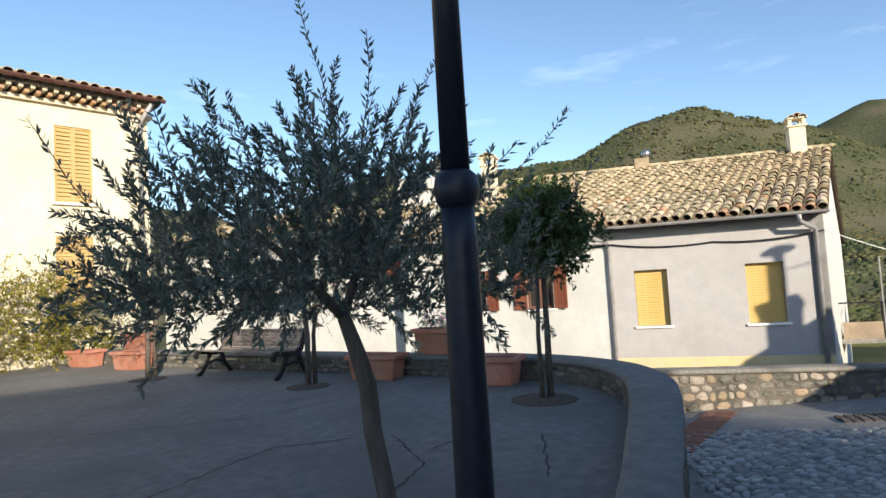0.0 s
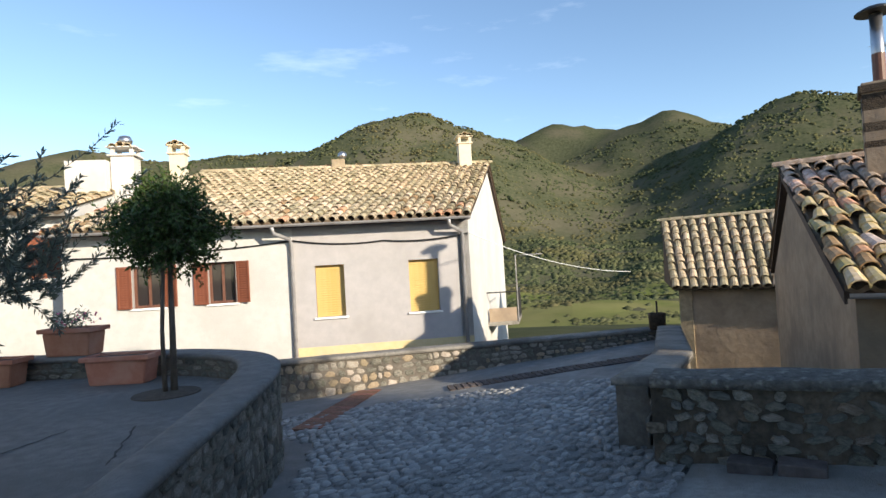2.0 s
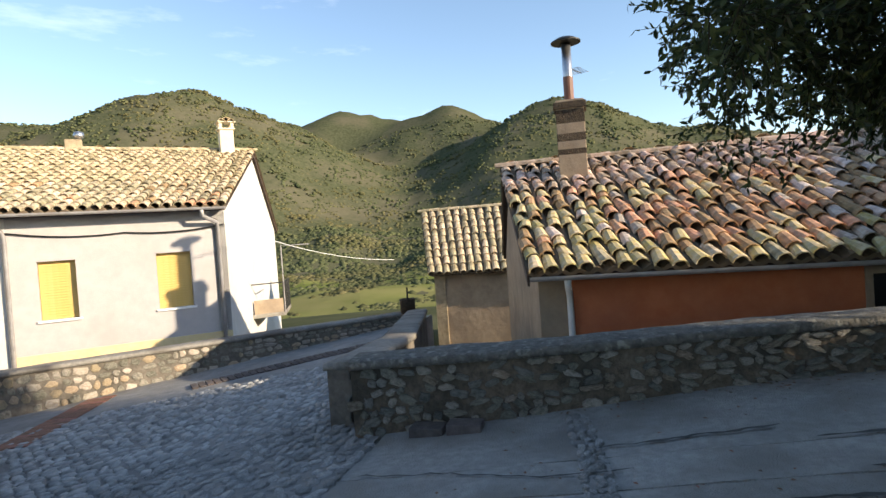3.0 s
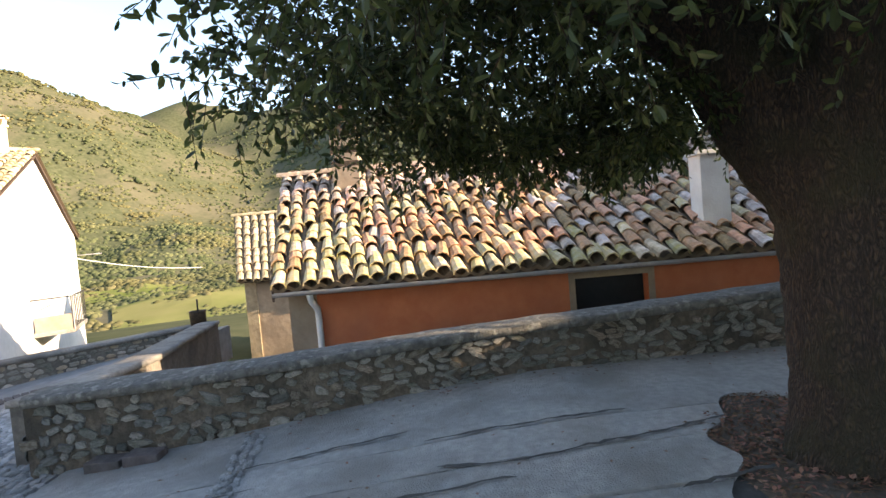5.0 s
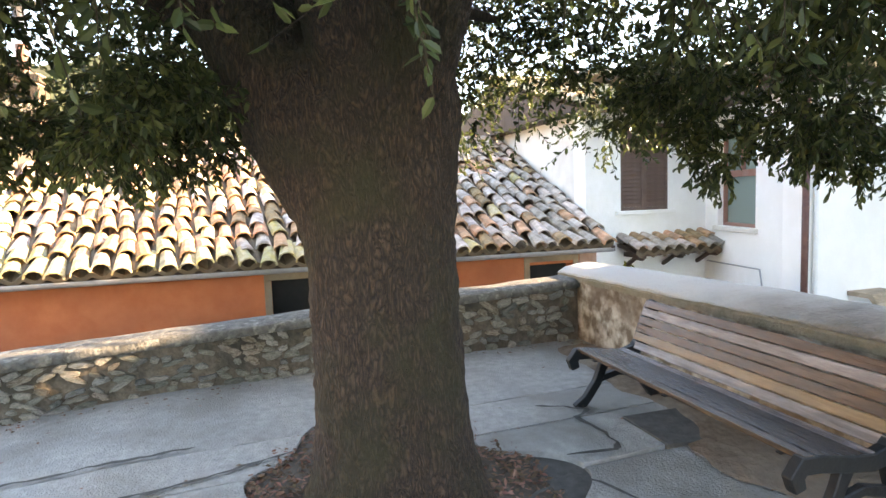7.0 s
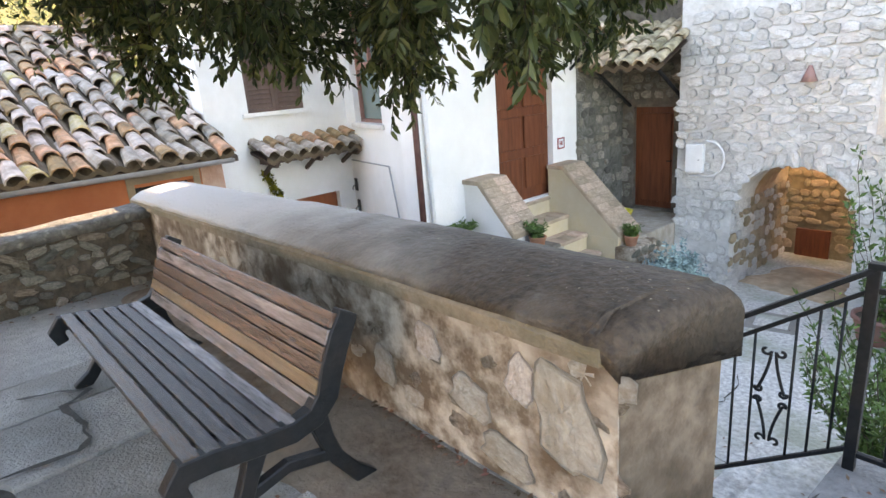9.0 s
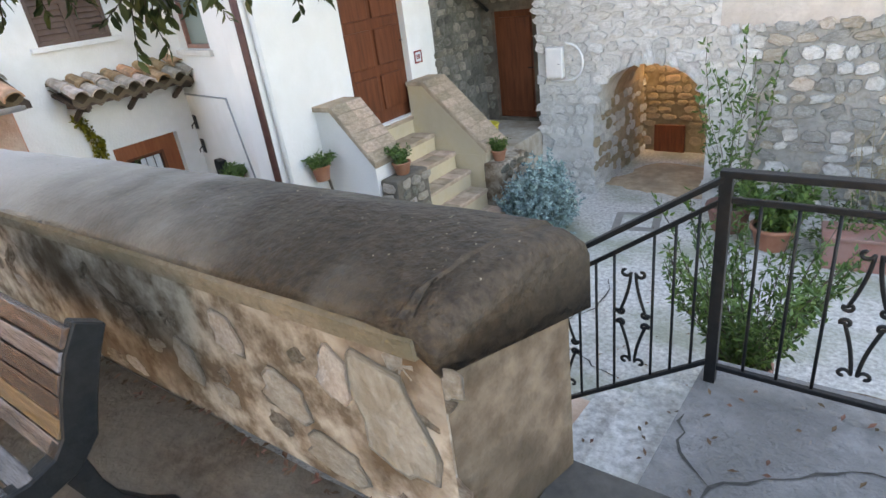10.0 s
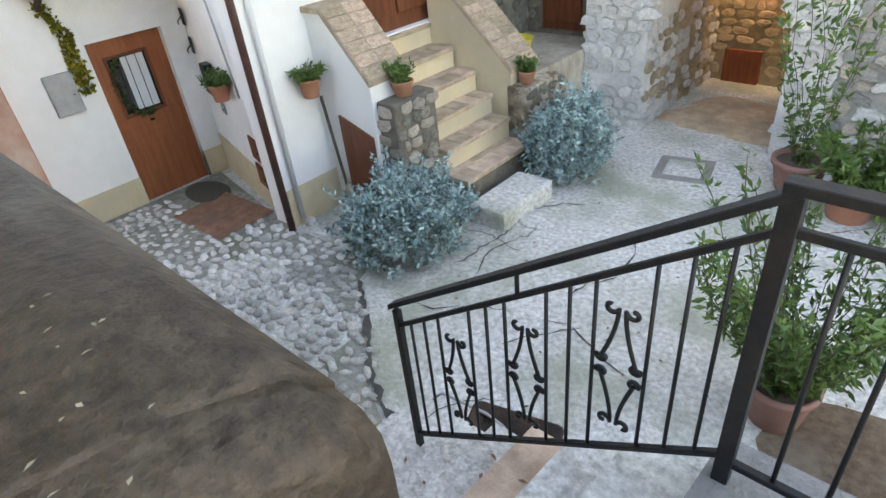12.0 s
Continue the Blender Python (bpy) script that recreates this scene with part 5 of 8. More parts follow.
part("wall", wall_panel(bmesh.new(), facing(5.2, AY - 1.3, -6.0, AY - 1.3), 11.2, 1.2, 4.15, 0.3), "pale_wall", house_f)
part("plaster", wall_panel(bmesh.new(), mF @ Matrix.Translation((2.5, -0.02, 0)), 8.7, 0.55, 3.88, 0.1), "plaster_beige", house_f, "pale plaster above the stone base")
# unseen back, side and roof that close the added shading block
part("wall", wall_panel(bmesh.new(), facing(4.3, AY - 1.3, -6.0, AY - 1.3), 10.3, 4.15, 9.0, 0.3), "pale_wall", house_f)
part("wall", boxed(4.0, 4.3, AY - 1.3, AY - 0.8, 4.15, 9.0), "pale_wall", house_f)
part("roof", boxed(-6.2, 4.35, AY - 1.9, AY + 0.3, 9.0, 9.2, 0.03), "tile_far", house_f)
# unseen low roof, its height set to let sun onto the parapet
part("roof", boxed(4.305, 5.35, AY - 1.8, AY + 0.25, 4.155, 4.25, 0.03), "tile_far", house_f)
part("wall_base", wall_panel(bmesh.new(), mF @ Matrix.Translation((2.9, -0.005, 0)), 8.3, -2.4, 0.545, 0.1), "mortar_grey", house_f, "bare grey rubble beside the archway")
# stone recess with the second door
part("recess", wall_panel(bmesh.new(), facing(CX + 0.3, AY - 0.5, 5.2, AY - 0.5), 1.55, -2.4, 3.4, 0.3, [(0.5, 1.22, -0.78, 0.92)]), "mortar", house_f)
part("recess_side", boxed(CX, CX + 0.3, AY - 0.6, -14.9, -2.4, 3.4), "stone_dark", house_f)

# plain garden wall that closes the terrace behind the walk
single("wall_garden", boxed(-4.4, -4.0, -10.3, 0.9, -2.6, 1.6, 0.02), "pale_wall", "plain plastered garden wall closing the terrace", "wall", "structure")


# ---- trees ----
def leaf_quad(bm, p, d, n, length, width):
    """A pointed leaf of two faces."""
    side = d.cross(n)
    if side.length < 1e-4:
        return
    side = side.normalized() * (width / 2)
    a, b = p + d * (length * 0.45) + side, p + d * (length * 0.45) - side
    mid = n * (width * 0.18)
    vs = [bm.verts.new(v) for v in (p, a + mid, p + d * length, b + mid)]
    bm.faces.new((vs[0], vs[1], vs[2]))
    bm.faces.new((vs[0], vs[2], vs[3]))


def rnd_dir(r):
    while True:
        v = Vector((r.uniform(-1, 1), r.uniform(-1, 1), r.uniform(-1, 1)))
        if 0.05 < v.length < 1:
            return v.normalized()


def leaf_mesh(name, items, mat, full=False):
    """Many leaves as one mesh; items of (place, direction, normal, length, width)."""
    vs, fs = [], []
    for p, d, n, length, width in items:
        side = d.cross(n)
        if side.length < 1e-4:
            continue
        side = side.normalized() * (width / 2)
        mid = p + d * (length * 0.45) + n * (width * 0.18)
        k = len(vs)
        if full:
            lift = n * (width * 0.2)
            vs += [p, p + d * (length * 0.25) + side * 0.8 + lift, p + d * (length * 0.66) + side * 0.86 + lift, p + d * length, p + d * (length * 0.66) - side * 0.86 + lift, p + d * (length * 0.25) - side * 0.8 + lift]
            fs += [(k, k + 1, k + 2, k + 3), (k, k + 3, k + 4, k + 5)]
            continue
        vs += [p, mid + side, p + d * length, mid - side]
        fs += [(k, k + 1, k + 2), (k, k + 2, k + 3)]
    me = bpy.data.meshes.new(name)
    me.from_pydata([tuple(v) for v in vs], [], fs)
    me.materials.append(M[mat])
    return me


def sprays(r, centres, twigs, leaves, reach, size, droop=0.25, aspect=0.42):
    """Leafy twigs round each centre (place, radius)."""
    items, stems = [], []
    for c, rad in centres:
        for _ in range(twigs):
            d = rnd_dir(r)
            p0 = c + d * rad * r.random() ** 0.5
            d2 = (d * 0.8 + rnd_dir(r) * 0.7 + Vector((0, 0, -droop))).normalized()
            ln = reach * r.uniform(0.6, 1.3)
            stems.append((p0, p0 + d2 * ln))
            for k in range(leaves):
                q = p0 + d2 * ln * (k + r.random()) / leaves
                ld = (d2 * 0.6 + rnd_dir(r) * 0.8 + Vector((0, 0, -droop))).normalized()
                s = size * r.uniform(0.7, 1.35)
                items.append((q, ld, rnd_dir(r), s, s * aspect))
    return items, stems


def stem_mesh(stems, rad, mat, parent, name="twig"):
    bm = bmesh.new()
    for a, b in stems:
        tube(bm, [a, b], [rad, rad * 0.5], 3, False)
    return part(name, bm, mat, parent, "", False, "stuff")


def leaf_part(name, items, mat, parent, label="", full=False):
    ob = new(name, leaf_mesh(name, items, mat, full))
    ob.parent = parent
    return tagged(ob, label, "", "", "stuff")


r = random.Random(21)
TX, TY, TZ = 3.74, -5.94, 0.15
oak = thing("oak_tree", "old evergreen oak with a thick trunk and low dense crown", "tree")
bm = bmesh.new()
prof = [(-0.1, 0.50), (0.06, 0.45), (0.25, 0.405), (0.6, 0.38), (1.0, 0.375), (1.35, 0.38), (1.7, 0.395), (2.0, 0.41), (2.2, 0.36), (2.4, 0.2)]
sides = 40
rings = []
for z, rad in prof:
    ring = []
    for k in range(sides):
        a = 2 * math.pi * k / sides
        lump = 1 + 0.06 * math.sin(3 * a + 1.3) + 0.05 * noise.noise((math.cos(a) * 1.6, math.sin(a) * 1.6, z * 0.9)) + 0.03 * noise.noise((math.cos(a) * 5, math.sin(a) * 5, z * 2.5))
        if z < 0.2:
            lump += 0.10 * max(0, math.sin(5 * a)) * (0.2 - z) / 0.3
        ring.append(bm.verts.new((TX + 0.06 * z + rad * lump * math.cos(a), TY + 0.02 * z + rad * lump * math.sin(a) * (1 + 0.22 * max(0, z - 1.4)), TZ + z)))
    rings.append(ring)
for a, b in zip(rings, rings[1:]):
    for k in range(sides):
        bm.faces.new((a[k], a[(k + 1) % sides], b[(k + 1) % sides], b[k]))
bm.faces.new(rings[-1])
bm.faces.new(rings[0][::-1])
trunk_bm = bm
OAK_LIMBS = [((0.08, 0.10, 1.5), (0.34, 0.66, 2.55), (1.0, 3.0, 3.9), 0.34), ((0.08, -0.02, 1.55), (0.14, -0.26, 2.7), (0.8, -2.3, 4.7), 0.29), ((0.0, 0.02, 1.8), (-0.4, 0.35, 3.1), (-1.8, 0.9, 4.6), 0.22),
             ((0.10, 0.0, 1.8), (0.6, -0.2, 3.0), (2.2, -0.6, 4.8), 0.24), ((0.08, 0.0, 1.8), (0.15, 0.1, 3.3), (0.2, 0.4, 5.2), 0.27), ((0.0, -0.05, 1.8), (-0.3, -0.4, 3.2), (-1.1, -1.5, 4.9), 0.22)]
for a, b, c, rad in OAK_LIMBS:
    base = Vector((TX, TY, TZ))
    a, b, c = (base + Vector(v) for v in (a, b, c))
    tube(trunk_bm, [a, a.lerp(b, 0.5) + Vector((0, 0, -0.03)), b, b.lerp(c, 0.5) + Vector((0, 0, 0.1)), c], [rad, rad * 0.95, rad * 0.82, rad * 0.5, rad * 0.22], 14)
    for q in (b, b.lerp(c, 0.5), c):
        for _ in range(3):
            e = q + Vector((r.uniform(-1, 1), r.uniform(-1, 1), r.uniform(0.0, 0.9))) * 1.2
            part("branch", tube(bmesh.new(), [q, q.lerp(e, 0.5) + rnd_dir(r) * 0.12, e], [rad * 0.3, rad * 0.2, rad * 0.08], 6), "bark", oak, "", True)
bmesh.ops.recalc_face_normals(trunk_bm, faces=trunk_bm.faces)
trunk = part("trunk", trunk_bm, "bark_oak", oak, "rough dark brown bark", True)
m_ = trunk.modifiers.new("join", "REMESH")
m_.mode, m_.voxel_size, m_.use_smooth_shade = "VOXEL", 0.026, True
m_ = trunk.modifiers.new("soften", "SMOOTH")
m_.factor, m_.iterations = 0.5, 12
tex = bpy.data.textures.new("bark_lumps", "CLOUDS")
tex.noise_scale, tex.noise_depth = 0.11, 4
m_ = trunk.modifiers.new("bark", "DISPLACE")
m_.texture, m_.strength, m_.mid_level, m_.texture_coords = tex, 0.05, 0.5, "GLOBAL"
# crown: clumps over a broad flattened dome, lowest at its rim
centres = []
while len(centres) < 520:
    x, y, z = r.uniform(-1, 1), r.uniform(-1, 1), r.uniform(-0.35, 1)
    q = math.sqrt(x * x + y * y + z * z)
    if q > 1 or q < 0.45:
        continue
    p = Vector((TX + 0.1 + 3.0 * x, TY - 0.05 + 3.45 * y, 3.0 + 2.7 * z))
    rim = math.hypot(x, y)
    if z < 0.15:
        p.z = 2.85 - 0.7 * max(0, rim - 0.35) + r.uniform(-0.15, 0.5)
    if p.z < 2.6 and math.hypot(p.x - TX, p.y - TY) < 1.15:
        continue
    if p.y < -7.2 and p.z < 3.1 and r.random() < 0.3:
        continue
    if p.x < 1.95 and p.z < 2.95:
        continue
    centres.append((p, r.uniform(0.28, 0.5)))
for _ in range(18):
    centres.append((Vector((r.uniform(1.7, 4.6), r.uniform(-9.0, -7.5), r.uniform(1.95, 2.6))), r.uniform(0.16, 0.28)))
for _ in range(16):
    deg, q = r.uniform(96, 150), r.uniform(2.5, 3.7)
    low = 1.66 if deg < 128 else 1.8
    centres.append((Vector((0.88 + q * math.sin(radians(deg)), -7.2 + q * math.cos(radians(deg)), r.uniform(low, low + 0.5))), r.uniform(0.12, 0.2)))
for _ in range(26):
    centres.append((Vector((r.uniform(3.6, 5.4), r.uniform(-5.2, -3.6), r.uniform(2.0, 2.5))), r.uniform(0.15, 0.28)))
for _ in range(9):
    centres.append((Vector((r.uniform(3.4, 5.2), r.uniform(-9.2, -7.5), r.uniform(2.25, 3.0))), r.uniform(0.2, 0.32)))
for _ in range(14):
    centres.append((Vector((r.uniform(1.7, 3.3), r.uniform(-9.7, -8.6), r.uniform(2.0, 2.5))), r.uniform(0.16, 0.26)))
for _ in range(7):
    centres.append((Vector((r.uniform(1.7, 2.6), r.uniform(-9.9, -9.1), r.uniform(2.15, 2.6))), r.uniform(0.16, 0.26)))
items, stems = sprays(r, centres[:520], 36, 10, 0.27, 0.055, 0.2, 0.46)
low_items, low_stems = sprays(r, [(c_, q_ * 0.85) for c_, q_ in centres[520:]], 36, 13, 0.16, 0.05, 0.45, 0.42)
items, stems = items + low_items, stems + low_stems
leaf_part("crown", items, "leaf_oak", oak, "dense dark green leathery leaves", True)
stem_mesh(stems, 0.003, "bark", oak)

# olive on the plaza
r = random.Random(33)
olive = thing("olive_tree", "young olive tree with a slim bent trunk and upright silvery shoots", "tree")
OB = Vector((1.22, 2.74, PLAZA_Z))
trunk = [OB, OB + Vector((-0.03, 0.02, 0.3)), OB + Vector((-0.08, 0.03, 0.6)), OB + Vector((-0.09, 0.04, 0.82)), OB + Vector((-0.13, 0.05, 0.98)), OB + Vector((-0.18, 0.09, 1.17))]
part("trunk", tube(bmesh.new(), trunk, [0.055, 0.048, 0.046, 0.046, 0.042, 0.035], 10), "bark_grey", olive, "", True)
items, stems = [], []
top = trunk[-1]
for i in range(640):
    a = r.uniform(0, 2 * math.pi)
    rad = 1.12 * r.random() ** 0.6
    p = top + Vector((0.05 + rad * math.cos(a) * 1.0, 0.46 + rad * math.sin(a), 0.02 + r.random() ** 1.3 * 1.15 * (1.1 - rad * 0.55)))
    up = r.random()
    d = (Vector((math.cos(a) * 0.7, math.sin(a) * 0.7, 1.0 if up < 0.6 else 0.05)) + rnd_dir(r) * 0.6).normalized()
    ln = r.uniform(0.2, 0.42) * (2.2 if up < 0.035 else 1)
    pts = [p]
    for k in range(6):
        d = (d + rnd_dir(r) * 0.12 + Vector((0, 0, 0.05 if up < 0.6 else -0.05))).normalized()
        pts.append(pts[-1] + d * ln / 6)
    for q0, q1 in zip(pts, pts[1:]):
        stems.append((q0, q1))
        axis = (q1 - q0).normalized()
        for k in range(5):
            q = q0.lerp(q1, k / 5)
            for sgn in (-1, 1):
                o = axis.orthogonal().normalized()
                o.rotate(Matrix.Rotation(r.uniform(0, 6.28), 3, axis))
                s = r.uniform(0.036, 0.06)
                items.append((q, (axis * 0.8 + o * 0.75).normalized(), rnd_dir(r), s, s * 0.27))
part("limb", tube(bmesh.new(), [top, top + Vector((-0.25, 0.2, 0.35)), top + Vector((-0.7, 0.4, 0.75))], [0.03, 0.022, 0.01], 7), "bark_grey", olive, "", True)
part("limb", tube(bmesh.new(), [top, top + Vector((0.2, 0.25, 0.3)), top + Vector((0.55, 0.5, 0.55))], [0.028, 0.02, 0.008], 7), "bark_grey", olive, "", True)
leaf_part("crown", items, "leaf_olive", olive, "narrow grey-green leaves")
stem_mesh(stems, 0.0035, "bark_grey", olive)

# clipped round tree in the bend of the wall
r = random.Random(5)
ball = thing("round_tree", "small clipped tree with two bare stems and a dense green crown", "tree")
bx, by = 4.18, 5.06
part("trunk", tube(bmesh.new(), [(bx, by, 0.2), (bx + 0.01, by, 0.9), (bx + 0.02, by + 0.01, 1.9)], [0.04, 0.034, 0.025], 8), "bark_grey", ball, "", True)
part("trunk", tube(bmesh.new(), [(bx - 0.09, by + 0.03, 0.2), (bx - 0.1, by + 0.02, 0.9), (bx - 0.05, by + 0.01, 1.8)], [0.028, 0.024, 0.02], 8), "bark_grey", ball, "", True)
centres = []
for _ in range(120):
    d = rnd_dir(r)
    centres.append((Vector((bx, by, 2.10)) + Vector((d.x * 0.56 * (1 - 0.35 * max(0, d.z)), d.y * 0.56 * (1 - 0.35 * max(0, d.z)), d.z * 0.54)) * r.uniform(0.4, 1.08), 0.13))
items, stems = sprays(r, centres, 18, 8, 0.14, 0.058, 0.0, 0.42)
leaf_part("crown", items, "leaf_dark", ball)
stem_mesh(stems, 0.003, "bark_grey", ball)

# lamp post
lamp = thing("street_lamp", "dark cast-iron lamp post standing on the plaza", "lamp post", (0.96, 1.55, PLAZA_Z))
prof = [(0.10, 0), (0.10, 0.12), (0.075, 0.16), (0.062, 0.3), (0.056, 1.42), (0.052, 1.54)]
part("shaft", lathe(bmesh.new(), prof, 20), "lamp_iron", lamp, "", True)
part("collar", lathe(bmesh.new(), [(0.052, 1.54), (0.066, 1.56), (0.074, 1.60), (0.066, 1.64), (0.05, 1.655)], 20), "lamp_iron", lamp, "", True)
part("shaft", lathe(bmesh.new(), [(0.046, 1.65), (0.042, 2.6), (0.036, 4.2)], 20), "lamp_iron", lamp, "", True)


# ---- bench ----
def strap(bm, pts, w, x0, x1):
    """A flat bar of width w swept along points in the y-z plane, from x0 to x1; w may vary."""
    ps = [Vector((0, a, b)) for a, b in pts]
    ws = w if hasattr(w, "__len__") else [w] * len(ps)
    rows = []
    for i, p in enumerate(ps):
        d = (ps[min(i + 1, len(ps) - 1)] - ps[max(i - 1, 0)]).normalized()
        n = Vector((0, -d.z, d.y)) * (ws[i] / 2)
        rows.append([bm.verts.new(v) for v in (Vector((x0, *(p + n)[1:])), Vector((x1, *(p + n)[1:])), Vector((x1, *(p - n)[1:])), Vector((x0, *(p - n)[1:])))])
    for a, b in zip(rows, rows[1:]):
        for k in range(4):
            bm.faces.new((a[k], a[(k + 1) % 4], b[(k + 1) % 4], b[k]))
    bm.faces.new(rows[0][::-1])
    bm.faces.new(rows[-1])
    bmesh.ops.recalc_face_normals(bm, faces=bm.faces)
    es = [e for e in bm.edges if e.calc_face_angle(0) > 1.0]
    bmesh.ops.bevel(bm, geom=es, offset=0.005, segments=1, affect="EDGES")
    return bm


def park_bench(at, turn, length, label, seat_mats, back_mats):
    """A slatted bench on two cast-iron ends; local y points to the sitter's front, z from the ground."""
    b = thing("bench", label, "bench", at, turn)
    band_pts = [(0.715, 0.30), (0.735, 0.36), (0.70, 0.405), (0.60, 0.40), (0.45, 0.375), (0.32, 0.362), (0.23, 0.385), (0.175, 0.44), (0.14, 0.54), (0.09, 0.65), (0.04, 0.73)]
    for x in (0.0, length - 0.055):
        end = part("side_frame", strap(bmesh.new(), band_pts, [0.06, 0.078, 0.082, 0.076, 0.074, 0.08, 0.088, 0.094, 0.096, 0.096, 0.084], x, x + 0.055), "iron", b, "black cast-iron end")
        part("leg", strap(bmesh.new(), [(0.46, 0.36), (0.50, 0.27), (0.54, 0.18), (0.62, 0.07), (0.70, 0.0)], [0.075, 0.06, 0.06, 0.06, 0.08], x + 0.004, x + 0.051), "iron", end)
        part("leg", strap(bmesh.new(), [(0.22, 0.36), (0.20, 0.27), (0.17, 0.18), (0.10, 0.08), (0.03, 0.0)], [0.075, 0.06, 0.06, 0.06, 0.08], x + 0.004, x + 0.051), "iron", end)
        part("brace", strap(bmesh.new(), [(0.53, 0.2), (0.36, 0.24), (0.18, 0.2)], 0.045, x + 0.006, x + 0.049), "iron", end)
        part("bolt", lathe(bmesh.new(), [(0.0105, 0), (0.0105, 0.008), (0.005, 0.011)], 8, (x + 0.028, 0.2, 0.42)), "steel", end)
    seat = [(0.668, 0.432, -4), (0.598, 0.425, -8), (0.530, 0.414, -9), (0.462, 0.404, -8), (0.394, 0.396, -3), (0.326, 0.392, 4)]
    back = [(0.226, 0.425, 62), (0.200, 0.485, 66), (0.179, 0.543, 69), (0.158, 0.601, 69), (0.134, 0.659, 67), (0.106, 0.716, 64)]
    for (y, z, tilt), mat in zip(seat + back, seat_mats + back_mats):
        bm = boxed(0.01, length - 0.01, -0.028, 0.028, -0.013, 0.013, 0.004)
        s = part("slat", bm, mat, b)
        s.matrix_basis = pose(0, y, z, -tilt if tilt > 20 else tilt * -1, 0, 0)
    for x in (0.16, length / 2, length - 0.2):
        part("strap", boxed(x, x + 0.03, 0.34, 0.66, 0.385, 0.392, 0.001), "iron", b)
    return b


park_bench((2.62, -8.125, 0.145), 0, 1.91, "park bench of worn wooden slats on black cast-iron ends", ["slat", "slat_dark", "slat_dark", "slat_dark", "slat_dark", "slat_grey"], ["slat_grey", "slat_honey", "slat", "slat", "slat_grey", "slat"])
park_bench((2.86, 9.43, PLAZA_Z), 117, 2.0, "dark slatted bench by the plaza wall", ["slat_grey"] * 6, ["slat_grey"] * 6)

# ---- railing of the stair ----
def curl(cx, cz, rad, start, turns, n=16):
    """A spiral that winds inwards."""
    return [(cx + rad * (1 - 0.72 * k / n) * math.cos(start + turns * k / n), cz + rad * (1 - 0.72 * k / n) * math.sin(start + turns * k / n)) for k in range(n + 1)]


def scroll(top, bot, wide):
    """Four wrought strands: curls at the top, in the middle and at the foot, drawn in between."""
    out, mid, rc = [], (top + bot) / 2, 0.027
    for sgn in (-1, 1):
        for zt, way in ((top, -1), (bot, 1)):
            half = abs(zt - mid)
            head = [(sgn * x, z) for x, z in curl(0.012 + rc, 0.0, rc, math.pi, -way * 5.0)]
            line = [(sgn * (0.012 + 0.052 * (k / 10) ** 1.7), way * half * 0.86 * k / 10) for k in range(11)]
            tail = [(sgn * x, z) for x, z in curl(0.064 - rc * 0.2, way * half * 0.86, rc * 0.9, 0.0, way * 4.6)]
            pts = head[::-1] + line[1:] + tail
            out.append([(x, zt + z) for x, z in pts])
    return out


def rail_panel(parent, a, b, low_a, low_b, spacing, scrolls):
    """Handrail, second rail, bottom rail, bars and curls between two posts: a, b the tops, low_a, low_b the feet of the bars."""
    a, b, low_a, low_b = (Vector(v) for v in (a, b, low_a, low_b))
    d = (b - a)
    up = Vector((0, 0, 1))
    flat = Vector((d.x, d.y, 0)).normalized()
    side = Vector((-flat.y, flat.x, 0))

    def bar(p, q, w, h, name):
        bm = bmesh.new()
        rows = []
        for v in (p, q):
            rows.append([bm.verts.new(v + side * sx * w / 2 + up * sz * h / 2) for sx, sz in ((-1, -1), (1, -1), (1, 1), (-1, 1))])
        for k in range(4):
            bm.faces.new((rows[0][k], rows[0][(k + 1) % 4], rows[1][(k + 1) % 4], rows[1][k]))
        bm.faces.new(rows[0][::-1])
        bm.faces.new(rows[1])
        bmesh.ops.recalc_face_normals(bm, faces=bm.faces)
        bmesh.ops.bevel(bm, geom=bm.edges[:], offset=0.003, segments=1, affect="EDGES")
        return part(name, bm, "iron", parent)

    bar(a - flat * 0.025, b + flat * 0.03, 0.052, 0.03, "handrail")
    sub = up * 0.115
    bar(a - sub, b - sub, 0.022, 0.026, "rail")
    bar(low_a, low_b, 0.028, 0.026, "bottom_rail")
    n = max(2, round(d.length / spacing))
    for i in range(1, n):
        t = i / n
        p, q = low_a.lerp(low_b, t), (a - sub).lerp(b - sub, t)
        if i in scrolls:
            for curve in scroll(q.z - 0.16, p.z + 0.13, 0.17):
                part("scroll", tube(bmesh.new(), [p + flat * x + up * (z - p.z) for x, z in curve], 0.0085, 6), "iron", parent, "", True)
            continue
        part("baluster", tube(bmesh.new(), [p, q], 0.0078, 6), "iron", parent, "", True)
    m = a.lerp(b, 0.52)
    part("spacer", tube(bmesh.new(), [m - sub, m], 0.009, 6), "iron", parent)


railing = thing("railing", "black wrought-iron railing with scrollwork along the stair", "railing")
part("post", boxed(1.43, 1.48, -10.105, -10.055, LAND_Z - 0.02, 0.705, 0.004), "iron", railing)
part("post", boxed(2.955, 2.99, -10.12, -10.085, -1.52, -0.37, 0.004), "iron", railing)
rail_panel(railing, (1.455, -10.08, 0.72), (2.975, -10.1, -0.355), (1.455, -10.08, -0.215), (2.975, -10.1, -1.27), 0.116, (4, 8, 12))
rail_panel(railing, (1.455, -10.08, 0.72), (-3.6, -10.0, 0.72), (1.455, -10.08, -0.245), (-3.6, -10.0, -0.245), 0.135, (4, 10, 16, 22))
part("post", boxed(-3.62, -3.57, -10.03, -9.98, LAND_Z, 0.705, 0.004), "iron", railing)

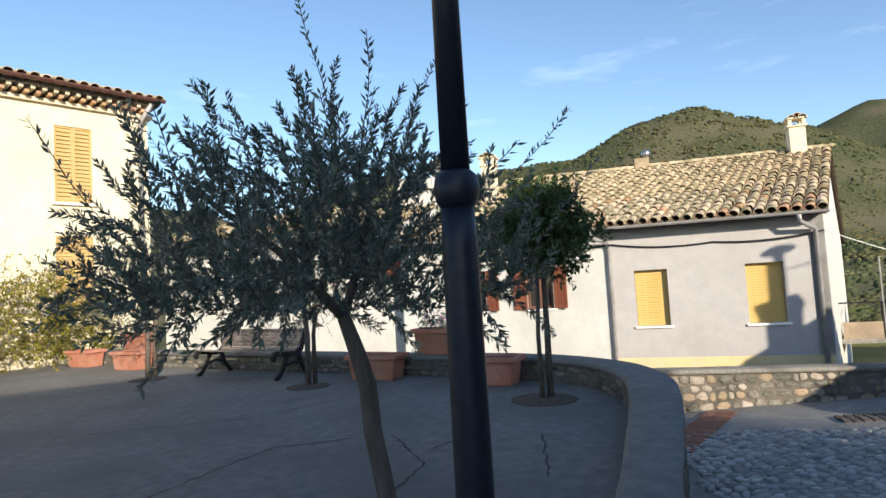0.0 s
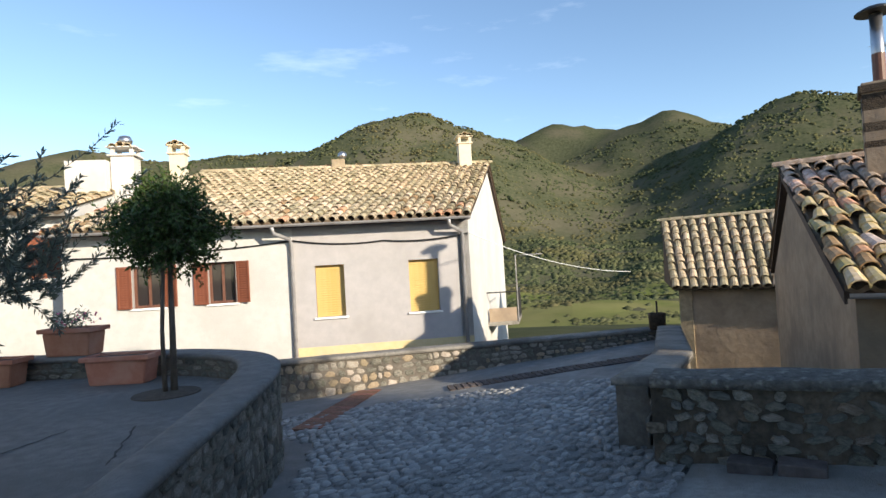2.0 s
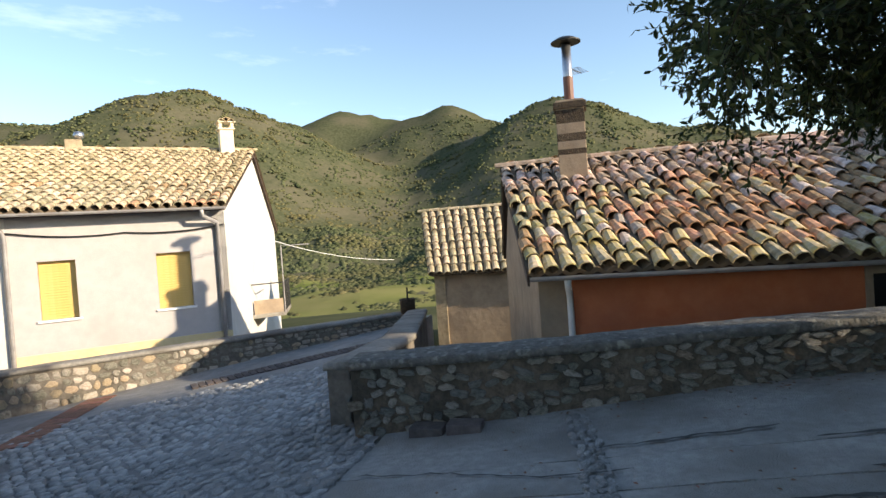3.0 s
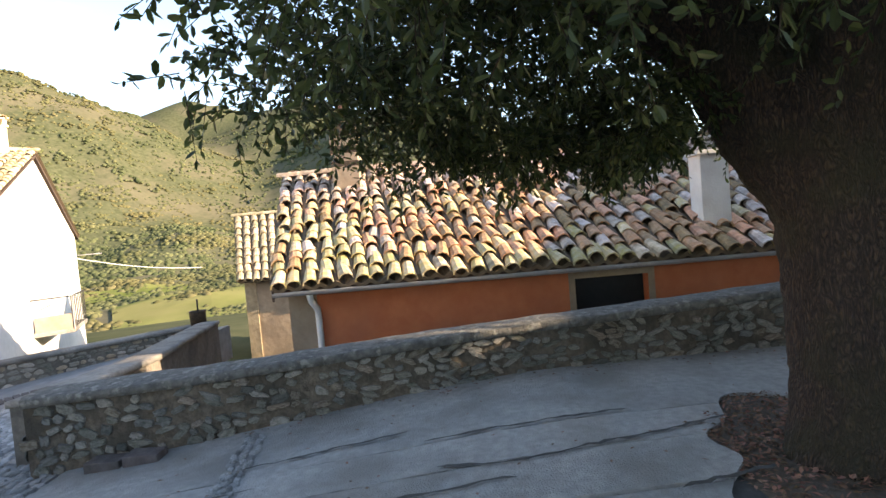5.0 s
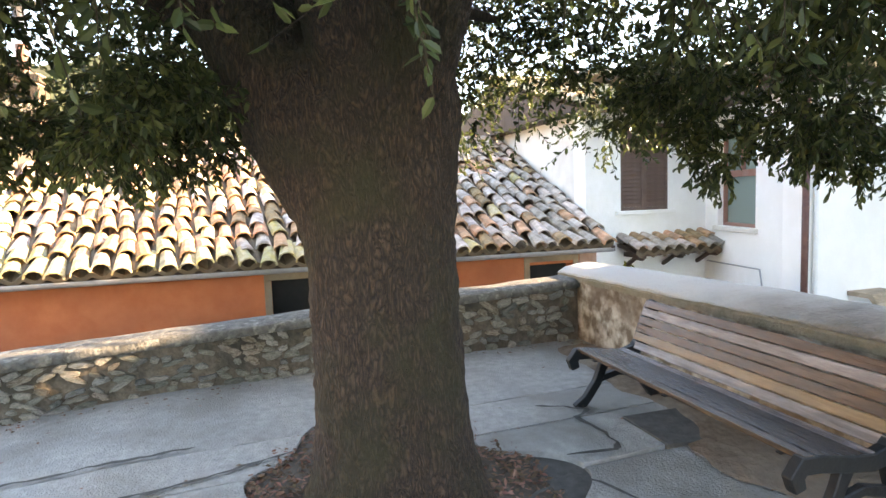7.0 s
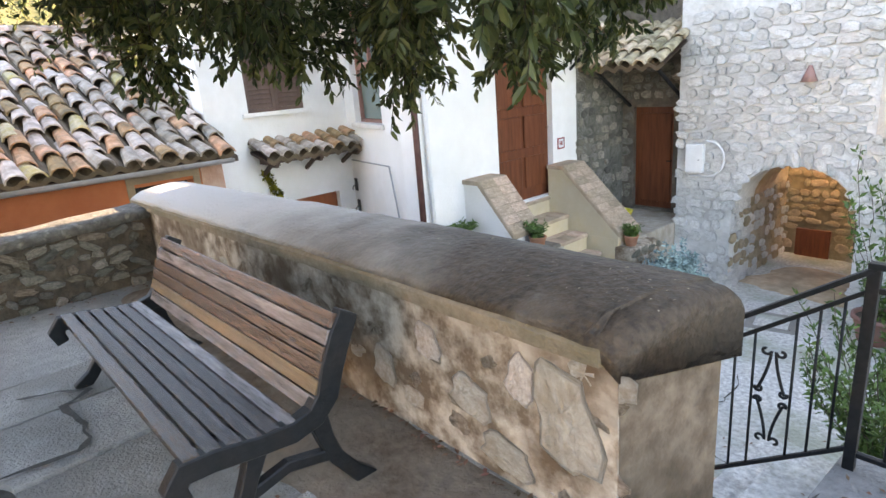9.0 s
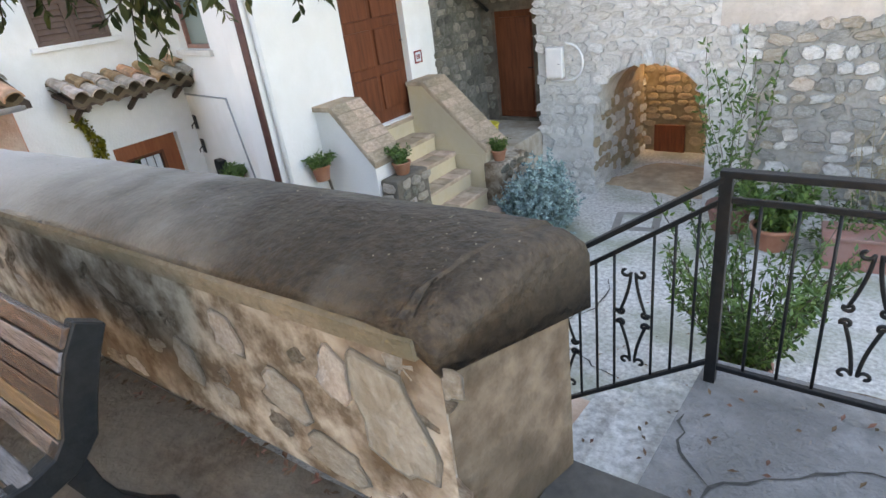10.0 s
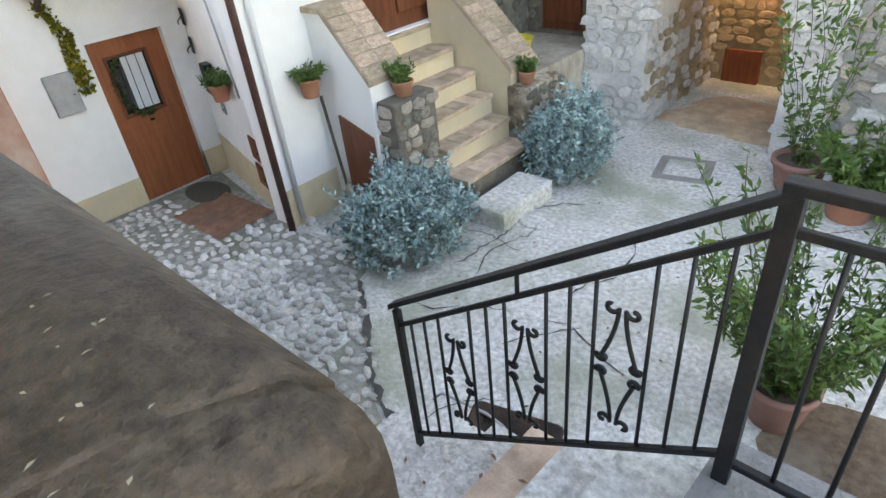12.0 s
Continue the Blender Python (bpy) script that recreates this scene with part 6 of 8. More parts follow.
# ---- courtyard house fronts ----
def panel_door(name, m, w, h, mat, label, rows=((0.08, 0.3), (0.36, 0.58), (0.64, 0.93)), cols=2, glass_from=None):
    """A panelled door leaf, its face at local y = 0."""
    d = thing(name, label, "door", kind="structure")
    d.matrix_basis = m
    part("leaf", boxed(0, w, 0.02, 0.06, 0, h, 0.003), mat, d)
    gap = 0.09
    for z0, z1 in rows:
        for i in range(cols):
            x0, x1 = gap * 0.9 + (w - gap * 0.8) * i / cols, (w - gap * 0.8) * (i + 1) / cols
            part("panel", boxed(x0, x1, -0.016, 0.03, z0 * h, z1 * h, 0.02), mat, d)
    part("handle", tube(bmesh.new(), [(w - 0.06, 0.01, h * 0.48), (w - 0.06, -0.04, h * 0.48), (w - 0.12, -0.05, h * 0.48)], 0.009, 7), "iron", d)
    return d


# front door with a curtained pane
m1 = mD @ Matrix.Translation((1.0, 0.10, -2.05))
door = thing("door_1", "reddish-brown front door with a curtained glass pane", "door", kind="structure")
door.matrix_basis = m1
bm = bmesh.new()
wall_panel(bm, Matrix.Identity(4), 0.92, 0, 2.1, 0.05, [(0.2, 0.66, 1.18, 1.86)])
part("leaf", bm, "door_red", door)
bm = bmesh.new()
for z in range(9):
    box(bm, 0.05, 0.87, -0.006, 0.01, 0.07 + z * 0.118, 0.07 + z * 0.118 + 0.11, 0.004)
part("board", bm, "door_red", door)
bm = bmesh.new()
for x0, x1, z0, z1 in ((0.16, 0.2, 1.14, 1.9), (0.66, 0.7, 1.14, 1.9), (0.2, 0.66, 1.14, 1.18), (0.2, 0.66, 1.86, 1.9)):
    box(bm, x0, x1, -0.012, 0.02, z0, z1, 0.004)
part("moulding", bm, "door_wood", door)
part("pane", boxed(0.2, 0.66, 0.03, 0.036, 1.18, 1.86), "glass_dark", door)
part("curtain", boxed(0.36, 0.64, 0.022, 0.028, 1.2, 1.85), "curtain", door, "gathered pale curtain")
bm = bmesh.new()
for i in range(5):
    tube(bm, [(0.2 + 0.115 * i, 0.012, 1.18), (0.2 + 0.115 * i, 0.012, 1.86)], 0.005, 5)
part("grille", bm, "iron", door)
part("knocker", lathe(bmesh.new(), [(0.03, 0), (0.035, 0.01), (0.02, 0.02)], 10, (0.46, -0.02, 1.04)), "iron", door)
single("door_step", boxed(0.9, 2.0, -0.3, 0.1, -2.3, -2.0, 0.015, mD), "court", "worn stone threshold before the front door", "step", "structure")
mat_ = single("doormat", lathe(bmesh.new(), [(0.40, 0), (0.41, 0.012), (0.36, 0.02)], 24, (8.38, -11.62, court_z(8.4, -11.6) + 0.02), 0.62), "mat_coir", "dark half-round coir doormat before the front door", "doormat")
part_b = single("brick_paving", grid_mesh(7.0, 8.15, -11.75, -11.0, 0.2, lambda x, y: court_z(x, y) + 0.026), "brick", "reddish brick patch in the courtyard floor", "paving", "structure")

# leaves round the pane, added for the plants reflected in its glass
rr = random.Random(57)
gar = thing("garland", "green leaf garland added for the plants reflected in the pane", "garland")
gar.matrix_basis = m1
items, sticks = [], []
path = smooth_path([(0.30, 1.86), (0.22, 1.72), (0.21, 1.45), (0.27, 1.25), (0.42, 1.15), (0.52, 1.17)], 6)
for (x0, z0), (x1, z1) in zip(path, path[1:]):
    sticks.append((Vector((x0, -0.025, z0)), Vector((x1, -0.025, z1))))
    for _ in range(9):
        f = rr.random()
        items.append((Vector((x0 + (x1 - x0) * f + rr.uniform(-0.04, 0.04), rr.uniform(-0.05, -0.02), z0 + (z1 - z0) * f + rr.uniform(-0.03, 0.03))), rnd_dir(rr), rnd_dir(rr), rr.uniform(0.035, 0.06), 0.025))
leaf_part("foliage", items, "leaf_dark", gar)
stem_mesh(sticks, 0.006, "bark_grey", gar, "stem")
# canopy over the front door
canopy = thing("door_canopy", "small mossy tile canopy on dark wooden brackets over the door", "canopy")
for y in (-10.75, -11.45, -12.1):
    part("bracket", tube(bmesh.new(), [(DX, y, 0.50), (DX - 0.28, y, 0.66), (DX - 0.46, y, 0.66)], 0.035, 6), "dark_wood", canopy)
    part("beam", boxed(DX - 0.5, DX, y - 0.035, y + 0.035, 0.66, 0.73, 0.006), "dark_wood", canopy)
part("board", gable_wall(bmesh.new(), [(DX, -10.6, 0.82), (DX, -10.6, 0.86), (DX - 0.52, -10.6, 0.74), (DX - 0.52, -10.6, 0.70)], (0, -1.62, 0)), "dark_wood", canopy)
tiled_roof(canopy, (DX - 0.55, -12.24, 0.79), (DX - 0.55, -10.58, 0.79), (DX - 0.01, -12.24, 0.98), (DX - 0.01, -10.58, 0.98), 0.21, 0.30, lambda u, v, r: "tile_pale" if r.random() < 0.6 else "tile_red", random.Random(3), 60, skip=lambda u, v: False)
# shuttered window above it
win = thing("window_1", "window with dark brown louvred shutters, one leaf ajar", "window", kind="structure")
louvred(win, "shutter", mD @ Matrix.Translation((0.62, 0.02, 1.38)), 0.44, 1.37, "shutter_brown", 20)
louvred(win, "shutter", mD @ Matrix.Translation((1.06, 0.02, 1.38)), 0.44, 1.37, "shutter_brown", 20)
part("sill", boxed(0.52, 1.6, -0.06, 0.3, 1.32, 1.378, 0.008, mD), "white_wall", win)
# green-paned window round the corner
win = thing("window_2", "wide window with pale green panes and a red transom", "window", kind="structure")
part("pane", boxed(0.45, 1.5, 0.14, 0.15, 1.1, 2.7, 0, mE), "glass_green", win)
bm = bmesh.new()
for x0, x1, z0, z1 in ((0.45, 0.5, 1.1, 2.7), (1.45, 1.5, 1.1, 2.7), (0.95, 1.0, 1.95, 2.7), (0.5, 1.45, 1.85, 1.95), (0.5, 1.45, 1.1, 1.15)):
    box(bm, x0, x1, 0.09, 0.14, z0, z1, 0.005, mE)
part("window_frame", bm, "terracotta_dull", win, "dull red frame")
part("sill", boxed(0.38, 1.57, -0.05, 0.2, 1.03, 1.098, 0.01, mE), "pale_wall", win)

# door at the head of the stairs
panel_door("door_2", mC @ Matrix.Translation((1.42, 0.08, -0.2)), 1.22, 2.12, "door_wood", "tall panelled dark wooden door at the head of the stairs")
mR = facing(CX + 0.3, AY - 0.5, 5.2, AY - 0.5)
panel_door("door_3", mR @ Matrix.Translation((0.5, 0.08, -0.78)), 0.72, 1.7, "door_wood", "dark wooden door in the stone recess", ((0.06, 0.94),), 1)
# number plate beside the door
sign = thing("number_plate", "small framed tile with a house number", "sign")
sign.matrix_basis = mC @ Matrix.Translation((2.74, -0.012, 0.46))
part("tile", boxed(0, 0.17, 0, 0.012, 0, 0.17, 0.003), "curtain", sign)
bm = bmesh.new()
for x0, x1, z0, z1 in ((0, 0.17, 0, 0.02), (0, 0.17, 0.15, 0.17), (0, 0.02, 0.02, 0.15), (0.15, 0.17, 0.02, 0.15)):
    box(bm, x0, x1, -0.006, 0.004, z0, z1)
part("border", bm, "red_paint", sign)
part("figure", box(boxed(0.05, 0.07, -0.004, 0.004, 0.055, 0.12), 0.085, 0.12, -0.004, 0.004, 0.055, 0.12), "red_paint", sign)

# outside stairs
steps = thing("staircase", "outside stairs with brick-edged treads between plastered side walls", "stairs", kind="structure")
TREADS = [(6.40, -12.86), (6.04, -12.86), (5.70, -12.86), (5.46, -13.02), (5.20, -12.93), (4.88, -12.86)]
for i, (x1, y1) in enumerate(TREADS):
    z, y0, deep = -0.22 - 0.24 * i, -14.14 + 0.018 * i, 0.40
    part("riser", boxed(x1 + 0.03, CX - 0.002, y0, y1, -2.4, z - 0.05), "cream_base" if i < 5 else "mortar", steps)
    tread = part("tread", boxed(x1, min(x1 + deep, CX - 0.003), y0, y1, z - 0.05, z, 0.01), "tread", steps)
    nb = 5
    for k in range(nb):
        a, b = y0 + (y1 - y0) * k / nb + 0.005, y0 + (y1 - y0) * (k + 1) / nb - 0.005
        part("brick", boxed(x1 + 0.004 + 0.006 * math.sin(k * 5 + i), min(x1 + 0.25, CX - 0.01), a, b, z - 0.01, z + 0.005 + 0.004 * math.sin(k * 3 + i), 0.005), "tread", tread)


COPING_ME = [to_mesh("brick", boxed(-0.5, 0.5, -0.5, 0.5, -0.5, 0.5, 0.05), "tread") for _ in range(2)]


def stringer(y0, y1, x_low, z_top, z_low, label):
    o = part("side_wall", gable_wall(bmesh.new(), [(CX, y0, -2.4), (CX, y0, z_top), (CX - 0.28, y0, z_top), (x_low, y0, z_low), (x_low, y0, -2.4)], (0, y1 - y0, 0)), "white_wall" if "white" in label else "cream_base", steps, label)
    part("coping", gable_wall(bmesh.new(), [(CX - 0.002, y0 - 0.03, z_top + 0.003), (CX - 0.002, y0 - 0.03, z_top + 0.06), (CX - 0.29, y0 - 0.03, z_top + 0.06), (x_low - 0.03, y0 - 0.03, z_low + 0.06), (x_low - 0.03, y0 - 0.03, z_low + 0.003), (CX - 0.28, y0 - 0.03, z_top + 0.003)], (0, y1 - y0 + 0.06, 0)), "tread", o, "worn brick coping")
    a, b = Vector((CX - 0.29, 0, z_top + 0.06)), Vector((x_low - 0.03, 0, z_low + 0.06))
    tilt, n = math.degrees(math.atan2(a.z - b.z, a.x - b.x)), round((a - b).length / 0.135)
    for k in range(n):
        for j in range(2):
            q = a.lerp(b, (k + 0.5) / n)
            w = (y1 - y0 + 0.05) / 2
            piece("brick", COPING_ME[(k + j) % 2], o, Matrix.Translation((q.x, y0 - 0.025 + w * (j + 0.5), q.z)) @ pose(0, 0, 0, 0, -tilt, 0) @ Matrix.Diagonal((0.125, w - 0.008, 0.018 + 0.008 * ((k * 3 + j) % 3), 1)))
    return o


stringer(-12.85, -12.36, 5.62, 0.28, -0.36, "white plastered side wall")
o = stringer(-14.64, -14.15, 5.24, 0.20, -0.70, "cream plastered side wall")
part("render", boxed(5.29, CX - 0.01, -14.15, -14.146, -1.6, -0.74), "cream_base", o)
part("pillar", boxed(5.36, 5.618, -13.0, -12.40, -2.4, -0.52, 0.03), "mortar", steps, "rough stone pillar at the foot of the stairs")
part("pillar", boxed(4.98, 5.28, -14.85, -14.12, -2.4, -0.84, 0.03), "mortar_pale", steps, "low brick pier")
part("platform", boxed(5.2, CX, AY - 0.5, -14.53, -2.4, -0.82, 0.02), "stone_pale", steps)
part("block", boxed(4.32, 4.78, -13.62, -12.72, -2.4, -1.58, 0.04), "court", steps, "rough stone block as lowest step")
part("flagstone", lathe(bmesh.new(), [(0.24, -0.1), (0.24, 0.012), (0.2, 0.025)], 9, (4.18, -13.1, court_z(4.2, -13.1)), 0.8), "court", steps)
cd = thing("cellar_door", "dark brown cellar door under the stairs", "door")
part("leaf", gable_wall(bmesh.new(), [(5.68, -12.335, -1.9), (6.18, -12.335, -1.9), (6.18, -12.335, -0.74), (5.68, -12.335, -0.9)], (0, -0.04, 0)), "door_wood", cd)
broom = thing("broom", "old straw broom leaning in the corner", "broom")
part("stick", tube(bmesh.new(), [(6.20, -12.30, -1.75), (6.38, -12.31, -0.55)], 0.018, 7), "bark_grey", broom)
part("bristles", lathe(bmesh.new(), [(0.06, 0), (0.085, 0.05), (0.05, 0.28), (0.02, 0.36)], 9, (6.19, -12.29, -1.9)), "straw", broom)

# canopy over door 2 and shed roof of the recess
canopy = thing("door_canopy", "tile canopy on black brackets over the upper door", "canopy")
part("board", gable_wall(bmesh.new(), [(CX, -12.95, 2.32), (CX, -12.95, 2.28), (CX - 0.62, -12.95, 2.02), (CX - 0.62, -12.95, 2.06)], (0, -2.0, 0)), "dark_wood", canopy)
for y in (-13.0, -14.75):
    part("bracket", tube(bmesh.new(), [(CX, y, 1.62), (CX - 0.5, y, 2.02)], 0.022, 6), "iron", canopy)
tiled_roof(canopy, (CX - 0.66, -14.95, 2.10), (CX - 0.66, -12.93, 2.10), (CX, -14.95, 2.37), (CX, -12.93, 2.37), 0.22, 0.33, lambda u, v, r: "tile" if r.random() < 0.7 else "tile_red", random.Random(6), 60, skip=lambda u, v: False)
shed = thing("lean_to_roof", "lean-to roof of grey tiles on dark struts over the recess", "roof")
part("board", gable_wall(bmesh.new(), [(5.1, AY - 0.2, 1.98), (5.1, AY + 0.75, 1.55), (5.1, AY + 0.75, 1.59), (5.1, AY - 0.2, 2.02)], (1.95, 0, 0)), "dark_wood", shed)
for x in (5.3, 6.3):
    part("strut", tube(bmesh.new(), [(x, AY - 0.48, 0.95), (x, AY + 0.6, 1.6)], 0.03, 6), "iron", shed)
tiled_roof(shed, (5.05, AY + 0.8, 1.63), (7.1, AY + 0.8, 1.63), (5.05, AY - 0.45, 2.2), (7.1, AY - 0.45, 2.2), 0.22, 0.33, lambda u, v, r: "tile", random.Random(7), 60, skip=lambda u, v: False)

# meter boxes, pipes, small wall things
def wall_box(name, m, w, h, d, mat, label, category="box"):
    o = thing(name, label, category)
    o.matrix_basis = m
    part("case", boxed(0, w, -d, 0, 0, h, 0.008), mat, o)
    part("door", boxed(0.02, w - 0.02, -d - 0.008, -d - 0.001, 0.02, h - 0.02, 0.003), mat, o)
    part("lock", lathe(bmesh.new(), [(0.012, 0), (0.012, 0.008)], 8, (w * 0.8, -d - 0.012, h * 0.45)), "iron", o)
    return o


wall_box("meter_box", mD @ Matrix.Translation((0.44, -0.002, -0.62)), 0.3, 0.46, 0.05, "grey_metal", "grey metal meter box on the white wall")
wall_box("meter_box", mF @ Matrix.Translation((0.18, -0.03, 0.0)), 0.26, 0.42, 0.09, "pipe_white", "white meter box on the stone wall")
wall_box("letter_box", mR @ Matrix.Translation((0.1, -0.03, 0.25)), 0.2, 0.34, 0.1, "iron", "black letter box in the stone recess", "letter box")
wall_box("letter_box", mE @ Matrix.Translation((0.80, -0.02, -0.68)), 0.2, 0.36, 0.1, "iron", "black letter box on the white wall", "letter box")
wall_box("vent_plate", mE @ Matrix.Translation((0.86, -0.014, -0.95)), 0.12, 0.13, 0.015, "grey_metal", "small grey vent plate", "vent")
for k, z in enumerate((-1.28, -1.62)):
    wall_box("hatch", mE @ Matrix.Translation((1.72, -0.014, z)), 0.34, 0.28, 0.015, "door_wood", "small brown wooden hatch in the white wall", "hatch")
pipe = thing("downpipe", "brown metal downpipe at the corner of the white house", "pipe")
part("pipe", tube(bmesh.new(), [(CX - 0.06, -11.57, 3.2), (CX - 0.06, -11.57, -1.85)], 0.04, 10), "gutter_brown", pipe, "", True)
pipe = thing("downpipe", "white plastic pipe beside the brown downpipe", "pipe")
part("pipe", tube(bmesh.new(), [(CX - 0.05, -11.75, 3.2), (CX - 0.05, -11.75, -1.8)], 0.028, 8), "pipe_white", pipe, "", True)
hose = thing("cable_loop", "loop of pale conduit beside the meter box", "cable")
part("conduit", tube(bmesh.new(), [(4.74, AY + 0.03, 0.48)] + [(4.72 - 0.24 * math.sin(a), AY + 0.035, 0.2 + 0.26 * math.cos(a)) for a in [i * math.pi / 10 for i in range(11)]] + [(4.98, AY + 0.03, -0.06)], 0.018, 7), "pipe_white", hose, "", True)
rack = thing("airer", "thin grey metal clothes rail on the white wall", "clothes rail")
part("rod", tube(bmesh.new(), [mE @ Vector((0.25, -0.06, 0.52)), mE @ Vector((1.72, -0.06, 0.55)), mE @ Vector((2.0, -0.06, -0.5))], 0.012, 6), "grey_metal", rack, "", True)
for i in range(2):
    g = thing("wall_ornament", "small dark iron ornament beside the door", "ornament")
    g.matrix_basis = mE @ Matrix.Translation((0.16 + 0.03 * i, -0.02, 0.02 - 0.34 * i))
    part("plate", boxed(0, 0.12, -0.012, 0, 0, 0.2, 0.006), "iron", g)
    part("hook", tube(bmesh.new(), [(0.06, -0.02, 0.1), (0.06, -0.07, 0.06), (0.06, -0.07, 0.02)], 0.008, 6), "iron", g)
lampw = thing("wall_lamp", "small bell-shaped lamp on the white stone wall", "wall lamp", (3.46, AY + 0.09, 1.25))
part("shade", lathe(bmesh.new(), [(0.10, 0), (0.06, 0.1), (0.02, 0.2)], 14), "terracotta_dull", lampw, "", True)
part("arm", tube(bmesh.new(), [(0, -0.09, 0.18), (0, 0, 0.18)], 0.01, 6), "iron", lampw)


# ---- pots and plants ----
def pot(bm, r, h, at=(0, 0, 0)):
    return lathe(bm, [(r * 0.68, 0), (r * 0.74, h * 0.1), (r * 0.95, h * 0.8), (r * 1.0, h * 0.84), (r * 1.06, h * 0.86), (r * 1.06, h), (r * 0.93, h), (r * 0.9, h * 0.86), (r * 0.2, h * 0.85)], 24, at)


def potted(name, at, r, h, label, mat, leaf, leaf_mat, seed, spread, tall, stems_n, size, category="potted plant", aspect=0.35, flower=0):
    """A pot with stems and leaves."""
    rr = random.Random(seed)
    o = thing(name, label, category, at)
    part("pot", pot(bmesh.new(), r, h), mat, o, "", True)
    part("soil", lathe(bmesh.new(), [(r * 0.92, h * 0.86), (r * 0.9, h * 0.88), (r * 0.2, h * 0.9)], 18), "soil", o)
    items, sticks = [], []
    for i in range(stems_n):
        a = rr.uniform(0, 6.28)
        d = Vector((math.cos(a) * spread / tall * 0.8, math.sin(a) * spread / tall * 0.8, 1)) * (0.6 + 0.4 * rr.random())
        p = Vector((math.cos(a) * r * 0.4 * rr.random(), math.sin(a) * r * 0.4 * rr.random(), h * 0.88))
        for k in range(7):
            q = p + (d + rnd_dir(rr) * 0.22) * tall / 7
            sticks.append((p, q))
            for _ in range(leaf):
                w = p.lerp(q, rr.random())
                ld = (d.normalized() * 0.5 + rnd_dir(rr)).normalized()
                s = size * rr.uniform(0.7, 1.3)
                items.append((w + rnd_dir(rr) * 0.03, ld, rnd_dir(rr), s, s * aspect))
            p = q
    leaf_part("foliage", items, leaf_mat, o)
    stem_mesh(sticks, 0.005, "bark_grey", o, "stem")
    if flower:
        leaf_part("flowers", [(Vector((rr.uniform(-1, 1) * spread, rr.uniform(-1, 1) * spread, h + tall * rr.uniform(0.4, 1.0))), rnd_dir(rr), rnd_dir(rr), 0.04, 0.04) for _ in range(flower)], "flower", o)
    return o


potted("potted_shrub", (1.55, -11.85, -1.79), 0.21, 0.34, "leafy green shrub in a terracotta pot", "terracotta_dull", 13, "leaf_green", 12, 0.85, 1.2, 50, 0.07)
potted("potted_shrub", (2.30, -15.05, -1.80), 0.26, 0.36, "tall slim shrub in a pink plastic pot by the archway", "terracotta_dull", 8, "leaf_green", 13, 0.42, 2.1, 11, 0.10)
potted("potted_shrub", (1.75, -14.7, -1.80), 0.24, 0.3, "bushy green plant in a clay pot", "terracotta", 14, "leaf_green", 14, 0.45, 0.55, 30, 0.09)
potted("potted_plant", (5.49, -12.68, -0.52), 0.11, 0.15, "small leafy pot plant on the stair pillar", "terracotta", 8, "leaf_green", 15, 0.16, 0.2, 14, 0.05)
potted("potted_plant", (5.12, -14.3, -0.84), 0.10, 0.15, "small leafy pot plant on the brick pier", "terracotta", 8, "leaf_green", 16, 0.14, 0.18, 12, 0.05)
# planters on walls
for k, (p, label) in enumerate((((7.55, -11.80, -0.62), "small clay wall pot with green plant on the white wall"), ((CX - 0.13, -12.16, -0.50), "small clay wall pot with trailing green plant"))):
    w = potted("wall_pot", p, 0.115, 0.19, label, "terracotta", 9, "leaf_green", 17 + k, 0.2, 0.14, 16, 0.055)
    part("ring", tube(bmesh.new(), [(0.12, 0, 0.13), (0.12, 0.1, 0.13) if k == 0 else (0.16, 0, 0.13)], 0.006, 5), "iron", w)
# trough and straw by the stone wall
tr = thing("trough", "dull pink rectangular planter against the stone wall", "planter", (0.5, -14.6, court_z(0.5, -14.6)), 6)
part("box", wall_panel(bmesh.new(), facing(-0.75, -0.2, 0.75, -0.2), 1.5, 0.0, 0.34, 0.4), "terracotta_dull", tr)
part("rim", boxed(-0.78, 0.78, -0.23, 0.23, 0.34, 0.38, 0.012), "terracotta_dull", tr)
rr = random.Random(71)
st = thing("dry_plant", "tall dry straw-coloured stalks against the stone wall", "plant", (0.35, -15.2, -1.8), kind="stuff")
items, sticks = [], []
for i in range(60):
    p = Vector((rr.uniform(-0.9, 0.7), rr.uniform(-0.2, 0.2), 0))
    q = p + Vector((rr.uniform(-0.3, 0.3), rr.uniform(-0.15, 0.25), rr.uniform(0.8, 1.7)))
    sticks.append((p, q))
    for _ in range(12):
        items.append((p.lerp(q, rr.uniform(0.4, 1)), (rnd_dir(rr) + Vector((0, 0, -0.9))).normalized(), rnd_dir(rr), rr.uniform(0.1, 0.22), 0.02))
leaf_part("blades", items, "straw", st)
stem_mesh(sticks, 0.006, "straw", st, "stalk")
hedge = thing("ground_shrub", "low green shrubs along the stone wall", "shrub", (1.0, -14.9, -1.8))
items, sticks = sprays(rr, [(Vector((rr.uniform(-1.6, 0.9), rr.uniform(-0.25, 0.35), rr.uniform(0.15, 0.6))), 0.2) for _ in range(26)], 12, 7, 0.2, 0.085, 0.0, 0.3)
leaf_part("foliage", items, "leaf_green", hedge)
stem_mesh(sticks, 0.004, "bark_grey", hedge, "stem")


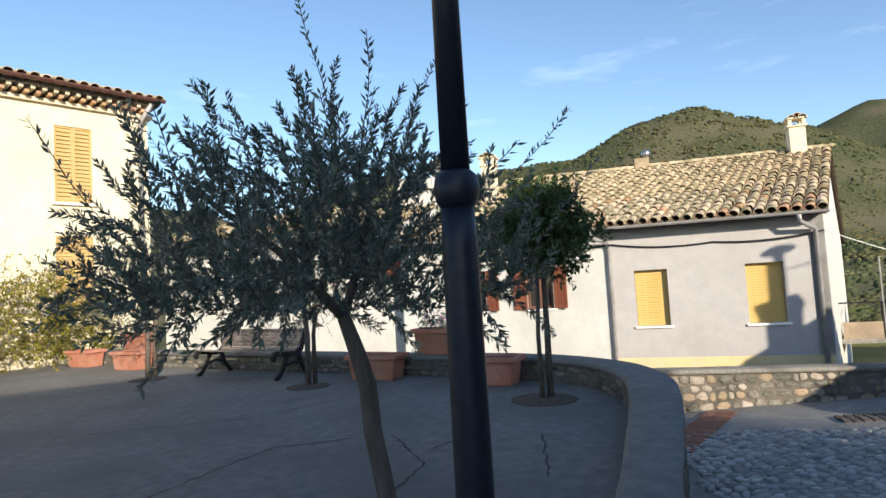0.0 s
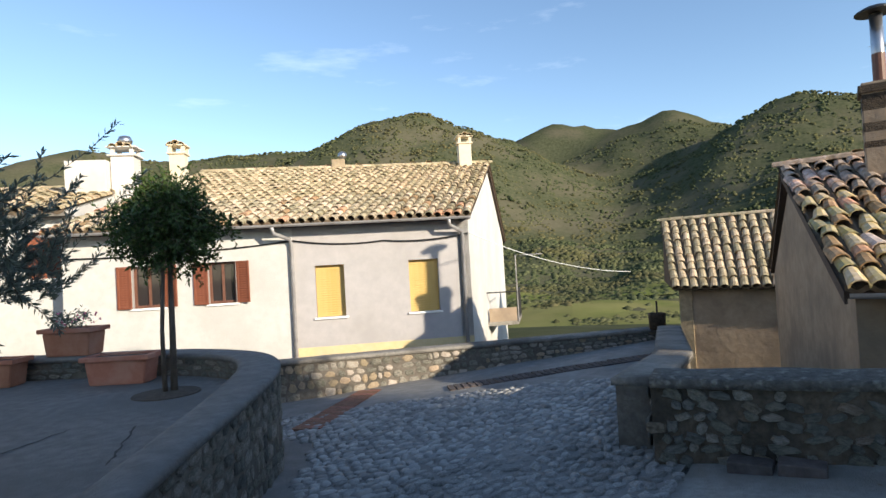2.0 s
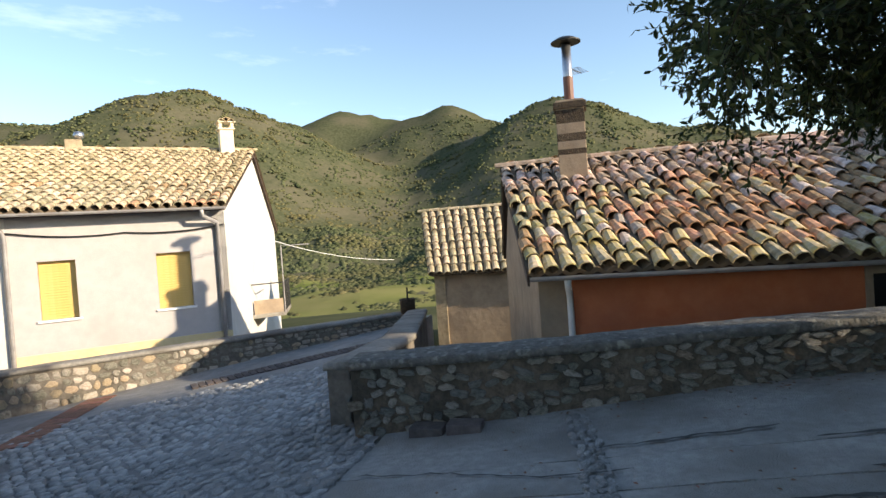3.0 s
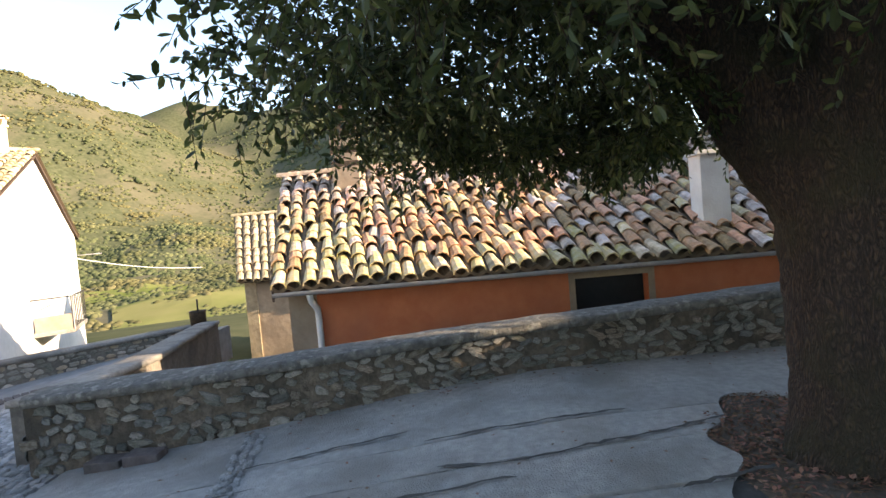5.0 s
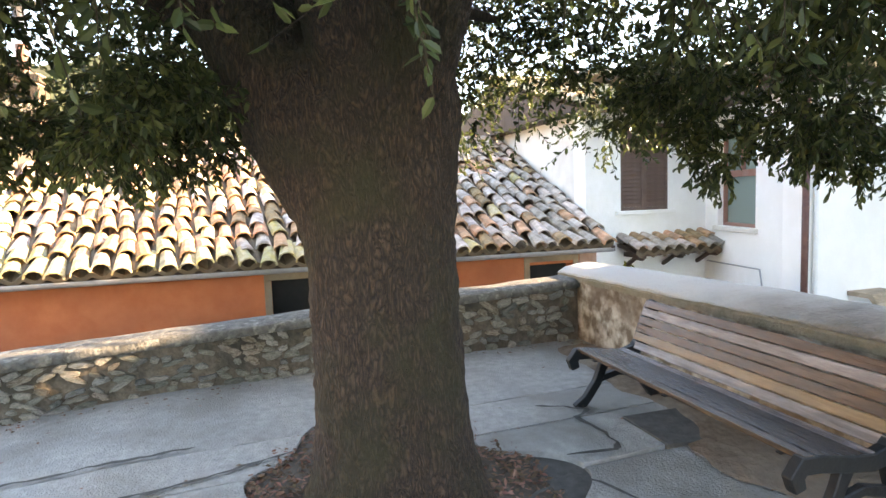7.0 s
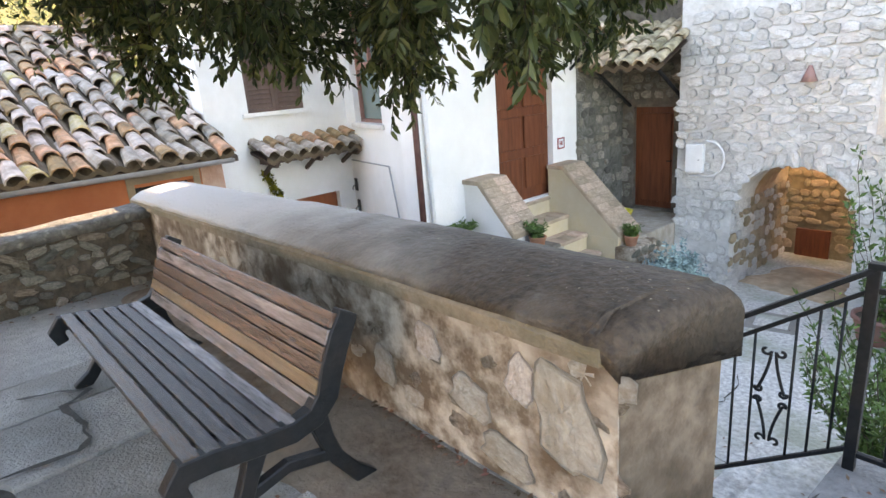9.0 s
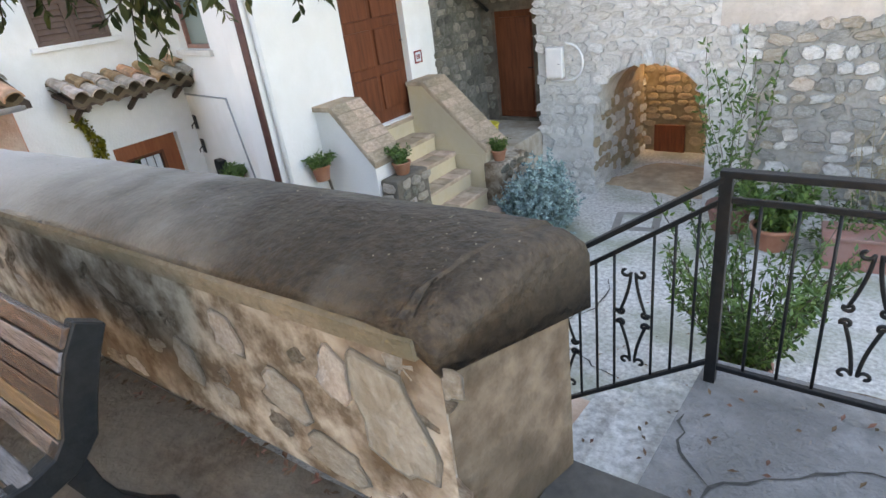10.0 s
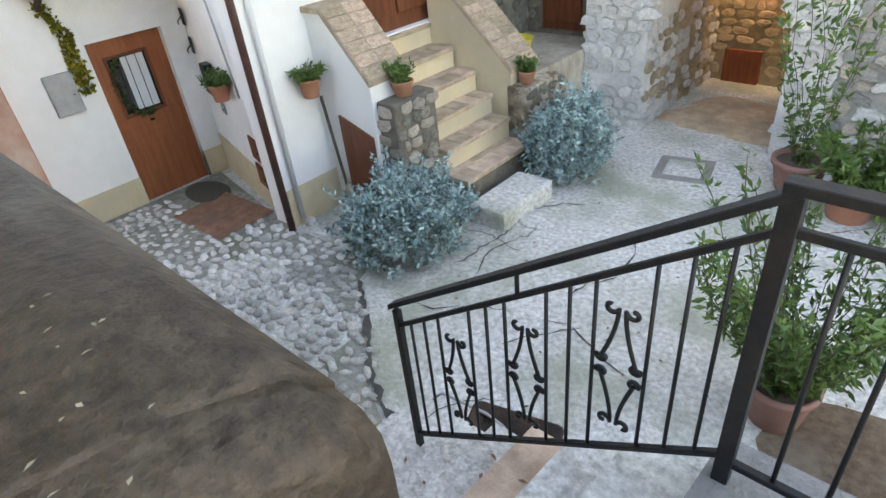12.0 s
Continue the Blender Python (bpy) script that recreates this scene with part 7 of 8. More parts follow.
def silver_bush(at, rx, ry, h, seed):
    rr = random.Random(seed)
    o = thing("silver_bush", "silvery blue-grey cotton lavender bush on the courtyard floor", "bush", at, group="silver bushes")
    items, sticks = [], []
    for _ in range(720):
        a, q = rr.uniform(0, 6.28), rr.random() ** 0.5
        f = math.sqrt(max(0.0, 1 - q * q))
        lump = 1 + 0.35 * noise.noise((math.cos(a) * 2.2 + seed, math.sin(a) * 2.2, q * 2.5)) + (rr.uniform(0.1, 0.3) if rr.random() < 0.15 else 0)
        tip = Vector((math.cos(a) * rx * q * lump, math.sin(a) * ry * q * lump, 0.06 + h * (f ** 0.7) * lump * rr.uniform(0.7, 1.1)))
        root = Vector((tip.x * 0.55, tip.y * 0.55, max(0, tip.z - 0.3)))
        sticks.append((root, tip))
        ax = (tip - root).normalized()
        for k in range(17):
            p = root.lerp(tip, 0.35 + 0.65 * k / 17)
            items.append((p, (ax * 0.5 + rnd_dir(rr)).normalized(), rnd_dir(rr), rr.uniform(0.045, 0.078), 0.03))
    leaf_part("foliage", items, "leaf_silver", o)
    stem_mesh(sticks, 0.003, "leaf_silver", o, "stem")
    return o


silver_bush((4.98, -12.0, court_z(5, -12)), 0.60, 0.72, 0.70, 81)
silver_bush((4.42, -14.1, court_z(4.4, -14.1)), 0.44, 0.52, 0.84, 82)
# creeper by the front door
rr = random.Random(91)
vine = thing("creeper", "green creeper hanging down the wall beside the door", "climbing plant", (DX - 0.03, -10.88, 0))
items, sticks = [], []
for k in range(46):
    z = 0.52 - k * 0.021
    p = Vector((0, 0.12 * max(0, 1 - k / 14) - 0.0, z))
    if k:
        sticks.append((last, p))
    last = p
    for _ in range(9):
        items.append((p + Vector((-0.02, rr.uniform(-0.07, 0.07), rr.uniform(-0.02, 0.02))), rnd_dir(rr), rnd_dir(rr), rr.uniform(0.045, 0.075), 0.045))
leaf_part("foliage", items, "leaf_yellow", vine, "yellow-green leaves")
stem_mesh(sticks, 0.008, "bark_grey", vine, "stem")
# wheelbarrow under the railing
wb = thing("wheelbarrow", "rusty wheelbarrow with tubular handles tipped beside the steps", "wheelbarrow", (2.62, -10.48, -1.80), 20)
wb.scale = (0.66, 0.66, 0.66)
bm = bmesh.new()
loops = []
for z, lx, ly, inset in ((0.16, 0.24, 0.17, 0), (0.20, 0.29, 0.21, 0), (0.52, 0.42, 0.32, 0), (0.53, 0.43, 0.33, 0), (0.53, 0.41, 0.31, 1), (0.24, 0.27, 0.19, 1)):
    loops.append([bm.verts.new((sx * lx + 0.07 * math.cos(t) - 0.07 * sx, sy * ly + 0.07 * math.sin(t) - 0.07 * sy, z + 0.10 * (sx * lx) * (z > 0.3)))
                  for sx, sy, t0 in ((1, 1, 0), (-1, 1, 90), (-1, -1, 180), (1, -1, 270)) for t in (radians(t0), radians(t0 + 45), radians(t0 + 90))])
for a, b in zip(loops, loops[1:]):
    for k in range(12):
        bm.faces.new((a[k], a[(k + 1) % 12], b[(k + 1) % 12], b[k]))
bm.faces.new(loops[0][::-1])
bm.faces.new(loops[-1])
bmesh.ops.recalc_face_normals(bm, faces=bm.faces)
part("tray", bm, "rust", wb, "dark rusty tray", True)
for y in (-0.25, 0.25):
    part("handle", tube(bmesh.new(), [(-0.5, y * 0.5, 0.05), (-0.1, y, 0.2), (0.3, y, 0.5), (0.75, y * 1.1, 0.62), (0.85, y * 1.1, 0.5)], 0.016, 7), "grey_metal", wb, "", True)
    part("leg", tube(bmesh.new(), [(0.2, y, 0.42), (0.35, y * 1.1, 0.02)], 0.014, 6), "grey_metal", wb)
part("wheel", tube(bmesh.new(), [(-0.48 + 0.15 * math.cos(a), 0, 0.13 + 0.15 * math.sin(a)) for a in [i * math.pi / 8 for i in range(17)]], 0.03, 8), "black", wb, "", True)
yb = thing("plastic_tub", "yellow plastic tub by the stone recess", "tub", (5.75, -15.0, -0.82))
part("bowl", lathe(bmesh.new(), [(0.14, 0), (0.2, 0.25), (0.22, 0.27), (0.19, 0.27), (0.13, 0.03)], 18), "yellow_plastic", yb, "", True)
mh = thing("manhole_cover", "square cement manhole cover in the courtyard", "manhole", (3.40, -14.9, court_z(3.4, -14.9)), 12)
part("frame", boxed(-0.3, 0.3, -0.3, 0.3, -0.02, 0.008, 0.004), "concrete", mh)
part("lid", boxed(-0.2, 0.2, -0.2, 0.2, 0.0, 0.014, 0.004), "court", mh)

# ---- plaza things ----
def planter(at, turn, w=0.80, d=0.36, h=0.36, label="square-edged terracotta planter on the plaza", lip=0.03):
    o = thing("planter", label, "planter", at, turn, "terracotta planters")
    bm = bmesh.new()
    lo = 0.86
    vs = [[bm.verts.new((sx * w / 2 * s, sy * d / 2 * s, z)) for sx, sy in ((-1, -1), (1, -1), (1, 1), (-1, 1))] for s, z in ((lo, 0), (0.96, h - 0.06))]
    for k in range(4):
        bm.faces.new((vs[0][k], vs[0][(k + 1) % 4], vs[1][(k + 1) % 4], vs[1][k]))
    bm.faces.new(vs[0][::-1])
    bm.faces.new(vs[1])
    bmesh.ops.bevel(bm, geom=bm.edges[:], offset=0.012, segments=2, affect="EDGES")
    part("box", bm, "terracotta", o)
    rim = bmesh.new()
    for x0, x1, y0, y1 in ((-w / 2 - lip, w / 2 + lip, -d / 2 - lip, -d / 2 + 0.02), (-w / 2 - lip, w / 2 + lip, d / 2 - 0.02, d / 2 + lip), (-w / 2 - lip, -w / 2 + 0.02, -d / 2 + 0.02, d / 2 - 0.02), (w / 2 - 0.02, w / 2 + lip, -d / 2 + 0.02, d / 2 - 0.02)):
        box(rim, x0, x1, y0, y1, h - 0.06, h, 0.008)
    part("rim", rim, "terracotta", o)
    part("soil", boxed(-w / 2 + 0.02, w / 2 - 0.02, -d / 2 + 0.02, d / 2 - 0.02, h - 0.05, h - 0.03), "soil", o)
    return o


wall_turn = math.degrees(math.atan2(-0.875, 0.484))
planter((4.28, 6.37, PLAZA_Z), -56)
planter((3.42, 8.02, PLAZA_Z), -54)
planter((0.45, 13.42, PLAZA_Z), -55)
planter((-0.40, 15.12, PLAZA_Z), -55)
for p in ((4.27, 7.62, PLAZA_TOP), (0.62, 14.25, PLAZA_TOP)):
    o = planter(p, wall_turn, 0.72, 0.36, 0.38, "terracotta planter of faded flowers on the plaza wall")
    rr = random.Random(int(p[1] * 10))
    items, sticks = sprays(rr, [(Vector((rr.uniform(-0.3, 0.3), rr.uniform(-0.12, 0.12), 0.42 + rr.uniform(0, 0.1))), 0.08) for _ in range(10)], 8, 6, 0.12, 0.05, 0.0, 0.4)
    leaf_part("foliage", items, "leaf_olive", o)
    leaf_part("flowers", [(Vector((rr.uniform(-0.32, 0.32), rr.uniform(-0.14, 0.14), rr.uniform(0.42, 0.6))), rnd_dir(rr), rnd_dir(rr), 0.045, 0.045) for _ in range(40)], "flower", o)


def tree_ring(x, y, r_):
    o = thing("tree_pit", "round soil pit round a plaza tree", "tree pit", (x, y, PLAZA_Z))
    part("soil", lathe(bmesh.new(), [(r_, 0), (r_ * 0.98, 0.012), (r_ * 0.3, 0.03)], 22), "soil", o)


tree_ring(4.1, 5.08, 0.36)
tree_ring(2.43, 8.17, 0.3)
tree_ring(0.6, 11.3, 0.3)
for k, (x, y) in enumerate(((2.43, 8.17), (0.6, 11.3))):
    rr = random.Random(40 + k)
    o = thing("small_olive", "young olive tree with pale slim stems on the plaza", "tree")
    part("trunk", tube(bmesh.new(), [(x, y, PLAZA_Z), (x + 0.02, y, 0.9), (x - 0.02, y + 0.05, 1.6)], [0.045, 0.04, 0.03], 8), "bark_grey", o, "", True)
    part("trunk", tube(bmesh.new(), [(x + 0.12, y + 0.05, PLAZA_Z), (x + 0.12, y + 0.04, 0.9), (x + 0.2, y + 0.05, 1.6)], [0.035, 0.03, 0.02], 8), "bark_grey", o, "", True)
    items, sticks = sprays(rr, [(Vector((x, y, 1.9)) + Vector((rr.uniform(-0.8, 0.8), rr.uniform(-0.8, 0.8), rr.uniform(-0.6, 0.8))), 0.25) for _ in range(40)], 14, 10, 0.35, 0.055, 0.1, 0.24)
    leaf_part("crown", items, "leaf_olive", o)
    stem_mesh(sticks, 0.004, "bark_grey", o)
# sunlit shrubs at the plaza's end
rr = random.Random(60)
for k, (x, y, s, h) in enumerate(((-3.3, 14.4, 1.1, 1.7), (-2.0, 15.6, 1.2, 2.1), (-5.0, 14.0, 1.3, 1.9), (-0.7, 16.6, 0.9, 1.5))):
    o = thing("shrub", "sunlit yellowing shrub beside the cream house", "shrub", (x, y, PLAZA_Z), group="yellow shrubs")
    items, sticks = sprays(rr, [(Vector((rr.uniform(-s, s), rr.uniform(-s, s) * 0.7, h * rr.uniform(0.05, 1.0) ** 0.8)), 0.3) for _ in range(70)], 12, 7, 0.3, 0.075, 0.0, 0.5)
    leaf_part("foliage", items, "leaf_yellow", o)
    stem_mesh(sticks, 0.005, "bark_grey", o, "stem")
# pot on the corner of the lane wall
vase = thing("stone_pot", "dark cylindrical pot on the corner of the lane wall", "pot", (13.55, 2.2, -0.22))
part("body", lathe(bmesh.new(), [(0.17, 0), (0.18, 0.3), (0.19, 0.34), (0.15, 0.34), (0.14, 0.1)], 18), "cap_dark", vase, "", True)
part("stake", tube(bmesh.new(), [(0.02, 0, 0.2), (0.03, 0, 0.6)], 0.02, 6), "iron", vase)
# balcony and washing frame at the gable
bal = thing("balcony", "small balcony with iron rail and tan screen on the gable", "balcony")
bo = a_pt(2.36, 2.5, -0.62)
part("slab", gable_wall(bmesh.new(), [bo, bo + AS * 1.0, bo + AS * 1.0 + AQ * 1.6, bo + AQ * 1.6], (0, 0, 0.12)), "cap", bal)
for i in range(9):
    q = bo + AS * 0.98 + AQ * (1.6 * i / 8)
    part("baluster", tube(bmesh.new(), [q + Vector((0, 0, 0.1)), q + Vector((0, 0, 1.05))], 0.016, 5), "iron", bal)
part("rail", tube(bmesh.new(), [bo + Vector((0, 0, 1.05)), bo + AS * 0.98 + Vector((0, 0, 1.05)), bo + AS * 0.98 + AQ * 1.6 + Vector((0, 0, 1.05))], 0.02, 6), "iron", bal)
part("screen", gable_wall(bmesh.new(), [bo + AS * 0.05 + Vector((0, 0, 0.12)), bo + AS * 0.95 + Vector((0, 0, 0.12)), bo + AS * 0.95 + Vector((0, 0, 0.55)), bo + AS * 0.05 + Vector((0, 0, 0.55))], AQ * 0.02), "rough_wall", bal, "tan screen")
part("frame", tube(bmesh.new(), [bo + AS * 1.0 + Vector((0, 0, 0.1)), bo + AS * 1.0 + Vector((0, 0, 2.2)), bo + AS * 1.9 + Vector((0, 0, 2.2))], 0.02, 6), "gutter", bal)
# overhead cables
def cable(name, pts, r_, label, sag=0.0):
    o = thing(name, label, "cable")
    out = []
    for a, b in zip(pts, pts[1:]):
        a, b = Vector(a), Vector(b)
        for k in range(10):
            t = k / 10
            out.append(a.lerp(b, t) + Vector((0, 0, -sag * 4 * t * (1 - t))))
    out.append(Vector(pts[-1]))
    part("wire", tube(bmesh.new(), out, r_, 5), "iron" if "dark" in label else "pipe_white", o, "", True)


cable("facade_cable", [a_pt(-7.2, -0.03, 2.05), a_pt(-2.0, -0.03, 2.22), a_pt(0.2, -0.03, 2.12), a_pt(2.36, -0.06, 2.2)], 0.018, "dark cable strung along the grey facade", 0.08)
cable("overhead_wire", [a_pt(2.36, -0.06, 2.2), (19.2, 4.4, 0.85)], 0.010, "pale overhead wire from the house towards the valley", 0.25)
bird = thing("tv_aerial", "small television aerial strapped to the flue", "aerial", (11.50, -1.83, 4.44))
part("boom", tube(bmesh.new(), [(0.08, 0, 0), (0.9, -0.25, 0.08)], 0.012, 5), "steel", bird)
for i in range(6):
    q = Vector((0.25 + 0.12 * i, -0.06 - 0.034 * i, 0.02 + 0.01 * i))
    part("element", tube(bmesh.new(), [q + Vector((-0.05, -0.16, 0)), q + Vector((0.05, 0.16, 0))], 0.006, 4), "steel", bird)
# second chimney on the orange roof near the courtyard house
c = chimney("chimney", (8.93, -7.42, 1.38), 0.40, 0.40, 0.92, 0, "pale_wall", "", "pale plastered chimney on the orange house's roof", 0.5)
part("ledge", boxed(-0.25, 0.25, -0.25, 0.25, 0.9, 0.96, 0.01), "pale_wall", c)


# ---- slabs, cracks, stones, cobbles ----
terrace = thing("terrace_paving", "grey concrete terrace slabs with dark open joints", "paving", kind="structure")
rnd = random.Random(12)
edge_x = lambda y: 5.62 + max(0.0, -y) * 0.078


def bed_reach(x, y):
    """Under 1 inside the earth patch round the oak."""
    a = math.atan2((y - TY) / 0.95, x - TX)
    q = math.hypot(x - TX, (y - TY) / 0.95)
    return q / (0.95 * (1 + 0.16 * math.sin(3 * a + 1) + 0.10 * math.sin(7 * a)))


strip_w = [1.45, 0.53, 0.62, 1.0, 1.2, 1.3, 1.4, 1.0]
off = -0.12
for k, w in enumerate(strip_w):
    y = -0.14
    while y > -8.55:
        ln = 9.0 if k < 4 else rnd.uniform(3.4, 6.0)
        y2 = max(y - ln, -8.6)
        if y2 < -7.6:
            y2 = -8.6
        g, g2 = 0.012, 0.005
        near_bed = abs(edge_x(y) - off - w / 2 - TX) < 1.5 and y > TY - 1.4 and y2 < TY + 1.4
        st = 0.035 if near_bed else 0.07
        ny_, nx_ = max(3, round((y - y2) / st)), max(3, round(w / st))
        lift = rnd.uniform(-0.012, 0.012)
        bm = bmesh.new()
        tops = []
        for i in range(ny_ + 1):
            row = []
            for q in range(nx_ + 1):
                y_ = y + (y2 - y) * i / ny_ + (-g2 if i == 0 else g2 if i == ny_ else 0)
                x_ = edge_x(y_) - off - g - (w - 2 * g) * q / nx_
                if q in (0, nx_):
                    x_ += 0.012 * noise.noise((y_ * 2.5, k * 3.1, q))
                if i in (0, ny_):
                    y_ += 0.02 * noise.noise((x_ * 3, k * 2.1, i))
                row.append(bm.verts.new((x_, y_, ground_z(x_, y_) + lift + 0.006 * noise.noise((x_ * 1.7, y_ * 1.7, 0)))))
            tops.append(row)
        for a, b in zip(tops, tops[1:]):
            for q in range(nx_):
                mid_ = (a[q].co + b[q + 1].co) / 2
                if bed_reach(mid_.x, mid_.y) > 1.0:
                    bm.faces.new((a[q], a[q + 1], b[q + 1], b[q]))
        for v in [v for v in bm.verts if not v.link_faces]:
            bm.verts.remove(v)
        if near_bed:                # draw the cut edge onto the bed's outline
            for v in bm.verts:
                q = bed_reach(v.co.x, v.co.y)
                if q < 1.06 and v.is_boundary:
                    v.co.x, v.co.y = TX + (v.co.x - TX) / q, TY + (v.co.y - TY) / q
        if bm.faces:
            bmesh.ops.recalc_face_normals(bm, faces=bm.faces)
            bm.faces.ensure_lookup_table()
            if bm.faces[0].normal.z < 0:
                bmesh.ops.reverse_faces(bm, faces=bm.faces)
            skirt(bm, 0.06)
            part("slab", bm, "concrete", terrace)
        else:
            bm.free()
        y = y2
    off += w


def crack(name, pts, width, z, label, parent=None):
    """A dark crooked strip a hair above a floor: a crack, or a ledge's painted shadow."""
    rr = random.Random(len(pts) * 7 + int(pts[0][0] * 10))
    bm = bmesh.new()
    line = even(pts, 0.07)
    rows = []
    for i, (x, y) in enumerate(line):
        jx, jy = rr.uniform(-0.018, 0.018), rr.uniform(-0.018, 0.018)
        d = Vector((line[min(i + 1, len(line) - 1)][0] - line[max(i - 1, 0)][0], line[min(i + 1, len(line) - 1)][1] - line[max(i - 1, 0)][1], 0)).normalized()
        w = width * rr.uniform(0.3, 1.2) * (0.2 if i in (0, len(line) - 1) else 1)
        s = Vector((-d.y, d.x, 0)) * w / 2
        rows.append([bm.verts.new((x + jx + k * s.x, y + jy + k * s.y, z(x, y))) for k in (-1, 1)])
    for a, b in zip(rows, rows[1:]):
        bm.faces.new((a[0], b[0], b[1], a[1]))
    bmesh.ops.recalc_face_normals(bm, faces=bm.faces)
    return single(name, bm, "joint", label, "crack", "structure")


flat = lambda z: (lambda x, y: z)
slope = lambda x, y: ground_z(x, y) + 0.016
for pts in ([(0.1, 4.4), (1.2, 5.2), (1.9, 5.0)], [(2.2, 4.2), (2.9, 4.5)], [(1.3, 3.3), (2.0, 3.9), (2.2, 4.9)], [(-0.5, 7.2), (1.4, 6.6), (2.4, 6.9)], [(-1.0, 10.5), (0.4, 10.0)], [(2.5, 3.1), (3.2, 4.0)]):
    crack("floor_crack", pts, 0.022, flat(PLAZA_Z + 0.004), "dark crack in the plaza floor")
# slab joints drawn wider, with the shadow line of their ledges painted in
for pts in ([(4.58, -3.33), (4.62, -3.74), (4.66, -4.3), (4.72, -4.85)], [(4.09, -3.43), (4.0, -3.9), (4.16, -4.62), (4.25, -4.95), (4.42, -5.42)], [(4.62, -2.0), (4.72, -2.6), (4.84, -3.2)], [(3.6, -2.2), (3.72, -3.1), (3.8, -3.9)], [(3.46, -4.76), (3.53, -5.03), (3.64, -5.35)],
            [(4.61, -7.13), (4.42, -7.47), (4.3, -7.33), (3.88, -7.35), (3.78, -7.3), (3.81, -6.98)]):
    crack("floor_crack", pts, 0.04, slope, "dark joint and painted shadow line along a broken slab edge")
for pts in ([(4.35, -0.3), (4.3, -1.0), (4.15, -1.6), (4.2, -2.2)], [(3.2, -7.1), (3.6, -6.9), (3.4, -6.5)], [(2.1, -6.6), (2.9, -7.4)]):
    crack("floor_crack", pts, 0.022, slope, "dark crack across the terrace slabs")
for pts in ([(1.36, -9.28), (1.29, -9.41), (1.15, -9.54), (0.9, -9.72), (0.4, -9.88)], [(1.5, -9.8), (1.46, -9.56), (1.3, -9.42)]):
    crack("floor_crack", pts, 0.014, flat(LAND_Z + 0.004), "dark crack across the landing")
crack("floor_crack", [(4.95, -11.3), (4.4, -10.9), (3.9, -10.5), (3.5, -10.3)], 0.07, lambda x, y: court_z(x, y) + 0.03, "open joint between cobbles and cement")

rr = random.Random(311)
for _ in range(11):
    x, y = rr.uniform(1.8, 4.4), rr.uniform(-14.6, -10.7)
    a, pts = rr.uniform(0, 6.28), [(x, y)]
    for _k in range(rr.randrange(3, 7)):
        a += rr.uniform(-0.7, 0.7)
        x, y = x + 0.22 * math.cos(a), y + 0.22 * math.sin(a)
        pts.append((x, y))
    crack("floor_crack", pts, rr.uniform(0.008, 0.02), lambda x, y: court_z(x, y) + 0.008, "thin crack in the courtyard cement")

# trodden earth between bench and wall
bm = bmesh.new()
rows = []
for i in range(41):
    x = 1.9 + 4.1 * i / 40
    far = -7.75 + 0.28 * noise.noise((x * 1.3, 2, 0)) - 0.12 * abs(x - 3.2) + 0.08 * noise.noise((x * 5, 1, 0))
    rows.append([bm.verts.new((x, -8.43 + (far + 8.43) * k / 6, ground_z(x, -8.2) + (0.022 if 0 < k < 6 else 0.004) + 0.006 * noise.noise((x * 4, k, 0)))) for k in range(7)])
for a, b in zip(rows, rows[1:]):
    for k in range(6):
        bm.faces.new((a[k], b[k], b[k + 1], a[k + 1]))
bmesh.ops.recalc_face_normals(bm, faces=bm.faces)
single("earth_strip", bm, "dirt", "trodden brown earth along the foot of the bench wall", "earth", "structure", smooth=True)

def earth_patch(name, x, y, rx, ry, zf, mat, label, seed):
    """A thin ragged patch lying on a floor."""
    bm = bmesh.new()
    mid_, ring_, rim_ = bm.verts.new((x, y, zf(x, y) + 0.012)), [], []
    for k in range(36):
        a = 2 * math.pi * k / 36
        q = 1 + 0.35 * noise.noise((math.cos(a) * 1.5 + seed, math.sin(a) * 1.5, 0)) + 0.12 * noise.noise((math.cos(a) * 6, math.sin(a) * 6, seed))
        for out, f, lift in ((ring_, 0.8, 0.012), (rim_, 1.0, -0.004)):
            px, py = x + rx * q * f * math.cos(a), y + ry * q * f * math.sin(a)
            out.append(bm.verts.new((px, py, zf(px, py) + lift)))
    for k in range(36):
        j = (k + 1) % 36
        bm.faces.new((mid_, ring_[k], ring_[j]))
        bm.faces.new((ring_[k], rim_[k], rim_[j], ring_[j]))
    bmesh.ops.recalc_face_normals(bm, faces=bm.faces)
    single(name, bm, mat, label, "earth", "structure", smooth=True)


# dirty floor round the big pot, the pot's shadows painted in with it
earth_patch("earth_patch", 0.85, -11.7, 0.85, 0.6, court_z, "dirt", "brown earth with the pot's shadows put into its colour", 3)
earth_patch("earth_patch", 3.3, -16.6, 1.1, 0.8, court_z, "stone_tan", "tan earth on the passage floor", 5)
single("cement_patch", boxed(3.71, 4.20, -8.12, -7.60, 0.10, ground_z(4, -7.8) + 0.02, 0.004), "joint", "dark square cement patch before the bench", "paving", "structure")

# leaf litter under the oak
rr = random.Random(44)
bed = thing("tree_bed", "earth patch covered with fallen brown oak leaves", "tree bed")
bm = bmesh.new()
ring = [(TX + 1.0 * math.cos(a) * (1 + 0.16 * math.sin(3 * a + 1) + 0.08 * math.sin(7 * a)), TY + 0.95 * math.sin(a) * (1 + 0.14 * math.cos(2 * a))) for a in [i * 2 * math.pi / 28 for i in range(28)]]
c0 = bm.verts.new((TX, TY, 0.155 + 0.04))
r1 = [bm.verts.new((TX + (x - TX) * 0.6, TY + (y - TY) * 0.6, ground_z(x, y) + 0.0)) for x, y in ring]
r2 = [bm.verts.new((x, y, ground_z(x, y) - 0.025)) for x, y in ring]
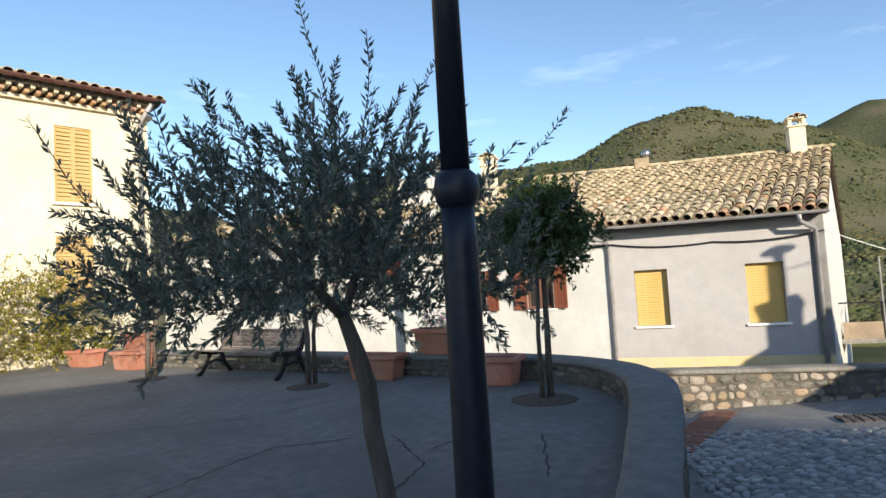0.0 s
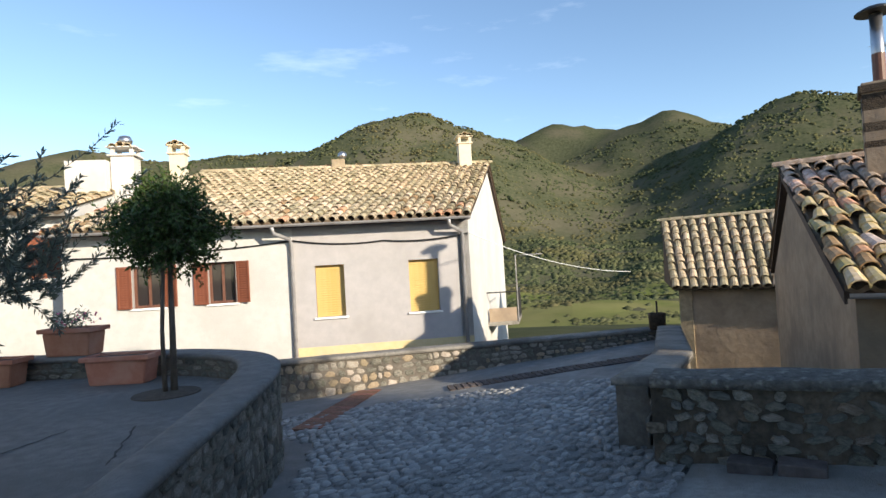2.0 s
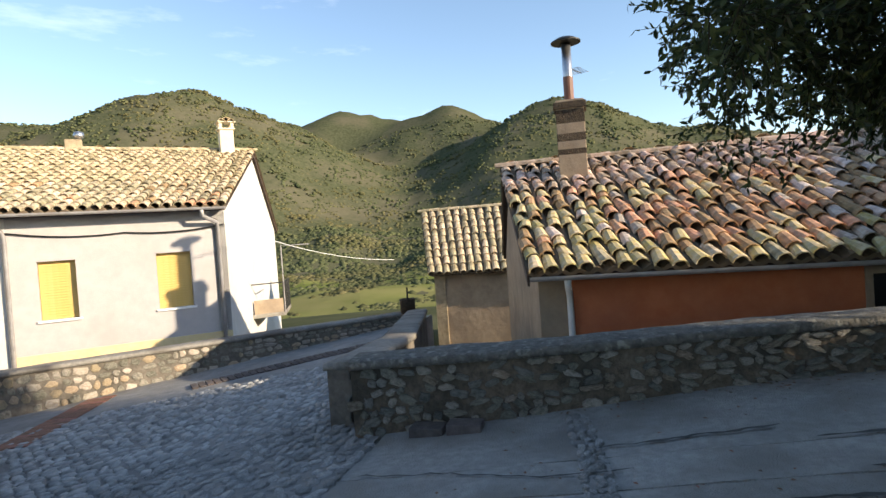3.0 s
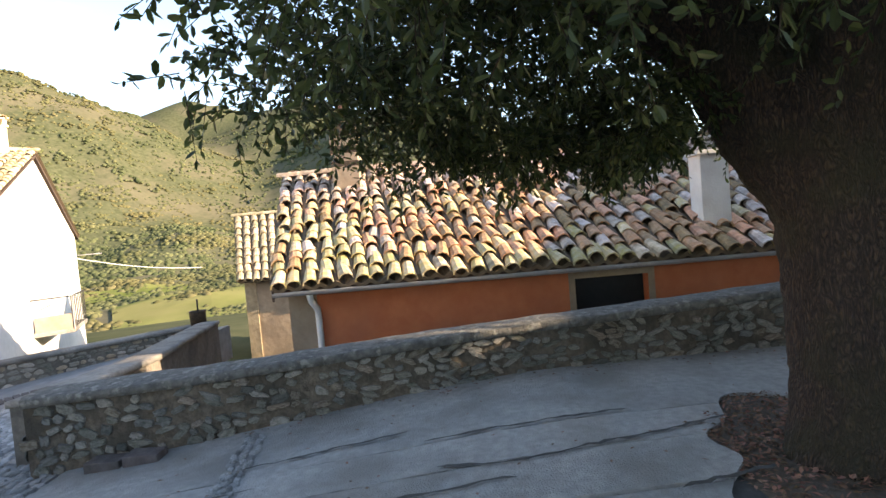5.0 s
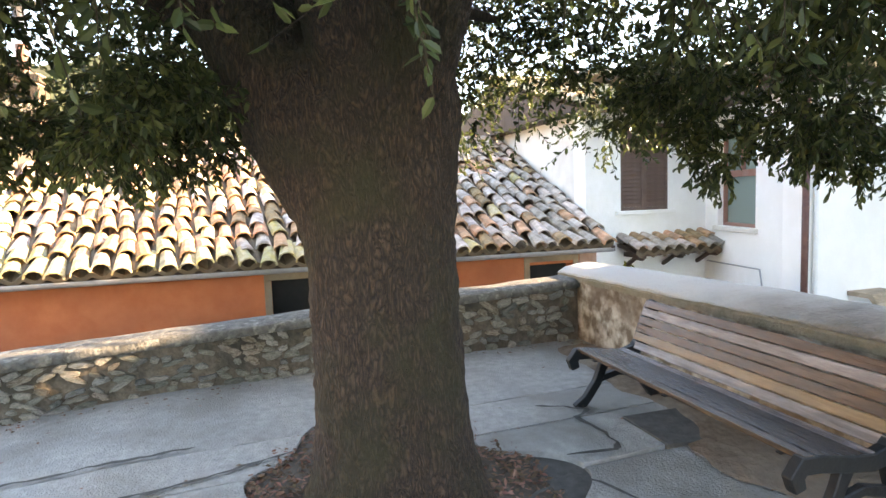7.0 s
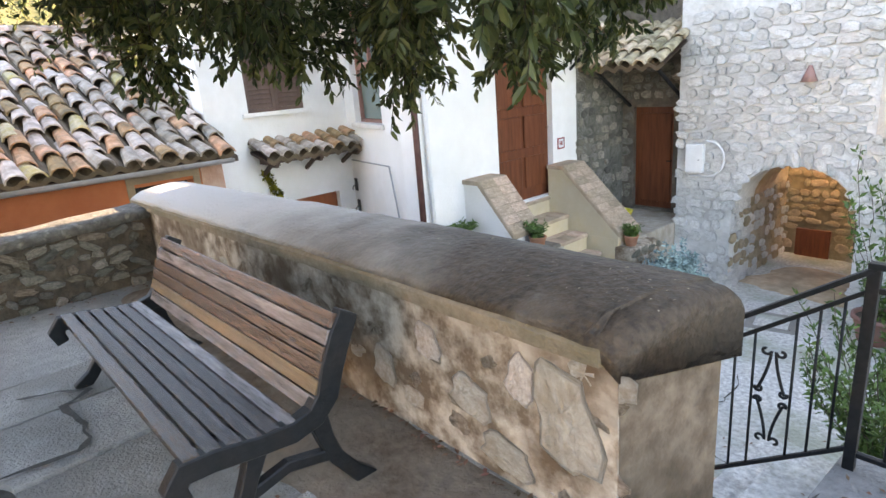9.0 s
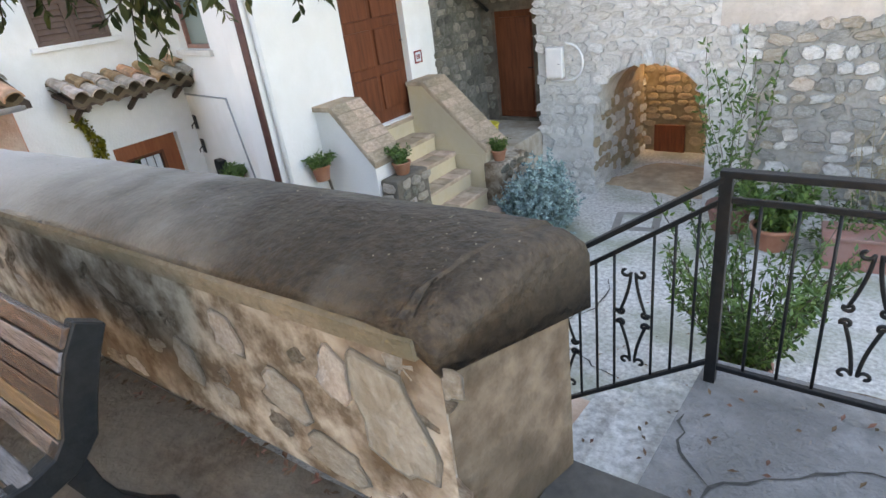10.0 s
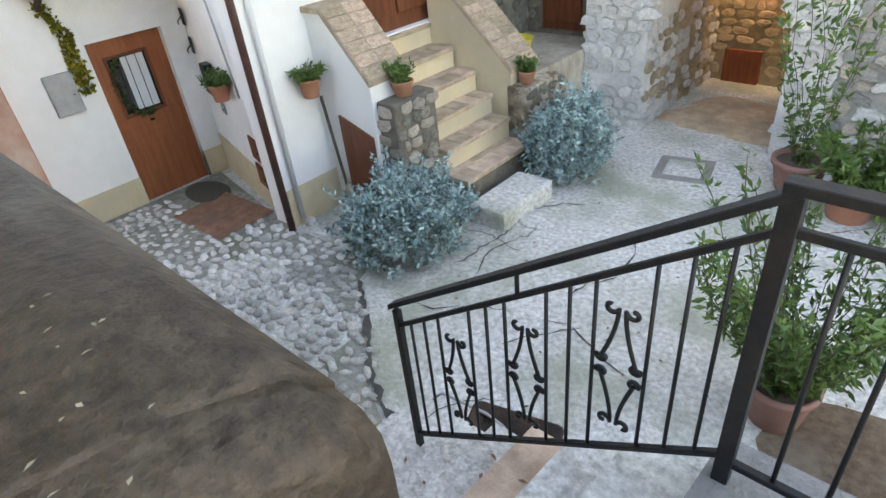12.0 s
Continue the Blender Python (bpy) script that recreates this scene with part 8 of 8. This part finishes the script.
r3 = [bm.verts.new((x, y, ground_z(x, y) - 0.07)) for x, y in ring]
for i in range(28):
    j = (i + 1) % 28
    bm.faces.new((c0, r1[i], r1[j]))
    bm.faces.new((r1[i], r2[i], r2[j], r1[j]))
    bm.faces.new((r2[i], r3[i], r3[j], r2[j]))
part("earth", bm, "soil", bed, "", True)
items = []
for _ in range(3800):
    a, q = rr.uniform(0, 6.28), rr.random() ** 0.5 * 1.02
    x, y = TX + 1.0 * math.cos(a) * q * (1 + 0.16 * math.sin(3 * a + 1)), TY + 0.95 * math.sin(a) * q * (1 + 0.14 * math.cos(2 * a))
    d = Vector((rr.uniform(-1, 1), rr.uniform(-1, 1), rr.uniform(-0.1, 0.25))).normalized()
    items.append((Vector((x, y, 0.155 - 0.018 + 0.06 * max(0, 1 - q) + rr.uniform(0, 0.014))), d, (Vector((0, 0, 1)) + rnd_dir(rr) * 0.6).normalized(), rr.uniform(0.03, 0.06), rr.uniform(0.015, 0.028)))
for _ in range(500):
    y = rr.uniform(-8.4, -1)
    x = edge_x(y) - abs(rr.gauss(0, 0.14)) - 0.02 if rr.random() < 0.6 else rr.uniform(1.6, 5.6)
    if rr.random() < 0.35:
        x, y = rr.uniform(1.8, 6.1), -8.42 + abs(rr.gauss(0, 0.08))
    d = Vector((rr.uniform(-1, 1), rr.uniform(-1, 1), 0)).normalized()
    items.append((Vector((x, y, ground_z(x, y) + 0.014)), d, (Vector((0, 0, 1)) + rnd_dir(rr) * 0.4).normalized(), rr.uniform(0.025, 0.05), 0.02))
leaf_part("fallen_leaves", items, "dead_leaf", bed)
litter = thing("leaf_litter", "scattered dry leaves on the landing, steps and courtyard", "leaf litter", kind="stuff")
items = []
for _ in range(260):
    q = rr.random()
    if q < 0.35:
        x, y = rr.uniform(-1.5, 1.45), rr.uniform(-10.1, -9.0)
        z = LAND_Z + 0.006
    elif q < 0.65:
        i = rr.randrange(7)
        x, y = 1.52 + 0.245 * i + rr.uniform(0.05, 0.2), rr.uniform(-10.1, -8.95)
        z = LAND_Z - 0.172 * (i + 1) + 0.006
    else:
        x, y = rr.uniform(0.5, 5.0), rr.uniform(-15.0, -10.4)
        z = court_z(x, y) + 0.008
    d = Vector((rr.uniform(-1, 1), rr.uniform(-1, 1), 0.05)).normalized()
    items.append((Vector((x, y, z)), d, (Vector((0, 0, 1)) + rnd_dir(rr) * 0.4).normalized(), rr.uniform(0.025, 0.055), 0.018))
leaf_part("dry_leaves", items, "dead_leaf", litter)
items = []
for _ in range(150):
    x, y = 1.65 + 4.6 * rr.random() ** 1.5, rr.uniform(-8.84, -8.56)
    d = Vector((rr.uniform(-1, 1), rr.uniform(-1, 1), 0)).normalized()
    items.append((Vector((x, y, 0.972 if y < -8.68 else 0.958)), d, (Vector((0, 0, 1)) + rnd_dir(rr) * 0.3).normalized(), rr.uniform(0.005, 0.016), rr.uniform(0.003, 0.007)))
leaf_part("pale_flecks", items, "straw", litter, "pale dry flecks on the coping")

rnd = random.Random(77)


def on_path(pts, z_low, z_high, push=0.0):
    n, at = path_frame(pts)

    def place(u, v):
        p, d = at(u)
        m = facing(p.x, p.y, p.x + d.x, p.y + d.y)
        lo, hi = z_low(p.x, p.y, u), z_high(p.x, p.y, u)
        m.translation = Vector((p.x, p.y, lo + (hi - lo) * v)) + Vector((d.y, -d.x, 0)) * push
        return m
    return n, place, (lambda u: z_high(*at(u)[0][:2], u) - z_low(*at(u)[0][:2], u))


n, place, tall = on_path(PARAPET, lambda x, y, u: ground_z(x, y) - 0.02, lambda x, y, u: par_top(u) - 0.095, -0.005)
lay_stones(parapet, place, n, tall, 7, 0.125, ("stone", "stone", "stone_dark", "stone", "stone_wall", "stone"), rnd, 0.72, 0.024, limit=340, kinds=RAGGED, spin=32)
n, place, tall = on_path([(5.74, 0.17), (5.34, 0.17)], lambda x, y, u: -0.4, lambda x, y, u: 0.375, 0.0)
lay_stones(parapet, place, n, tall, 6, 0.16, ("stone_dark",), rnd, 0.9, 0.02)
n, place, tall = on_path([(6.26, -8.445), (1.62, -8.435)], lambda x, y, u: 0.16, lambda x, y, u: 0.79, -0.004)
lay_stones(wall_bench, place, n, tall, 7, 0.13, ("stone_wall", "stone_pale", "stone_wall"), rnd, 0.36, 0.0035, kinds=RAGGED, spin=40)
for (x, z, w, h, mat, t_) in ((1.92, 0.53, 0.26, 0.42, "stone_pale", -12), (2.12, 0.62, 0.13, 0.20, "stone_pale", 15), (2.62, 0.62, 0.15, 0.17, "stone_pale", -8), (3.3, 0.5, 0.2, 0.15, "stone_wall", 6), (2.38, 0.45, 0.22, 0.18, "stone_pale", 10), (2.95, 0.40, 0.16, 0.2, "stone_pale", 4), (2.2, 0.27, 0.26, 0.16, "stone_pale", 5)):
    piece("stone", RAGGED[mat][3], wall_bench, facing(x, -8.432, x - 1, -8.432) @ pose(0, 0, z, 0, t_, 0) @ Matrix.Diagonal((w, 0.005, h, 1)))
OUT = [(p[0], p[1]) for p in PLAZA_WALL[:44]]
n, place, tall = on_path(OUT, lambda x, y, u: ground_z(x, y) - 0.03, lambda x, y, u: PLAZA_TOP - 0.075)
base = place


def pushed(u, v):
    m = base(u, v)
    m.translation = m.translation + m.to_3x3() @ Vector((0, -(half_wall(u) - 0.032), 0))
    return m


lay_stones(plaza_wall, pushed, n, tall, 7, 0.155, ("stone", "stone", "stone_dark", "stone"), rnd, 0.93, 0.022)
n, place, tall = on_path([(p[0], p[1]) for p in PLAZA_WALL[:28:-1]], lambda x, y, u: PLAZA_Z, lambda x, y, u: PLAZA_TOP - 0.075, 0.188)
lay_stones(plaza_wall, place, n, tall, 3, 0.17, ("stone_dark", "stone", "stone_dark"), rnd, 0.9, 0.02, limit=220)
n, place, tall = on_path(LANE_WALL, lambda x, y, u: ground_z(x, y) - 0.05, lambda x, y, u: -0.285, 0.168)
lay_stones(lane_wall, place, n, tall, 4, 0.16, ("stone", "stone_tan", "stone_pale", "stone"), rnd, 0.93, 0.022, limit=290)


# white stones round the arch
arch = thing("stone_facing", "whitewashed rough stone facing round the archway", "stonework", kind="structure")


def face_y(y_):
    def place(u, v):
        m = facing(5.2 - u, y_, 4.2 - u, y_)
        m.translation.z = -1.85 + 4.1 * v
        return m
    return place


def in_arch(u, v):
    z = -1.85 + 4.1 * v
    if z > 0.55 and u > 2.5:
        return True
    if 0.80 < u < 2.47:
        dx = (u - 1.635) / 0.80
        return z < -0.55 or z < -0.55 + 0.84 * math.sqrt(max(0, 1 - dx * dx))
    return False


lay_stones(arch, face_y(AY + 0.002), 6.6, lambda u: 4.1, 28, 0.20, ("stone_white",), rnd, 0.98, 0.03, lambda u, v: in_arch(u, v) or u > 2.95, 470, RAGGED, 14)
lay_stones(arch, face_y(AY + 0.006), 6.6, lambda u: 4.1, 26, 0.19, ("stone_pale", "stone_white", "stone_grey", "stone_grey"), rnd, 0.92, 0.026, lambda u, v: u < 2.95 or in_arch(u, v), 300, RAGGED, 20)
for k in range(17):
    a = math.pi * (k + 0.5) / 17
    u, z = 1.635 - 0.86 * math.cos(a), -0.55 + 0.80 * math.sin(a)
    m = facing(5.2 - u, AY + 0.003, 4.2 - u, AY + 0.003)
    m.translation.z = z
    piece("voussoir", STONES["stone_white"][k % 7], arch, m @ pose(0, 0, 0, 0, 90 - math.degrees(a), 0) @ Matrix.Diagonal((0.15, 0.034, 0.24, 1)))
for x0, y0, x1, y1, lo, hi in ((5.62, -12.40, 5.36, -12.40, -1.8, -0.54), (5.36, -12.40, 5.36, -13.0, -1.8, -0.54), (4.98, -14.13, 4.98, -14.85, -1.8, -0.86)):
    n, place, tall = on_path([(x0, y0), (x1, y1)], lambda x, y, u, lo=lo: lo, lambda x, y, u, hi=hi: hi, 0.002)
    lay_stones(steps, place, n, tall, 9, 0.15, ("stone", "stone_pale"), rnd, 0.95, 0.018)
# tan stones of the vault's side and back
def jamb(u, v):
    m = facing(4.335, AY - u, 4.335, AY - u - 1)
    m.translation.z = -1.8 + 1.35 * v
    return m


lay_stones(house_f, jamb, 2.9, lambda u: 1.35, 9, 0.18, ("stone_tan", "stone_white"), rnd, 0.95, 0.025)


def back_wall(u, v):
    m = facing(4.5 - u, AY - 2.295, 3.5 - u, AY - 2.295)
    m.translation.z = -1.8 + 2.1 * v
    return m


lay_stones(house_f, back_wall, 2.1, lambda u: 2.1, 14, 0.17, ("stone_tan",), rnd, 0.95, 0.025, lambda u, v: 0.30 < u < 0.94 and v < 0.27)


def recess(u, v):
    m = mR @ Matrix.Translation((u, -0.002, -0.8 + 2.4 * v))
    return m


lay_stones(house_f, recess, 1.5, lambda u: 2.4, 16, 0.17, ("stone_dark", "stone"), rnd, 0.95, 0.022, lambda u, v: 0.42 < u < 1.3 and v < 0.76)


def recess_side(u, v):
    m = facing(CX - 0.002, -14.9 - u, CX - 0.002, -15.9 - u)
    m.translation.z = -0.8 + 2.4 * v
    return m


lay_stones(house_f, recess_side, 1.3, lambda u: 2.4, 16, 0.17, ("stone_dark", "stone"), rnd, 0.95, 0.022)


# cobbles
def cobble_bm(bm, m, rr, sides=6):
    ang = [(k + rr.uniform(-0.25, 0.25)) * 2 * math.pi / sides for k in range(sides)]
    r0 = [bm.verts.new(m @ Vector((0.5 * math.cos(a), 0.5 * math.sin(a), -0.6))) for a in ang]
    r1 = [bm.verts.new(m @ Vector((0.48 * math.cos(a), 0.48 * math.sin(a), 0.55))) for a in ang]
    r2 = [bm.verts.new(m @ Vector((0.3 * math.cos(a), 0.3 * math.sin(a), 1.0))) for a in ang]
    for a, b in ((r0, r1), (r1, r2)):
        for k in range(sides):
            bm.faces.new((a[k], a[(k + 1) % sides], b[(k + 1) % sides], b[k]))
    bm.faces.new(r2)
    return bm


rr = random.Random(8)
COB_ME = [to_mesh("cobble", cobble_bm(bmesh.new(), Matrix.Identity(4), rr, 5 + i % 3), "cobble", True) for i in range(8)]


def cobbles(parent, spots, zf, parts, mat_far, size, tall):
    rest = bmesh.new()
    for i, (x, y) in enumerate(spots):
        dz = (zf(x + 0.05, y) - zf(x - 0.05, y)) / 0.1, (zf(x, y + 0.05) - zf(x, y - 0.05)) / 0.1
        m = Matrix.Translation((x, y, zf(x, y))) @ pose(0, 0, 0, math.degrees(dz[1]), -math.degrees(dz[0]), 0) @ pose(0, 0, 0, rr.uniform(-7, 7), rr.uniform(-7, 7), rr.uniform(-35, 35)) @ \
            Matrix.Diagonal((size * rr.uniform(0.85, 1.6), size * rr.uniform(0.6, 0.95), tall * rr.uniform(0.4, 1.3), 1))
        if i < parts:
            piece("cobble", rr.choice(COB_ME), parent, m)
        else:
            cobble_bm(rest, m, rr)
    if rest.verts:
        part("cobbles", rest, mat_far, parent, "", True, "stuff")


lane_cob = thing("lane_cobbles", "rough grey cobbles set in the lane", "cobbles", kind="structure")
spots = []
ny, y = 0, 0.02
while y < 6.2:
    x = 1.2 + 0.07 * (ny % 2)
    while x < 9.3:
        px_, py_ = x + rr.uniform(-0.03, 0.03), y + rr.uniform(-0.025, 0.025)
        wall_x = 1.6 + (py_ - 0.7) * 1.06 if py_ < 4.3 else 5.5
        far = 9.05 - max(0.0, py_ - 2.6) * 0.62
        if wall_x + 0.05 < px_ < far and px_ > 3.1 - py_ * 0.4:
            spots.append((px_, py_))
        x += 0.155
    y += 0.102
    ny += 1
spots.sort(key=lambda s: (s[0] - 4.6) ** 2 + (s[1] - 0.6) ** 2)
cobbles(lane_cob, spots, ground_z, 300, "cobble_far", 0.125, 0.026)
strip = thing("rubble_strip", "strip of small broken stones set across the terrace", "stones", kind="structure")
n, at = path_frame([(5.40, -1.82), (4.70, -1.92), (3.90, -2.0), (3.3, -2.03)])
spots = []
for i in range(int(n / 0.075)):
    p, d = at(i * 0.075)
    for j in (-1, 0, 1):
        spots.append((p.x - d.y * 0.065 * j + rr.uniform(-0.02, 0.02), p.y + d.x * 0.065 * j + rr.uniform(-0.02, 0.02)))
cobbles(strip, spots, lambda x, y: ground_z(x, y) + 0.004, 300, "cobble_far", 0.07, 0.022)
edging = thing("stone_edging", "row of grey stones edging the terrace towards the lane", "stones", kind="structure")
cobbles(edging, [(2.6 + 0.125 * i, -0.12 + rr.uniform(-0.02, 0.02)) for i in range(21)], lambda x, y: ground_z(x, y) + 0.006, 300, "cobble_far", 0.12, 0.03)
for y0 in (-0.42, -0.75):
    kb = thing("kerb_block", "dark stained block at the foot of the parapet", "kerb", kind="structure", group="kerb blocks")
    part("block", boxed(5.20, 5.40, y0 - 0.30, y0, -0.3, ground_z(5.2, y0) + 0.09, 0.012), "brick_dark", kb)
# brick strips across the lane
for pts in ([(6.05, 5.05), (8.75, 6.25)], [(8.7, 4.45), (10.1, 2.9), (11.2, 1.55)]):
    o = thing("brick_strip", "strip of worn red bricks across the lane", "bricks", kind="structure")
    n, at = path_frame(pts)
    me = to_mesh("brick", boxed(-0.5, 0.5, -0.5, 0.5, -0.5, 0.5, 0.06), "brick" if pts[0][0] < 7 else "brick_dark")
    k = int(n / 0.115)
    for i in range(k):
        p, d = at((i + 0.5) * n / k)
        for j in (-1, 1):
            q = p + Vector((-d.y, d.x, 0)) * 0.115 * j
            piece("brick", me, o, Matrix.Translation((q.x, q.y, ground_z(q.x, q.y) + 0.006 + rr.uniform(-0.003, 0.004))) @ pose(0, 0, 0, 0, 0, math.degrees(math.atan2(d.y, d.x)) + 90 + rr.uniform(-3, 3)) @ Matrix.Diagonal((0.22, 0.1, 0.04, 1)))
court_cob = thing("court_cobbles", "white river cobbles by the courtyard door", "cobbles", kind="structure")
spots = []
y = -11.9
while y < -9.2:
    x = 3.6
    while x < 8.8:
        px_, py_ = x + rr.uniform(-0.05, 0.05), y + rr.uniform(-0.04, 0.04)
        if px_ > 4.95 + (py_ + 11.3) * -1.35 and not (7.0 < px_ < 8.15 and -11.75 < py_ < -11.0) and not (px_ > 7.9 and py_ < -11.2) and not (CX - 0.02 < px_ < DX and py_ < -11.6):
            spots.append((px_, py_))
        x += 0.135
    y += 0.105
spots.sort(key=lambda s: (s[0] - 4.2) ** 2 + (s[1] + 10.2) ** 2)
bm = bmesh.new()
line = [(3.45, -10.22), (3.9, -10.45), (4.4, -10.85), (4.98, -11.3), (5.1, -11.62), (6.44, -11.62), (7.0, -11.72), (8.9, -12.1), (8.9, -9.0), (3.45, -9.0)]
prism(bm, line, lambda x, y: court_z(x, y) - 0.05, lambda x, y: court_z(x, y) + 0.012)
part("bed", bm, "court_bed", court_cob)
COB_ME[:] = [me.copy() for me in COB_ME]
for me in COB_ME:
    me.materials.clear()
    me.materials.append(M["pebble"])
cobbles(court_cob, spots, lambda x, y: court_z(x, y) + 0.008, 300, "pebble_far", 0.108, 0.03)

# ---- valley: fields, hedges and woods ----
rr = random.Random(100)
def patch(name, az0, az1, r0, r1, mat, label):
    bm = bmesh.new()
    rows = []
    for i in range(7):
        a = radians(az0 + (az1 - az0) * i / 6)
        rows.append([bm.verts.new((q * math.sin(a), q * math.cos(a), terrain_z(q * math.sin(a), q * math.cos(a)) + 0.7)) for q in [r0 + (r1 - r0) * k / 6 for k in range(7)]])
    for a, b in zip(rows, rows[1:]):
        for k in range(6):
            bm.faces.new((a[k], b[k], b[k + 1], a[k + 1]))
    bmesh.ops.recalc_face_normals(bm, faces=bm.faces)
    single(name, bm, mat, label, "field", "structure")


patch("field", 60, 84, 210, 300, "field", "pale green meadow in the valley")
patch("field", 70, 78, 310, 345, "field", "pale green meadow in the valley")
patch("field", 56, 66, 330, 360, "field", "pale green meadow in the valley")


def clump(bm, p, s, rr):
    """A small faceted tree crown."""
    top = bm.verts.new(p + Vector((rr.uniform(-0.15, 0.15) * s, rr.uniform(-0.15, 0.15) * s, s * rr.uniform(0.42, 0.62))))
    rings = []
    for z, q in ((0.26, 0.5), (-0.1, 0.5)):
        rings.append([bm.verts.new(p + Vector((math.cos(a) * s * q * rr.uniform(0.75, 1.25), math.sin(a) * s * q * rr.uniform(0.75, 1.25), s * z * rr.uniform(0.85, 1.15)))) for a in [k * 2 * math.pi / 5 + rr.random() * 0.6 for k in range(5)]])
    for k in range(5):
        bm.faces.new((rings[0][k], rings[0][(k + 1) % 5], top))
        bm.faces.new((rings[1][k], rings[1][(k + 1) % 5], rings[0][(k + 1) % 5], rings[0][k]))


bm = bmesh.new()
for i in range(50000):
    az = rr.uniform(25, 118)
    q = 130 * (1000 / 130) ** (rr.random() ** 0.68)
    x, y = q * math.sin(radians(az)), q * math.cos(radians(az))
    if 205 < q < 305 and 59 < az < 85 and noise.noise((x * 0.03, y * 0.03, 9)) < 0.22 and rr.random() < 0.97:
        continue
    if noise.noise((x * 0.011, y * 0.011, 4)) < -0.6 and q > 250:
        continue
    clump(bm, Vector((x, y, terrain_z(x, y) - 0.8)), rr.uniform(2.4, 5.0) * (0.85 if q < 250 else 1.0), rr)
single("woods", bm, "wood_far", "dense mixed woods on the valley slopes", "woods", "stuff", smooth=True)
